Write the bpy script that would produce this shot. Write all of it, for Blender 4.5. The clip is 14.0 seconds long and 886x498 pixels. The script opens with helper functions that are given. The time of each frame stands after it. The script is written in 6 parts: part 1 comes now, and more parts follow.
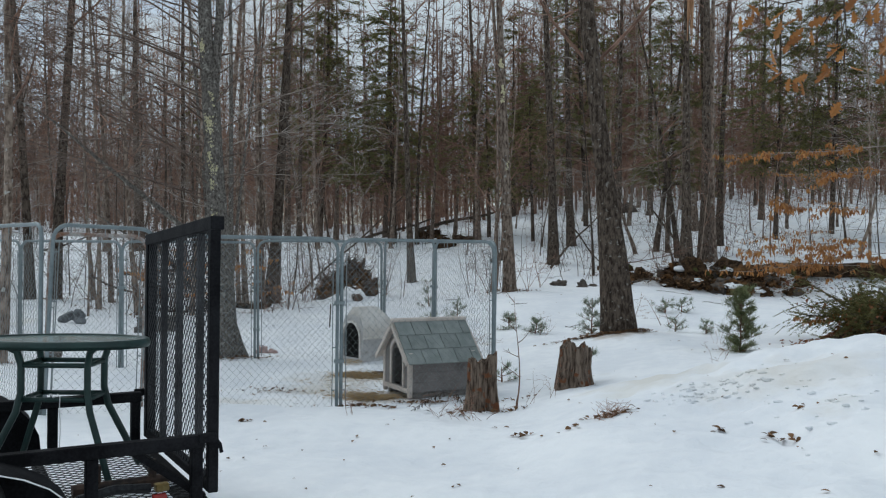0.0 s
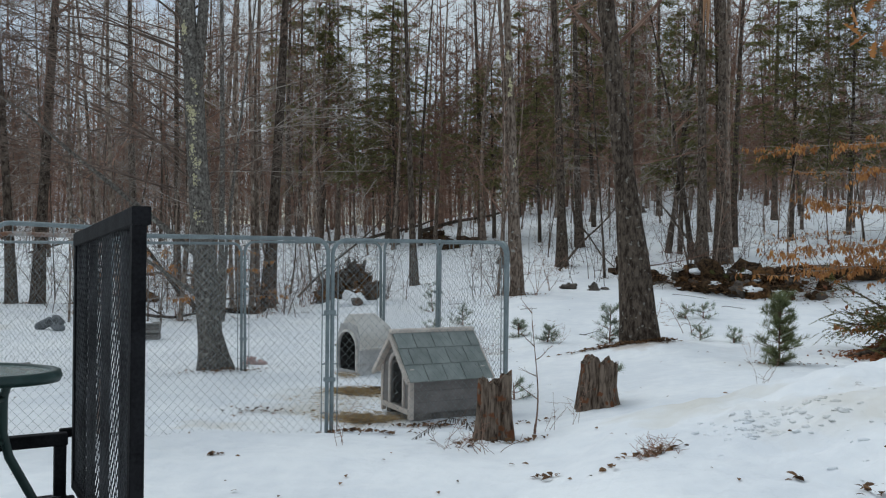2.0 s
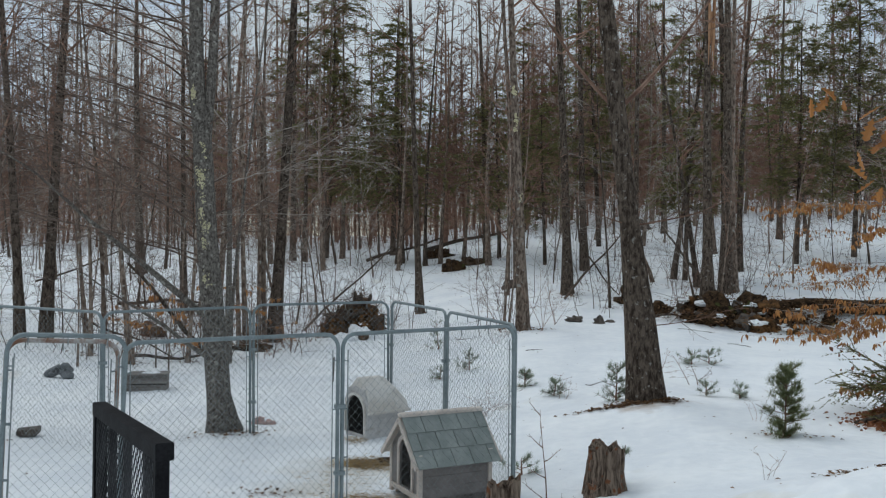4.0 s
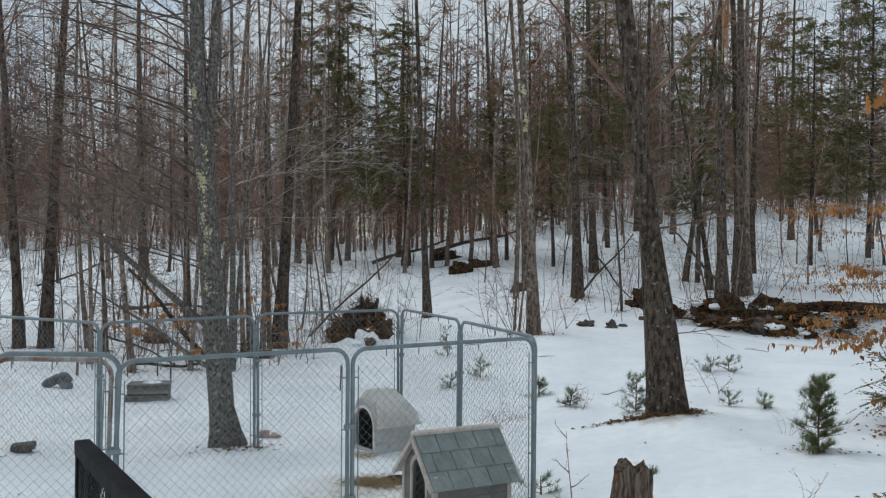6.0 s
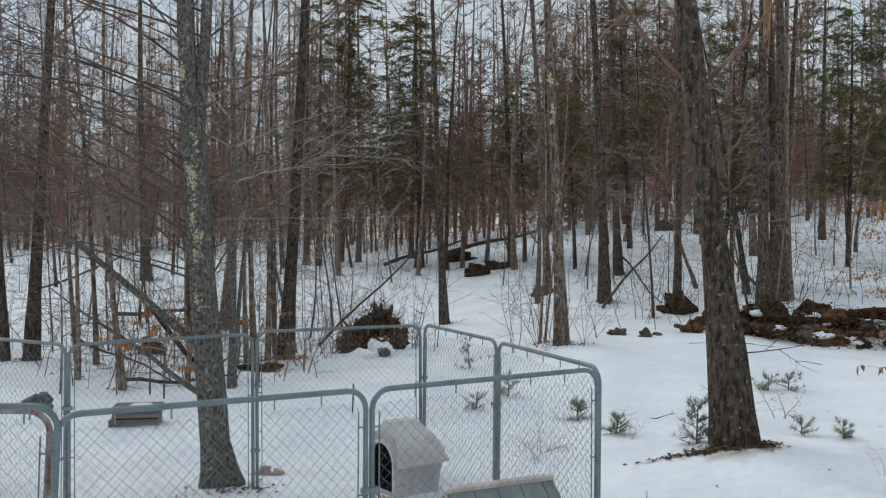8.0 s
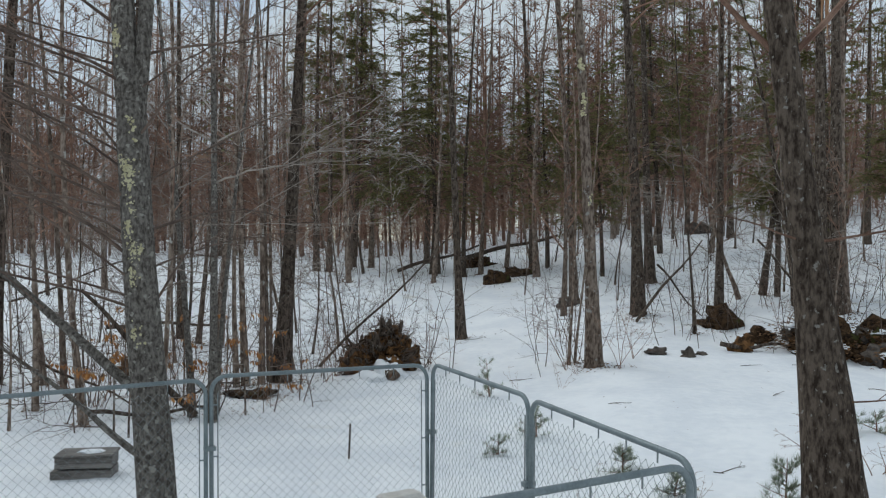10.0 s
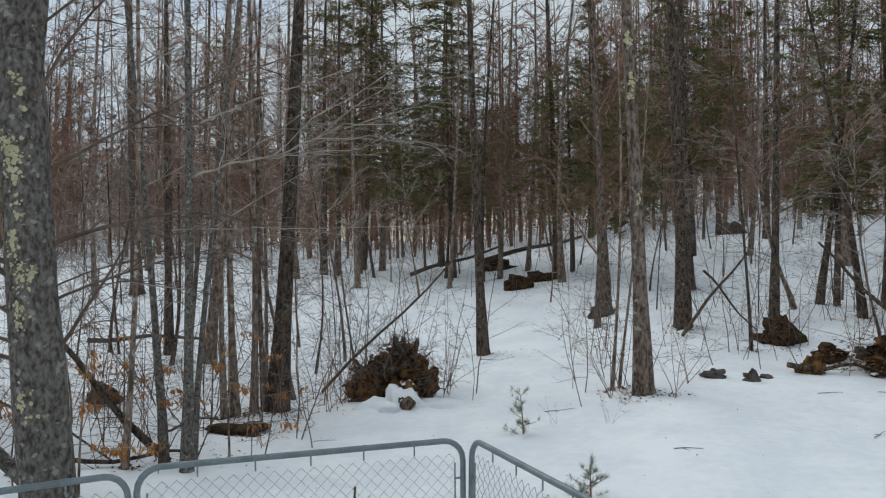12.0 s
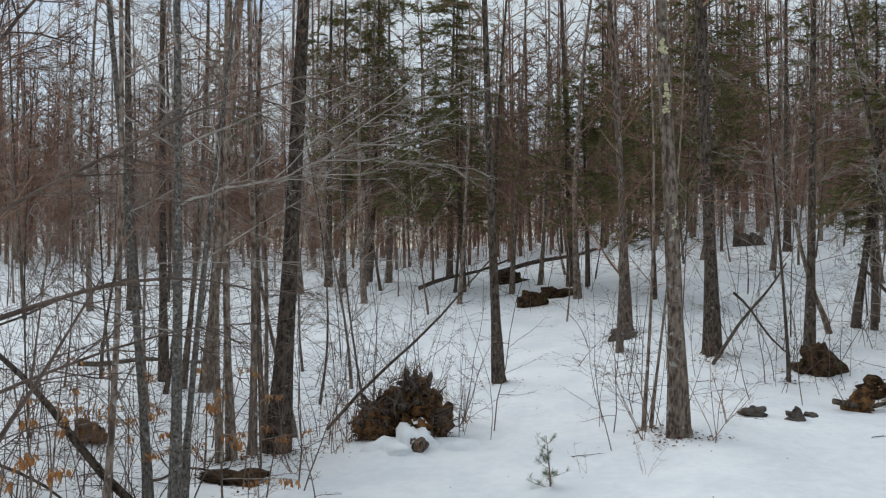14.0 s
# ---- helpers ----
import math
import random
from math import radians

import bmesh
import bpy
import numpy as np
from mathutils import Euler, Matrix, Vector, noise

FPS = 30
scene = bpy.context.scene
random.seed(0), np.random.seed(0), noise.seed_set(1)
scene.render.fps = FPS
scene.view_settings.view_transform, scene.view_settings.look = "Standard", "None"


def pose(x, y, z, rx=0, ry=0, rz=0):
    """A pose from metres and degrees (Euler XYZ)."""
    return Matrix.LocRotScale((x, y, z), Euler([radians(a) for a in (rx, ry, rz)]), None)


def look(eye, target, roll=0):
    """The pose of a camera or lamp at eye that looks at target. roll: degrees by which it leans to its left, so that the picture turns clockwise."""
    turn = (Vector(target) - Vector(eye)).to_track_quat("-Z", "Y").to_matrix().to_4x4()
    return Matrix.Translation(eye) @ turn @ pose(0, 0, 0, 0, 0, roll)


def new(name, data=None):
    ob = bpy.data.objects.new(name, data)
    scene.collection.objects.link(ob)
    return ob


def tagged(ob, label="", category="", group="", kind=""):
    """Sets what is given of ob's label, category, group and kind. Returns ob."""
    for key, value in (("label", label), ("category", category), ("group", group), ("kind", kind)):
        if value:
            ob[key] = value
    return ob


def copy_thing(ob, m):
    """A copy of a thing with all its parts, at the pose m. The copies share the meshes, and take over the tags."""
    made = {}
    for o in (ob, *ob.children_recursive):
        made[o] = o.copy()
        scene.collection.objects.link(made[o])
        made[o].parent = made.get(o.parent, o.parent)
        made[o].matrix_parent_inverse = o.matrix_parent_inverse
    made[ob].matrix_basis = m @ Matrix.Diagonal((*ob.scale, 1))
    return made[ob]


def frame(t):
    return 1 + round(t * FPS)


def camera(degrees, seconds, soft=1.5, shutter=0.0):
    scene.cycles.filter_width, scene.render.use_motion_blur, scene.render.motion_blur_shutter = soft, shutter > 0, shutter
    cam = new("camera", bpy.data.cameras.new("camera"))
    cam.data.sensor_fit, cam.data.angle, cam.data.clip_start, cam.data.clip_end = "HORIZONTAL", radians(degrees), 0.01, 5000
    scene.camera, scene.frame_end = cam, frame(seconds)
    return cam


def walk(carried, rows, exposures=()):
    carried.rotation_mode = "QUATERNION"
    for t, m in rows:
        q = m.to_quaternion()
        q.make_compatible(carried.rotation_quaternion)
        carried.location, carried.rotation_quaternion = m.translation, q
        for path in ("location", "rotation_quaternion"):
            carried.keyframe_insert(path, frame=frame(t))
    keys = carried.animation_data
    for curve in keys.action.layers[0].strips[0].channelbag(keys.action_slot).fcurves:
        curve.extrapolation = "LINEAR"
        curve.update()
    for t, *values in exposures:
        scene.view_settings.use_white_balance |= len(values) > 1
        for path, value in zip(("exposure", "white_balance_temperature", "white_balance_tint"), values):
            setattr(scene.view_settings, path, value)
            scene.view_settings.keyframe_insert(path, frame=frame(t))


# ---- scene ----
cam = camera(54.3, 14.0, 1.2)
PATH = [
    (0, (0.34, 0.668, 1.498), (0.243, 2.666, 1.502), 0.6),
    (0.5, (0.331, 0.828, 1.498), (0.233, 2.826, 1.502), 0.5),
    (1, (0.326, 1.121, 1.516), (0.226, 3.118, 1.519), 0.5),
    (1.5, (0.277, 1.53, 1.526), (0.173, 3.527, 1.531), 0.6),
    (2, (0.271, 1.712, 1.504), (0.166, 3.709, 1.511), 0.6),
    (2.5, (0.295, 1.733, 1.559), (0.189, 3.731, 1.567), 0.6),
    (3, (0.288, 1.707, 1.812), (0.182, 3.705, 1.823), 0.7),
    (3.5, (0.243, 1.648, 2.171), (0.134, 3.645, 2.182), 0.6),
    (3.7, (0.236, 1.64, 2.245), (0.124, 3.637, 2.256), 0.6),
    (5.8, (0.125, 2.005, 2.322), (0.002, 4.001, 2.335), 0.5),
    (6, (0.106, 2.109, 2.337), (-0.019, 4.105, 2.349), 0.4),
    (6.5, (0.04, 2.425, 2.348), (-0.089, 4.421, 2.359), 0.4),
    (7, (-0.046, 2.798, 2.365), (-0.18, 4.793, 2.376), 0.4),
    (7.5, (-0.126, 3.196, 2.381), (-0.267, 5.191, 2.391), 0.3),
    (8, (-0.209, 3.641, 2.41), (-0.356, 5.635, 2.421), 0.3),
    (8.2, (-0.246, 3.832, 2.418), (-0.396, 5.827, 2.431), 0.3),
    (10.3, (-0.355, 6.09, 2.575), (-0.548, 8.08, 2.590), 0.3),
    (10.5, (-0.386, 6.295, 2.59), (-0.581, 8.286, 2.605), 0.3),
    (11, (-0.487, 6.857, 2.65), (-0.69, 8.846, 2.664), 0.2),
    (11.5, (-0.625, 7.475, 2.617), (-0.832, 9.464, 2.632), 0.2),
    (12, (-0.732, 8.087, 2.7), (-0.947, 10.076, 2.712), 0.2),
    (12.5, (-0.889, 8.736, 2.839), (-1.107, 10.724, 2.85), 0.3),
    (13, (-0.982, 9.15, 2.962), (-1.203, 11.138, 2.98), 0.4),
    (13.5, (-1.021, 9.244, 3.033), (-1.243, 11.232, 3.054), 0.3),
    (14, (-1.037, 9.235, 3.055), (-1.262, 11.223, 3.074), 0.4),
]
walk(cam, [(t, look(eye, target, roll)) for t, eye, target, roll in PATH], exposures=((0, 0.23, 6420, 8), (3.5, 0.24, 6470, 8), (7, 0.31, 6480, 8), (11, 0.31, 6500, 8), (12.5, 0.32, 6550, 8), (14, 0.43, 6600, 9)))

# ---- world and light: an overcast late-winter afternoon ----
world = bpy.data.worlds.new("overcast_sky")
scene.world = world
world.use_nodes = True
wn, wl = world.node_tree.nodes, world.node_tree.links
wn.clear()
SUN_EL, SUN_ROT = radians(48), radians(-50)
sky = wn.new("ShaderNodeTexSky")
sky.sky_type = "NISHITA"
sky.sun_disc = False
sky.sun_elevation, sky.sun_rotation = SUN_EL, SUN_ROT
sky.air_density, sky.dust_density, sky.ozone_density = 1.0, 0.7, 1.0
sky_bg = wn.new("ShaderNodeBackground")
sky_bg.inputs["Strength"].default_value = 0.095
wl.new(sky.outputs[0], sky_bg.inputs["Color"])
cloud_bg = wn.new("ShaderNodeBackground")
cloud_bg.inputs["Color"].default_value = (0.775, 0.88, 0.965, 1)
cloud_bg.inputs["Strength"].default_value = 0.57
wtc = wn.new("ShaderNodeTexCoord")
wmap = wn.new("ShaderNodeMapping")
wmap.inputs["Scale"].default_value = (1.0, 1.0, 2.6)
wnoise = wn.new("ShaderNodeTexNoise")
wnoise.inputs["Scale"].default_value = 2.2
wnoise.inputs["Detail"].default_value = 6
wramp = wn.new("ShaderNodeValToRGB")
wramp.color_ramp.elements[0].position, wramp.color_ramp.elements[1].position = 0.27, 0.52
wmix = wn.new("ShaderNodeMixShader")
wout = wn.new("ShaderNodeOutputWorld")
wl.new(wtc.outputs["Generated"], wmap.inputs[0])
wl.new(wmap.outputs[0], wnoise.inputs["Vector"])
wl.new(wnoise.outputs["Fac"], wramp.inputs[0])
wl.new(wramp.outputs[0], wmix.inputs[0])
wl.new(sky_bg.outputs[0], wmix.inputs[1])
wl.new(cloud_bg.outputs[0], wmix.inputs[2])
wl.new(wmix.outputs[0], wout.inputs[0])
sun = new("sun", bpy.data.lights.new("sun", "SUN"))
sun.data.energy, sun.data.angle, sun.data.color = 0.92, radians(45), (0.95, 0.985, 1.0)
sun.matrix_world = look((0, 0, 0), (math.sin(SUN_ROT) * -1, -math.cos(SUN_ROT), -math.tan(SUN_EL)))

# ---- materials ----
def material(name, ca, cb, scale=8.0, rough=0.8, metal=0.0, bump=0.3, stretch=(1, 1, 1), fine=60.0, spots=None, vary=0.0, detail=5, depth=0.02, sharp=0.14, gloss=0.5):
    """Two colours mixed by noise at two scales, with relief. spots: (colour, scale, threshold) of stains or lichen."""
    m = bpy.data.materials.new(name)
    m.use_nodes = True
    n, l = m.node_tree.nodes, m.node_tree.links
    bs = n["Principled BSDF"]
    bs.inputs["Roughness"].default_value, bs.inputs["Metallic"].default_value = rough, metal
    bs.inputs["Specular IOR Level"].default_value = gloss
    tc = n.new("ShaderNodeTexCoord")
    mp = n.new("ShaderNodeMapping")
    mp.inputs["Scale"].default_value = stretch
    l.new(tc.outputs["Object"], mp.inputs[0])
    n1 = n.new("ShaderNodeTexNoise")
    n1.inputs["Scale"].default_value, n1.inputs["Detail"].default_value = scale, detail
    n2 = n.new("ShaderNodeTexNoise")
    n2.inputs["Scale"].default_value, n2.inputs["Detail"].default_value = fine, 3
    l.new(mp.outputs[0], n1.inputs["Vector"])
    l.new(mp.outputs[0], n2.inputs["Vector"])
    add = n.new("ShaderNodeMath")
    add.operation = "MULTIPLY_ADD"
    add.inputs[1].default_value = 0.45
    l.new(n2.outputs["Fac"], add.inputs[0])
    sub = n.new("ShaderNodeMath")
    sub.operation = "SUBTRACT"
    sub.inputs[1].default_value = 0.22
    l.new(n1.outputs["Fac"], sub.inputs[0])
    l.new(sub.outputs[0], add.inputs[2])
    rp = n.new("ShaderNodeValToRGB")
    e = rp.color_ramp.elements
    e[0].position, e[1].position = 0.5 - sharp, 0.5 + sharp
    e[0].color, e[1].color = (*ca, 1), (*cb, 1)
    l.new(add.outputs[0], rp.inputs[0])
    col = rp.outputs[0]
    if spots:
        n3 = n.new("ShaderNodeTexNoise")
        n3.inputs["Scale"].default_value, n3.inputs["Detail"].default_value = spots[1], 6
        l.new(tc.outputs["Object"], n3.inputs["Vector"])
        r3 = n.new("ShaderNodeValToRGB")
        r3.color_ramp.elements[0].position, r3.color_ramp.elements[1].position = spots[2], spots[2] + 0.05
        l.new(n3.outputs["Fac"], r3.inputs[0])
        mx = n.new("ShaderNodeMixRGB")
        mx.inputs[2].default_value = (*spots[0], 1)
        l.new(r3.outputs[0], mx.inputs[0])
        l.new(col, mx.inputs[1])
        col = mx.outputs[0]
    if vary:
        oi = n.new("ShaderNodeObjectInfo")
        hs = n.new("ShaderNodeHueSaturation")
        mr = n.new("ShaderNodeMapRange")
        mr.inputs[3].default_value, mr.inputs[4].default_value = 1 - vary, 1 + vary
        l.new(oi.outputs["Random"], mr.inputs[0])
        l.new(mr.outputs[0], hs.inputs["Value"])
        l.new(col, hs.inputs["Color"])
        col = hs.outputs[0]
    l.new(col, bs.inputs["Base Color"])
    if bump:
        bp = n.new("ShaderNodeBump")
        bp.inputs["Strength"].default_value, bp.inputs["Distance"].default_value = bump, depth
        l.new(add.outputs[0], bp.inputs["Height"])
        l.new(bp.outputs[0], bs.inputs["Normal"])
    return m


def leafy(name, ca, cb, rough=0.6):
    """Leaves: the colour differs from leaf to leaf, and a little light comes through."""
    m = bpy.data.materials.new(name)
    m.use_nodes = True
    n, l = m.node_tree.nodes, m.node_tree.links
    bs = n["Principled BSDF"]
    bs.inputs["Roughness"].default_value = rough
    geo = n.new("ShaderNodeNewGeometry")
    rp = n.new("ShaderNodeValToRGB")
    rp.color_ramp.elements[0].color, rp.color_ramp.elements[1].color = (*ca, 1), (*cb, 1)
    l.new(geo.outputs["Random Per Island"], rp.inputs[0])
    l.new(rp.outputs[0], bs.inputs["Base Color"])
    tr = n.new("ShaderNodeBsdfTranslucent")
    l.new(rp.outputs[0], tr.inputs["Color"])
    mx = n.new("ShaderNodeMixShader")
    mx.inputs[0].default_value = 0.42
    l.new(bs.outputs[0], mx.inputs[1])
    l.new(tr.outputs[0], mx.inputs[2])
    l.new(mx.outputs[0], n["Material Output"].inputs[0])
    return m


SNOW = material("snow", (0.80, 0.82, 0.85), (0.91, 0.92, 0.93), 0.9, 0.75, bump=0.6, fine=7.0, depth=0.09, spots=((0.78, 0.77, 0.74), 0.55, 0.66))
# stained and trodden places in the snow: x, y, radius
sn_nodes, sn_links = SNOW.node_tree.nodes, SNOW.node_tree.links
sn_bsdf = sn_nodes["Principled BSDF"]
sn_col = sn_bsdf.inputs["Base Color"].links[0].from_socket
sn_tc = sn_nodes.new("ShaderNodeTexCoord")
sn_noise = sn_nodes.new("ShaderNodeTexNoise")
sn_noise.inputs["Scale"].default_value, sn_noise.inputs["Detail"].default_value = 3.0, 6
sn_links.new(sn_tc.outputs["Object"], sn_noise.inputs["Vector"])
for sx, sy, srad, tint in ((-1.45, 9.9, 0.75, (0.68, 0.65, 0.60)), (-1.2, 10.7, 0.9, (0.66, 0.63, 0.58)), (-0.7, 9.5, 0.6, (0.44, 0.38, 0.31)), (1.75, 7.9, 0.7, (0.72, 0.69, 0.63)), (2.4, 6.9, 0.8, (0.74, 0.71, 0.66)), (-2.0, 8.9, 0.5, (0.74, 0.71, 0.66)), (2.3, 13.1, 0.6, (0.40, 0.30, 0.22))):
    mp2 = sn_nodes.new("ShaderNodeVectorMath")
    mp2.operation = "DISTANCE"
    flat2 = sn_nodes.new("ShaderNodeVectorMath")
    flat2.operation = "MULTIPLY"
    flat2.inputs[1].default_value = (1, 1.3, 0)
    sn_links.new(sn_tc.outputs["Object"], flat2.inputs[0])
    sn_links.new(flat2.outputs[0], mp2.inputs[0])
    mp2.inputs[1].default_value = (sx, sy * 1.3, 0)
    ma = sn_nodes.new("ShaderNodeMath")
    ma.operation = "MULTIPLY_ADD"
    ma.inputs[1].default_value = 1.3
    sn_links.new(sn_noise.outputs["Fac"], ma.inputs[0])
    sn_links.new(mp2.outputs["Value"], ma.inputs[2])
    mrg = sn_nodes.new("ShaderNodeMapRange")
    mrg.inputs[1].default_value, mrg.inputs[2].default_value = srad * 0.35 + 0.5, srad + 0.62
    mrg.inputs[3].default_value, mrg.inputs[4].default_value = 0.85, 0.0
    sn_links.new(ma.outputs[0], mrg.inputs[0])
    mxs = sn_nodes.new("ShaderNodeMixRGB")
    mxs.inputs[2].default_value = (*tint, 1)
    sn_links.new(mrg.outputs[0], mxs.inputs[0])
    sn_links.new(sn_col, mxs.inputs[1])
    sn_col = mxs.outputs[0]
sn_links.new(sn_col, sn_bsdf.inputs["Base Color"])
BARK = material("grey_bark", (0.084, 0.059, 0.045), (0.285, 0.224, 0.180), 18, 0.9, sharp=0.14, gloss=0.05, bump=0.9, stretch=(1, 1, 0.42), fine=38, spots=((0.36, 0.35, 0.32), 9.0, 0.62), vary=0.3)
BARK_DARK = material("dark_bark", (0.036, 0.026, 0.020), (0.140, 0.110, 0.087), 20, 0.92, sharp=0.14, gloss=0.05, bump=1.0, stretch=(1, 1, 0.40), fine=60, spots=((0.24, 0.225, 0.20), 16.0, 0.625), vary=0.2)
BARK_LICHEN = material("lichened_bark", (0.066, 0.057, 0.049), (0.205, 0.186, 0.165), 36, 0.9, sharp=0.15, gloss=0.05, bump=0.9, stretch=(1, 1, 0.62), fine=75, spots=((0.30, 0.285, 0.25), 17.0, 0.61))
TWIG = material("twigs", (0.136, 0.066, 0.042), (0.310, 0.182, 0.126), 4, 0.85, bump=0.0, vary=0.25)
TWIG_DARK = material("dark_twigs", (0.068, 0.044, 0.033), (0.172, 0.121, 0.094), 5, 0.85, bump=0.0)
TWIG_PALE = material("pale_twigs", (0.22, 0.185, 0.155), (0.40, 0.35, 0.305), 5, 0.85, bump=0.0, vary=0.15)
LICHEN = material("yellow_lichen", (0.42, 0.375, 0.215), (0.58, 0.535, 0.35), 20, 0.95, bump=0.6, fine=90)
NEEDLES = leafy("pine_needles", (0.082, 0.080, 0.027), (0.240, 0.220, 0.082), 0.7)
SEEDLING_PALE = leafy("pale_seedling_needles", (0.18, 0.215, 0.16), (0.42, 0.46, 0.35), 0.6)
NEEDLES_BLUE = leafy("seedling_needles", (0.105, 0.120, 0.048), (0.32, 0.35, 0.185), 0.6)
BEECH_LEAF = leafy("dry_beech_leaves", (0.26, 0.095, 0.028), (0.54, 0.27, 0.09), 0.6)
RED_LEAF = leafy("rusty_leaves", (0.17, 0.055, 0.022), (0.36, 0.15, 0.06), 0.65)
OAK_LEAF = leafy("dry_oak_leaves", (0.23, 0.088, 0.024), (0.44, 0.195, 0.058), 0.6)
SOIL = material("soil_and_moss", (0.014, 0.009, 0.006), (0.095, 0.055, 0.028), 9, 0.95, bump=1.0, fine=30, gloss=0.15, spots=((0.075, 0.075, 0.025), 3.5, 0.63), depth=0.05)
ROOT_SOIL = material("root_soil", (0.032, 0.019, 0.011), (0.23, 0.115, 0.046), 7, 0.95, bump=1.0, fine=34, gloss=0.15, depth=0.05)
LITTER = leafy("leaf_litter", (0.06, 0.030, 0.014), (0.26, 0.14, 0.065), 0.8)
STRAW = leafy("straw", (0.30, 0.20, 0.09), (0.60, 0.45, 0.25), 0.7)
ROCK = material("rock", (0.035, 0.027, 0.022), (0.13, 0.105, 0.085), 5, 0.85, bump=0.8, fine=40, depth=0.03)
WOOD_ROT = material("weathered_stump_wood", (0.040, 0.026, 0.018), (0.23, 0.175, 0.135), 34, 0.9, bump=1.0, sharp=0.15, gloss=0.15, stretch=(1, 1, 0.16), fine=90, spots=((0.16, 0.065, 0.032), 11.0, 0.58))
SPLIT_WOOD = material("raw_split_wood", (0.20, 0.085, 0.035), (0.42, 0.24, 0.13), 8, 0.85, bump=0.6, stretch=(1, 1, 0.1), fine=40)
WOOD_GREY = material("weathered_boards", (0.10, 0.09, 0.08), (0.24, 0.22, 0.20), 8, 0.85, bump=0.5, stretch=(0.15, 1, 1), fine=50)
GALV = material("galvanised_steel", (0.15, 0.185, 0.195), (0.24, 0.28, 0.29), 6, 0.5, 0.35, bump=0.08, fine=70)
WIRE = material("galvanised_wire", (0.17, 0.19, 0.192), (0.29, 0.315, 0.318), 30, 0.6, 0.3, bump=0.0)
RUST = material("rusty_pipe", (0.20, 0.10, 0.06), (0.42, 0.40, 0.38), 9, 0.7, 0.25, bump=0.25, fine=60)
BLACK = material("black_paint", (0.008, 0.008, 0.009), (0.020, 0.020, 0.022), 5, 0.6, 0.0, gloss=0.03, bump=0.12, fine=80)
BLACK_WORN = material("worn_black_steel", (0.016, 0.016, 0.018), (0.060, 0.062, 0.066), 4, 0.55, 0.0, gloss=0.25, bump=0.1, fine=60)
OLD_IRON = material("old_brown_iron", (0.020, 0.014, 0.011), (0.085, 0.050, 0.035), 9, 0.75, 0.2, bump=0.3, fine=50)
SCRAP = material("grey_scrap", (0.055, 0.058, 0.062), (0.20, 0.21, 0.22), 9, 0.7, 0.1, bump=0.5, fine=40)
RUBBER = material("tyre_rubber", (0.012, 0.012, 0.012), (0.03, 0.03, 0.03), 20, 0.85, bump=0.3)
GREEN_PAINT = material("dark_green_paint", (0.006, 0.025, 0.022), (0.013, 0.043, 0.037), 6, 0.4, 0.1, bump=0.1)
HOUSE_GREY = material("taupe_painted_boards", (0.155, 0.138, 0.128), (0.225, 0.203, 0.190), 5, 0.75, bump=0.3, stretch=(0.3, 1, 1.5), fine=50)
TRIM = material("aged_cream_trim", (0.47, 0.40, 0.35), (0.62, 0.55, 0.49), 6, 0.7, bump=0.25, fine=60)
SHINGLE = material("grey_green_shingles", (0.195, 0.220, 0.208), (0.270, 0.293, 0.278), 7, 0.9, bump=0.5, fine=160, vary=0.10, depth=0.004)
PLASTIC = material("weathered_cream_plastic", (0.52, 0.48, 0.43), (0.68, 0.65, 0.61), 4, 0.55, bump=0.15, fine=35, spots=((0.42, 0.37, 0.32), 3.0, 0.60))
# weathered cream again, darkened: shade below the roof lip put into the colour
PLASTIC_SHADED = material("shaded_weathered_plastic", (0.40, 0.385, 0.37), (0.52, 0.505, 0.49), 5, 0.6, bump=0.2, fine=35, spots=((0.33, 0.30, 0.27), 4.0, 0.60))
# near-black that paints the shade inside the plastic dog house
SHADE_IN = material("painted_inner_shade", (0.012, 0.011, 0.010), (0.03, 0.027, 0.024), 6, 0.95, bump=0.0)
WHITE = material("white_paint", (0.70, 0.70, 0.70), (0.82, 0.82, 0.81), 6, 0.5, bump=0.05)
REDLENS = material("red_lamp_lens", (0.20, 0.006, 0.005), (0.32, 0.015, 0.010), 10, 0.25, bump=0.05)
BRASS = material("tarnished_brass", (0.30, 0.20, 0.07), (0.48, 0.36, 0.15), 20, 0.4, 0.7, bump=0.1)
CHROME = material("dull_chrome", (0.50, 0.50, 0.50), (0.66, 0.66, 0.66), 20, 0.25, 0.95, bump=0.0)
BLUE = material("blue_plastic", (0.05, 0.10, 0.30), (0.10, 0.18, 0.42), 10, 0.5, bump=0.0)
PINK = material("faded_pink_cloth", (0.42, 0.27, 0.25), (0.58, 0.42, 0.38), 12, 0.9, bump=0.4)

glass = bpy.data.materials.new("table_glass")
glass.use_nodes = True
gbs = glass.node_tree.nodes["Principled BSDF"]
gbs.inputs["Base Color"].default_value = (0.75, 0.85, 0.82, 1)
gbs.inputs["Roughness"].default_value = 0.12
gbs.inputs["Transmission Weight"].default_value = 0.75


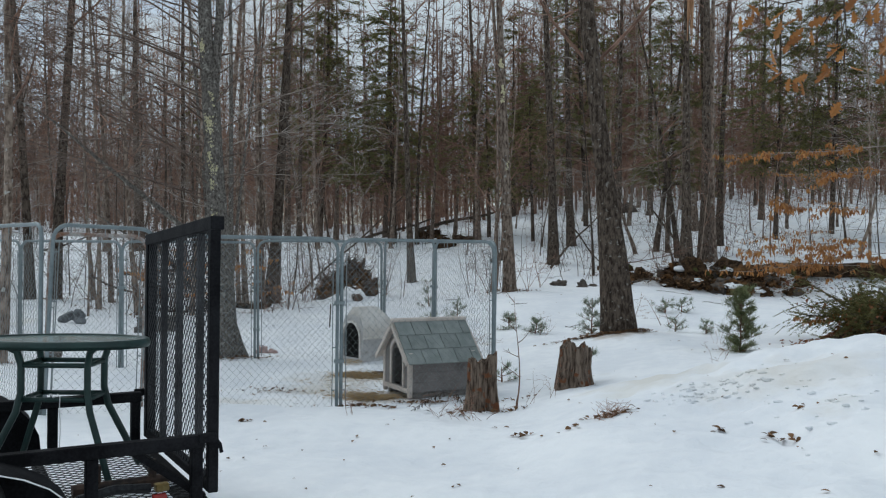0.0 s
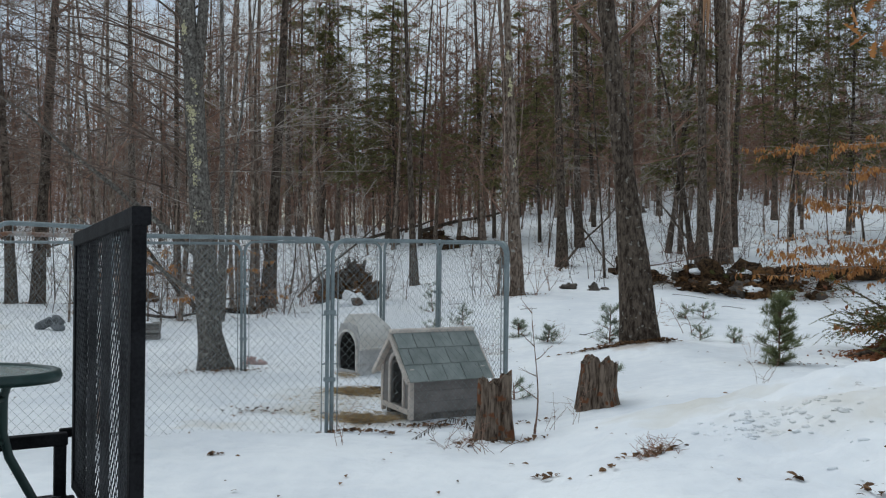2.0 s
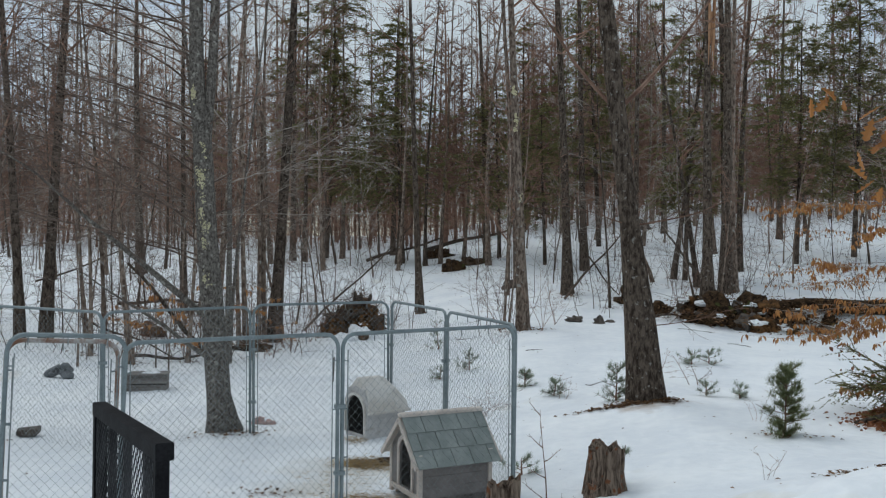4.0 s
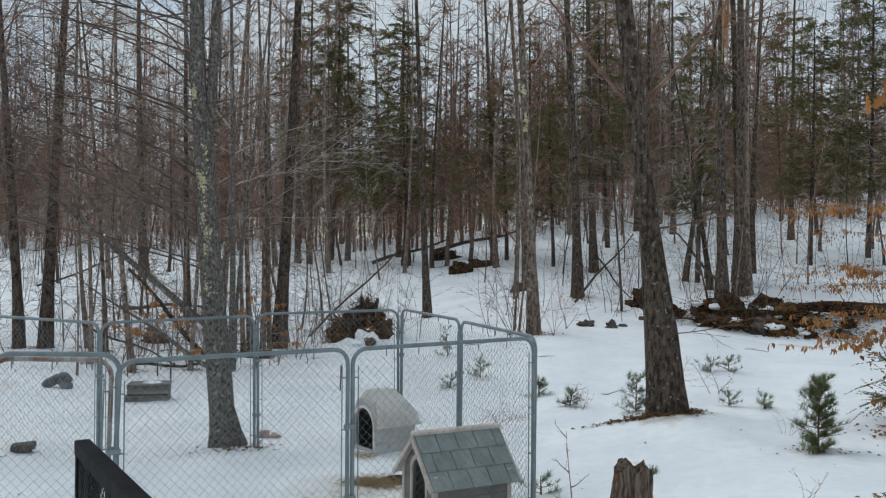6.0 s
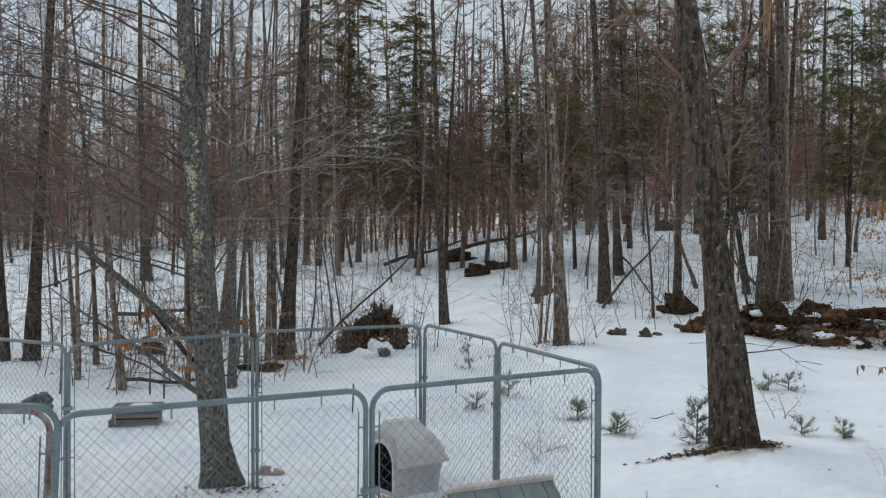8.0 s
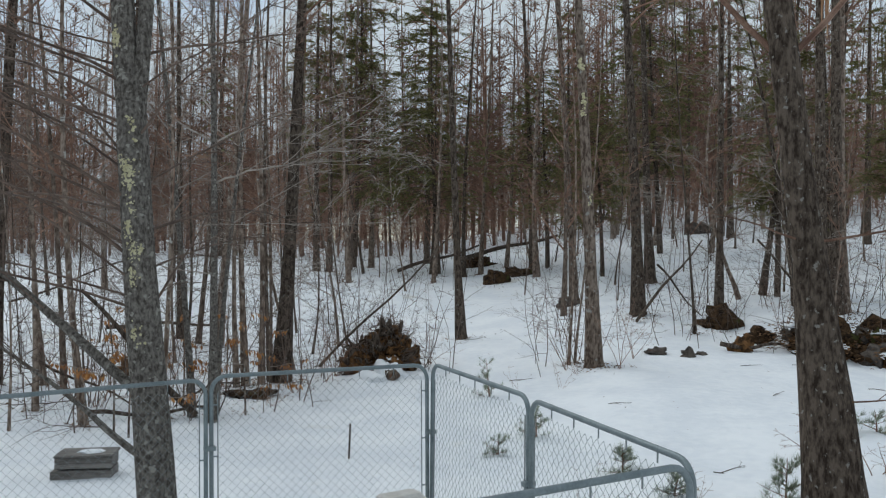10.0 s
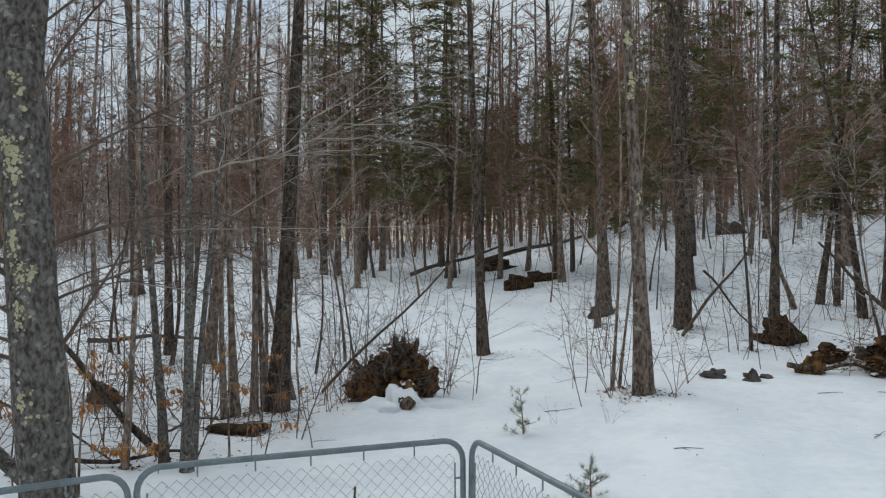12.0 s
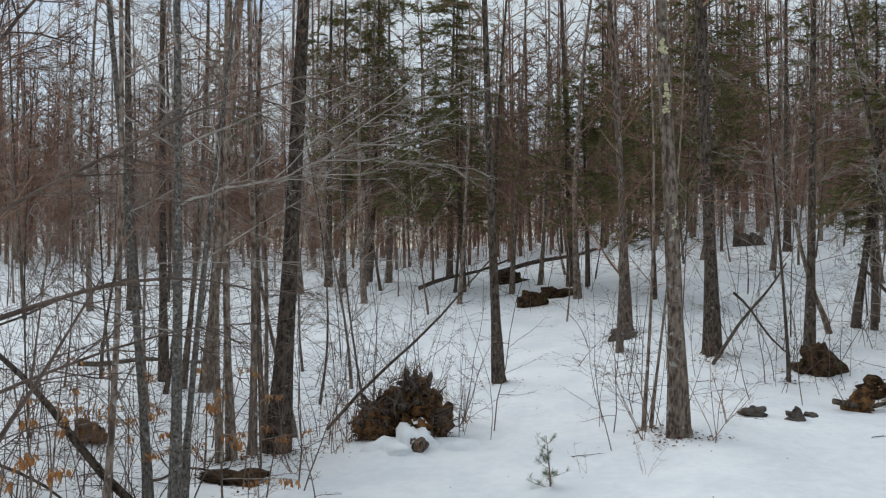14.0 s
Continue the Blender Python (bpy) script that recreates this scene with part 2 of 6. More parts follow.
# ---- mesh tools ----
class Acc:
    """Collects vertices and faces of one mesh."""

    def __init__(self):
        self.v, self.f = [], []

    def add(self, vs, fs):
        k = len(self.v)
        self.v.extend(vs)
        self.f.extend(tuple(i + k for i in q) for q in fs)

    def tube(self, pts, radii, sides=6, cap=False):
        k, n = len(self.v), len(pts)
        pts = [Vector(p) for p in pts]
        ref = None
        for i, p in enumerate(pts):
            d = (pts[min(i + 1, n - 1)] - pts[max(i - 1, 0)]).normalized()
            if ref is None:
                ref = d.cross(Vector((0.31, 0.87, 0.4)))
                if ref.length < 0.1:
                    ref = d.cross(Vector((1, 0, 0)))
            ref = (ref - d * ref.dot(d)).normalized()
            b = d.cross(ref)
            r = radii[i] if isinstance(radii, (list, tuple)) else radii
            for j in range(sides):
                a = 2 * math.pi * j / sides
                q = p + ref * (r * math.cos(a)) + b * (r * math.sin(a))
                self.v.append((q.x, q.y, q.z))
        for i in range(n - 1):
            for j in range(sides):
                j2 = (j + 1) % sides
                self.f.append((k + i * sides + j, k + i * sides + j2, k + (i + 1) * sides + j2, k + (i + 1) * sides + j))
        if cap:
            self.f.append(tuple(range(k + sides - 1, k - 1, -1)))
            self.f.append(tuple(range(k + (n - 1) * sides, k + n * sides)))

    def spike(self, p, q, r):
        """A fine twig: three faces that meet in a point."""
        k, d = len(self.v), (q - p)
        a = d.cross(Vector((0.31, 0.87, 0.4))).normalized() * r
        b = d.cross(a).normalized() * r
        for o in (a, b * 0.87 - a * 0.5, b * -0.87 - a * 0.5):
            self.v.append(tuple(p + o))
        self.v.append(tuple(q))
        self.f += [(k, k + 1, k + 3), (k + 1, k + 2, k + 3), (k + 2, k, k + 3)]

    def sliver(self, p, q, r, one=False):
        """The finest twigs: two faces folded along the twig, or one."""
        k, d = len(self.v), (q - p)
        a = d.cross(Vector((0.31, 0.87, 0.4))).normalized() * r
        b = d.cross(a).normalized() * r
        if one:
            w = a * math.cos(k * 1.7) + b * math.sin(k * 1.7)
            self.v += [tuple(p + w), tuple(p - w), tuple(q)]
            self.f.append((k, k + 1, k + 2))
            return
        self.v += [tuple(p + a), tuple(p + b), tuple(p - a), tuple(q)]
        self.f += [(k, k + 1, k + 3), (k + 1, k + 2, k + 3)]

    def box(self, lo, hi, m=None, bevel=0.0):
        """An axis-aligned box, its vertical and horizontal edges chamfered, under the matrix m."""
        bm = bmesh.new()
        bmesh.ops.create_cube(bm, size=1)
        for v in bm.verts:
            v.co = Vector([(lo[i] + hi[i]) / 2 + v.co[i] * (hi[i] - lo[i]) for i in range(3)])
        if bevel:
            bmesh.ops.bevel(bm, geom=bm.edges[:], offset=bevel, segments=1, affect="EDGES")
        self.bm(bm, m)

    def bm(self, bm, m=None):
        bm.verts.index_update()
        self.add([tuple((m @ v.co) if m else v.co) for v in bm.verts], [[v.index for v in f.verts] for f in bm.faces])
        bm.free()

    def prism(self, outline, y0, y1, m=None):
        """A closed outline in x and z, drawn out along y."""
        n = len(outline)
        vs = [Vector((x, y0, z)) for x, z in outline] + [Vector((x, y1, z)) for x, z in outline]
        fs = [tuple(range(n - 1, -1, -1)), tuple(range(n, 2 * n))] + [(i, (i + 1) % n, n + (i + 1) % n, n + i) for i in range(n)]
        self.add([tuple(m @ v) if m else tuple(v) for v in vs], fs)


def mesh_of(name, acc, mat, smooth=False):
    if isinstance(acc, bmesh.types.BMesh):
        me = bpy.data.meshes.new(name)
        acc.to_mesh(me)
        acc.free()
    else:
        me = bpy.data.meshes.new(name)
        me.from_pydata(acc.v, [], acc.f)
    me.materials.append(mat)
    if smooth:
        me.polygons.foreach_set("use_smooth", [True] * len(me.polygons))
    me.update()
    return me


def part(name, acc, mat, parent, label="", smooth=False, kind=""):
    ob = new(name, mesh_of(name, acc, mat, smooth))
    ob.parent = parent
    return tagged(ob, label, kind=kind)


def thing(name, label, category, group="", kind="", m=None):
    ob = tagged(new(name), label, category, group, kind)
    if m is not None:
        ob.matrix_basis = m
    return ob


def solo(name, acc, mat, label, category, group="", kind="", smooth=False, m=None):
    ob = tagged(new(name, mesh_of(name, acc, mat, smooth)), label, category, group, kind)
    if m is not None:
        ob.matrix_basis = m
    return ob


# ---- terrain ----
def sstep(a, b, v):
    u = min(1.0, max(0.0, (v - a) / (b - a)))
    return u * u * (3 - 2 * u)
def bump(x, y, cx, cy, sx, sy, h):
    return h * math.exp(-((x - cx) / sx) ** 2 - ((y - cy) / sy) ** 2)
def ground(x, y):
    z = 0.0
    u = min(55.0, max(0.0, y - 20.0))
    slope = 0.085 + 0.0035 * max(-8.0, min(10.0, x))
    z += slope * u * u / (u + 4.0)
    z += 0.12 * sstep(12, 18, y) + 0.34 * sstep(-3.5, 2.5, x) * sstep(13, 22, y)
    z += 0.25 * sstep(0.5, 3.0, x) * sstep(20, 9, y)
    z += 0.14 * sstep(9.0, 7.9, y)
    z += 0.20 * sstep(-4, -10, x) * sstep(10, 18, y)
    z += 0.5 * sstep(28, 37, y) + 0.1 * sstep(0.3, 1.2, x) * sstep(26, 15, y)
    z += bump(x, y, 4.6, 7.4, 2.3, 1.7, 0.42)
    z += bump(x, y, 2.3, 13.2, 0.8, 0.8, 0.10)
    z += bump(x, y, 3.0, 28.5, 2.5, 2.5, 0.30)
    z += bump(x, y, -3.2, 21.9, 0.9, 0.8, 0.12)
    edge = y - (24.3 - 0.48 * (x - 5.0))
    z += 0.32 * sstep(-0.35, 0.45, edge) * sstep(4.3, 5.6, x) * sstep(36, 27, y)
    z -= 0.16 * sstep(4.2, 6.0, x) * sstep(17, 20.5, y) * sstep(0.3, -0.8, edge)
    return z


def snow_z(x, y):
    """The snow's surface: the ground with drifts, lumps and old prints."""
    z = ground(x, y)
    near = math.exp(-max(0.0, y - 16) / 14)
    z += 0.05 * noise.noise(Vector((x * 0.35, y * 0.35, 3.1)))
    z += 0.022 * near * noise.noise(Vector((x * 1.3, y * 1.3, 7.7)))
    rough = sstep(0.8, 2.6, x) * sstep(9.2, 7.2, y)
    z += 0.055 * sstep(8.2, 6.8, y) * noise.noise(Vector((x * 0.95, y * 1.2, 21.4)))
    z += 0.075 * rough * noise.noise(Vector((x * 2.1, y * 2.1, 1.3)))
    z += 0.045 * (0.4 + rough) * near * noise.noise(Vector((x * 5.2, y * 5.2, 5.3)))
    dent = noise.noise(Vector((x * 3.1, y * 3.1, 12.9)))
    if dent > 0.35:
        z -= 0.13 * (dent - 0.35) * near * (0.6 + rough)
    return z


def graded(lo, hi, fine_lo, fine_hi, step, growth):
    """Coordinates with an even step in the middle and growing steps outside."""
    out = list(np.arange(fine_lo, fine_hi, step))
    s, c = step, out[-1]
    while c < hi:
        s *= growth
        c += s
        out.append(c)
    s, c = step, fine_lo
    left = []
    while c > lo:
        s *= growth
        c -= s
        left.append(c)
    return left[::-1] + out


gx = graded(-900, 900, -5.0, 5.6, 0.085, 1.08)
gy = graded(-900, 900, 4.0, 15.0, 0.085, 1.06)
ga = Acc()
for yy in gy:
    for xx in gx:
        yc = min(yy, 130.0)
        ga.v.append((xx, yy, snow_z(max(-90, min(90, xx)), yc)))
nx = len(gx)
for j in range(len(gy) - 1):
    for i in range(nx - 1):
        ga.f.append((j * nx + i, j * nx + i + 1, (j + 1) * nx + i + 1, (j + 1) * nx + i))
solo("ground", ga, SNOW, "old settled snow with leaves and prints, rising towards the woods", "ground", kind="structure", smooth=True)

# ---- trees ----
def wander(rng, start, heading, length, n, bend, lift=0.0):
    """A crooked line from start along heading, in n steps."""
    p, d = Vector(start), Vector(heading).normalized()
    out = [p.copy()]
    for _ in range(n):
        d = (d + Vector((rng.uniform(-bend, bend), rng.uniform(-bend, bend), rng.uniform(-bend, bend) + lift))).normalized()
        p = p + d * (length / n)
        out.append(p.copy())
    return out


def turned(rng, d, spread):
    """A heading that leaves d by about spread radians, to any side."""
    side = d.cross(Vector((rng.uniform(-1, 1), rng.uniform(-1, 1), rng.uniform(-1, 1)))).normalized()
    return (d * math.cos(spread) + side * math.sin(spread)).normalized()


def spray(acc, rng, pts, r, subs, twigs, reach, flat=0.5, lift=0.0, fine=False, thin=0.003):
    """Side branches with twigs along a limb."""
    n = len(pts)
    for k in range(subs):
        u = 0.2 + 0.8 * (k + rng.random()) / subs
        i = min(n - 2, int(u * (n - 1)))
        p = pts[i].lerp(pts[i + 1], u * (n - 1) - i)
        d = turned(rng, (pts[i + 1] - pts[i]).normalized(), rng.uniform(0.5, 1.0))
        d.z *= flat
        ln = reach * (1.15 - 0.7 * u) * rng.uniform(0.6, 1.2)
        br = wander(rng, p, d, ln, 3 if fine else 2, 0.22, lift)
        rb = max(thin * 1.4, r * 0.42 * (1.1 - 0.6 * u))
        acc.tube(br, [rb, rb * 0.75, rb * 0.5, rb * 0.22] if fine else [rb, rb * 0.65, rb * 0.2], 3)
        for _ in range(twigs):
            v = rng.uniform(0.2, 1.0)
            nb = len(br) - 1
            j = min(nb - 1, int(v * nb))
            q = br[j].lerp(br[j + 1], v * nb - j)
            e = turned(rng, (br[j + 1] - br[j]).normalized(), rng.uniform(0.4, 0.9))
            e.z *= flat
            if fine:
                tw = wander(rng, q, e, ln * rng.uniform(0.22, 0.5), 2, 0.25, lift)
                rt = max(0.0020, rb * 0.45)
                acc.tube(tw, [rt, rt * 0.7, rt * 0.3], 3)
            else:
                acc.sliver(q, q + e * (ln * rng.uniform(0.3, 0.75)), max(thin, rb * 0.5))


def trunk_line(rng, h, lean, bow, n=12):
    pts = []
    ph, ph2 = rng.uniform(0, 6.28), rng.uniform(0, 6.28)
    for i in range(n + 1):
        u = i / n
        z = h * u ** 1.25
        pts.append(Vector((lean[0] * z + bow * math.sin(ph + 3.5 * u) - bow * math.sin(ph), lean[1] * z + bow * math.sin(ph2 + 3 * u) - bow * math.sin(ph2), z - (0.25 if i == 0 else 0))))
    return pts


def bare_tree(name, seed, h, r, lean=(0, 0), bow=0.12, limbs=22, start=0.22, reach=2.2, subs=5, twigs=4, bark=None, label="", place=None, group="woodland trees", flare=1.35, crown=None, extra=None, category="tree", fine=False, thin=0.003):
    """A leafless tree: trunk with root flare, and a crown of limbs, branches and twigs."""
    rng = random.Random(seed)
    top = thing(name, label, category, group)
    pts = trunk_line(rng, h, lean, bow)
    n = len(pts) - 1
    ta, ca = Acc(), Acc()
    rad = [r * (1 - 0.86 * (i / n) ** 1.1) for i in range(n + 1)]
    rad[0], rad[1] = r * flare * 1.12, r * (1 + (flare - 1) * 0.55)
    line, fr = [], []
    for i in range(n):
        for k in range(2):
            u = k / 2
            line.append(pts[i].lerp(pts[i + 1], u))
            fr.append((rad[i] * (1 - u) + rad[i + 1] * u) * rng.uniform(0.96, 1.05))
    line.append(pts[-1])
    fr.append(rad[-1])
    ta.tube(line, fr, 12 if r > 0.1 else 7)
    if r > 0.1:
        for k in range(5):
            a = k * 1.257 + rng.uniform(-0.4, 0.4)
            o = Vector((math.cos(a), math.sin(a), 0))
            ta.tube([pts[0] + o * r * 0.7 + Vector((0, 0, 0.5)), pts[0] + o * r * 1.25 + Vector((0, 0, 0.27)), pts[0] + o * r * rng.uniform(1.9, 2.5) + Vector((0, 0, 0.16))], [r * 0.40, r * 0.38, r * 0.18], 6)
    for k in range(limbs):
        u = start + (1 - start) * ((k + rng.random()) / limbs) ** 0.9
        i = min(n - 1, int(u * n))
        p = pts[i].lerp(pts[i + 1], u * n - i)
        az = rng.uniform(0, 6.283)
        up = rng.uniform(0.35, 1.1)
        d = Vector((math.cos(az), math.sin(az), up))
        ln = reach * (1.2 - 0.75 * u) * rng.uniform(0.55, 1.3)
        rl = max(0.005, min(rad[i] * 0.40, 0.0095 * ln + 0.004))
        lp = wander(rng, p, d, ln, 5, 0.16, 0.05)
        ca.tube(lp, [rl * (1 - 0.8 * j / 5) for j in range(6)], 4 if r > 0.05 else 3)
        spray(ca, rng, lp, rl, subs, twigs, ln * 0.5, 0.8, 0.02, fine, thin)
    if extra:
        extra(ca, ta, rng, pts, rad)
    part("trunk", ta, bark or BARK, top, smooth=True)
    part("crown", ca, crown or TWIG, top)
    if place is not None:
        top.location = place
    return top


def on_snow(x, y, sink=0.0):
    return Vector((x, y, snow_z(x, y) - sink))


def stretched(x, y, turn, sr, sh, tx=0.0, ty=0.0, sink=0.03):
    return Matrix.Translation(on_snow(x, y, sink)) @ pose(0, 0, 0, tx, ty, turn) @ Matrix.Diagonal((sr, sr, sh, 1))


GREY_TREE = "leafless grey-barked hardwood tree standing in the snow"
DARK_TREE = "leafless dark-barked tree standing in the snow"


def blend(pts, t):
    i = min(len(pts) - 2, int(t))
    return pts[i].lerp(pts[i + 1], t - i)


def maple_tree(place):
    """The near tree: a leaning, mottled trunk that forks, long side limbs and fans of drooping twigs."""
    rng = random.Random(11)
    top = thing("maple_tree", "grey maple with yellow lichen on its bark, leafless, inside the pen", "tree", "woodland trees")
    ta, ca = Acc(), Acc()
    bole = [Vector(p) for p in ((0.02, 0, -0.2), (0.015, 0, 0.05), (0.0, 0, 0.22), (-0.03, 0, 0.5), (-0.065, 0, 0.9), (-0.11, 0.01, 1.4), (-0.16, 0.01, 1.95), (-0.205, 0.0, 2.5), (-0.235, 0, 3.0), (-0.265, 0, 3.45), (-0.285, 0, 3.8))]
    rad = (0.21, 0.190, 0.166, 0.155, 0.149, 0.144, 0.140, 0.128, 0.122, 0.124, 0.115)
    n = 20
    for p, r in zip(bole, rad):
        for j in range(n):
            a = 2 * math.pi * j / n
            flare = max(0.0, 1 - max(p.z, 0.0) / 0.45)
            w = 1 + 0.05 * noise.noise(Vector((math.cos(a) * 2, math.sin(a) * 2, p.z * 2.5))) + flare * (0.16 * math.sin(a * 5 + 1) + 0.40 * max(0.0, math.cos(a - 0.25)) ** 6)
            ta.v.append((p.x + r * w * math.cos(a), p.y + r * w * math.sin(a), p.z))
    for i in range(len(bole) - 1):
        for j in range(n):
            ta.f.append((i * n + j, i * n + (j + 1) % n, (i + 1) * n + (j + 1) % n, (i + 1) * n + j))
    left = [bole[-2], Vector((-0.325, 0, 4.0)), Vector((-0.37, 0, 4.8)), Vector((-0.40, 0.05, 5.8)), Vector((-0.55, 0.05, 7.2)), Vector((-0.75, 0.1, 9.5)), Vector((-0.9, 0.1, 13.0))]
    right = [bole[-2], Vector((-0.215, 0.02, 4.0)), Vector((-0.175, 0.05, 4.7)), Vector((-0.16, 0.1, 5.8)), Vector((-0.05, 0.15, 7.2)), Vector((0.2, 0.2, 9.5)), Vector((0.3, 0.3, 12.5))]
    ta.tube(left, [0.105, 0.098, 0.092, 0.085, 0.07, 0.05, 0.02], 12)
    ta.tube(right, [0.085, 0.066, 0.058, 0.053, 0.045, 0.033, 0.015], 12)
    for z, d, ln, r0 in ((1.85, (-1.0, 0.15, 0.62), 4.2, 0.036), (1.32, (-1.0, 0.35, 0.55), 2.6, 0.026)):
        i = max(k for k in range(len(bole)) if bole[k].z <= z)
        lp = wander(rng, bole[i], d, ln, 9, 0.10, 0.01)
        ta.tube(lp, [r0 * (1.25 - 0.115 * j) for j in range(10)], 8)
        spray(ca, rng, lp, r0 * 0.6, 16, 9, ln * 0.40, 0.7, 0.0, True)
    # long thin limbs, most of them swept to one side
    for k in range(62):
        z = 2.0 + 5.5 * ((k + rng.random()) / 62)
        stem = left if k % 3 else right
        line = bole if z < 3.6 else stem
        i = max(j for j in range(len(line) - 1) if line[j].z <= z)
        p = line[i].lerp(line[i + 1], (z - line[i].z) / (line[i + 1].z - line[i].z))
        d = (rng.uniform(-1.2, -0.7), rng.uniform(-0.7, 0.7), rng.uniform(0.1, 0.8)) if k % 4 else (rng.uniform(0.5, 1.0), rng.uniform(-0.5, 0.8), rng.uniform(0.3, 0.8))
        ln = rng.uniform(2.6, 4.6) if k % 4 else rng.uniform(1.0, 2.0)
        r0 = rng.uniform(0.009, 0.016)
        lp = wander(rng, p, d, ln, 8, 0.13, -0.03)
        ca.tube(lp, [r0 * (1 - 0.1 * j) for j in range(9)], 5)
        spray(ca, rng, lp, r0 * 0.8, 13, 8, ln * 0.40, 0.6, -0.03, True)
    part("trunk", ta, BARK_LICHEN, top, smooth=True)
    part("crown", ca, TWIG_DARK, top)
    # crusts of lichen that hug the bark, in clustered blotches
    la = Acc()
    for zc, ac, sz, count in ((3.23, -1.55, 0.085, 60), (3.32, -1.9, 0.06, 24), (2.78, -1.75, 0.05, 26), (2.60, -1.35, 0.085, 56), (2.42, -1.6, 0.05, 22), (4.3, -1.9, 0.08, 24), (2.95, -1.3, 0.05, 12), (1.95, -1.7, 0.07, 12), (3.6, -1.2, 0.06, 10)):
        for _ in range(int(count * 1.6)):
            z, a = zc + rng.gauss(0, sz * 0.75), ac + rng.gauss(0, sz * 3)
            i = max((j for j in range(len(bole) - 1) if bole[j].z <= z), default=0)
            u = (z - bole[i].z) / (bole[i + 1].z - bole[i].z)
            line_p, rr = (bole[i].lerp(bole[i + 1], u), rad[i] * (1 - u) + rad[i + 1] * u) if z < 3.8 else (Vector((-0.345, 0, z)), 0.098)
            nrm, tx = Vector((math.cos(a), math.sin(a), 0)), Vector((-math.sin(a), math.cos(a), 0))
            ctr = line_p + nrm * rr
            s = rng.uniform(0.010, 0.032)
            ring = [ctr + tx * (s * rng.uniform(0.5, 1.3) * math.cos(b)) + Vector((0, 0, s * rng.uniform(0.5, 1.4) * math.sin(b))) - nrm * 0.010 for b in np.linspace(0, 6.283, 7)[:-1]]
            la.add([tuple(v) for v in ring] + [tuple(ctr + nrm * 0.005)], [(j, (j + 1) % 6, 6) for j in range(6)])
    part("lichen", la, LICHEN, top, "pale yellow-green lichen crust", kind="stuff")
    top.location = place


maple_tree(on_snow(-3.19, 12.42, 0.03))


def big_limbs(ca, ta, rng, pts, rad):
    for z, dx, dy, dz, ln, r0 in ((5.4, 0.9, 0.1, 1.0, 3.5, 0.032), (5.2, -0.8, 0.1, 0.9, 3.2, 0.03), (6.2, -1, 0.3, 0.8, 3, 0.03), (3.0, 1, -0.2, 0.2, 1.4, 0.015), (2.2, 0.8, -0.5, 0.1, 1.2, 0.01), (2.6, -0.8, -0.4, 0.2, 1.2, 0.012)):
        i = max(k for k in range(len(pts)) if pts[k].z <= z)
        lp = wander(rng, pts[i], (dx, dy, dz), ln, 7, 0.12, 0.02)
        ca.tube(lp, [r0 * (1 - 0.85 * j / 7) for j in range(8)], 6)
        spray(ca, rng, lp, r0, 6, 4, ln * 0.4, 0.7)


bare_tree("oak_tree", 23, 22, 0.152, (-0.132, 0.0), 0.10, 26, 0.36, 2.8, 6, 5, BARK_DARK, "stout dark-barked tree leaning slightly, leaves round its foot", on_snow(2.32, 13.35, 0.03), extra=big_limbs, flare=1.75)


SWEEP = ((0, 0), (0.50, 0.16), (1.04, 0.25), (1.48, 0.45), (1.83, 0.60), (2.36, 0.62))
FAN = (((1.04, 0.25), (1.48, 0.69), (2.08, 1.0), (2.5, 1.3), (3.0, 1.45)), ((1.48, 0.45), (1.9, 0.85), (2.3, 1.05), (3.0, 1.2), (3.5, 1.26)), ((1.83, 0.60), (2.35, 0.76), (3.0, 0.95)),
       ((1.04, 0.25), (1.45, 0.28), (2.1, 0.32), (2.65, 0.6)), ((1.48, 0.45), (2.1, 0.47), (2.8, 0.44), (3.15, 0.38)), ((0.50, 0.16), (1.0, 0.48), (1.5, 0.84), (1.8, 1.2)), ((-0.2, -0.62), (0.8, -0.58), (1.9, -0.60), (3.0, -0.56)))


def long_branch(ca, ta, rng, pts, rad):
    """The pale branch that sweeps far to one side and opens into a fan of twigs."""
    z0 = 3.45
    i = max(k for k in range(len(pts)) if pts[k].z <= z0)
    p0 = Vector((pts[i].x, pts[i].y - 0.05, z0))
    for k, line in enumerate((SWEEP,) + FAN):
        dep = rng.uniform(-0.5, 0.25) if k else -0.1
        far = max(x for x, z in line)
        lp = [p0 + Vector((x, 0.11 * x + dep * (x / far) ** 2 + rng.gauss(0, 0.015), z + rng.gauss(0, 0.012))) for x, z in line]
        lp = [lp[j].lerp(lp[j + 1], u) + Vector((rng.gauss(0, 0.012), rng.gauss(0, 0.02), rng.gauss(0, 0.012))) for j in range(len(lp) - 1) for u in (0, 0.33, 0.66)] + [lp[-1]]
        m = len(lp) - 1
        r0 = 0.016 if k == 0 else 0.0072
        ca.tube(lp, [r0 * (1 - 0.72 * j / m) for j in range(m + 1)], 5)
        spray(ca, rng, lp, 0.0055, 9, 6, 0.72, 0.45, 0.02, True)
    for z, d, ln, r0 in ((2.5, (-0.9, -0.3, 0.1), 1.8, 0.010), (4.2, (0.7, 0.3, 0.5), 2.4, 0.014), (4.6, (-0.8, 0.3, 0.5), 2.4, 0.014)):
        i = max(k for k in range(len(pts)) if pts[k].z <= z)
        lp = wander(rng, pts[i], d, ln, 8, 0.12, 0.0)
        ca.tube(lp, [r0 * (1 - 0.1 * j) for j in range(9)], 5)
        spray(ca, rng, lp, r0 * 0.7, 9, 6, ln * 0.35, 0.5, 0.02, True)


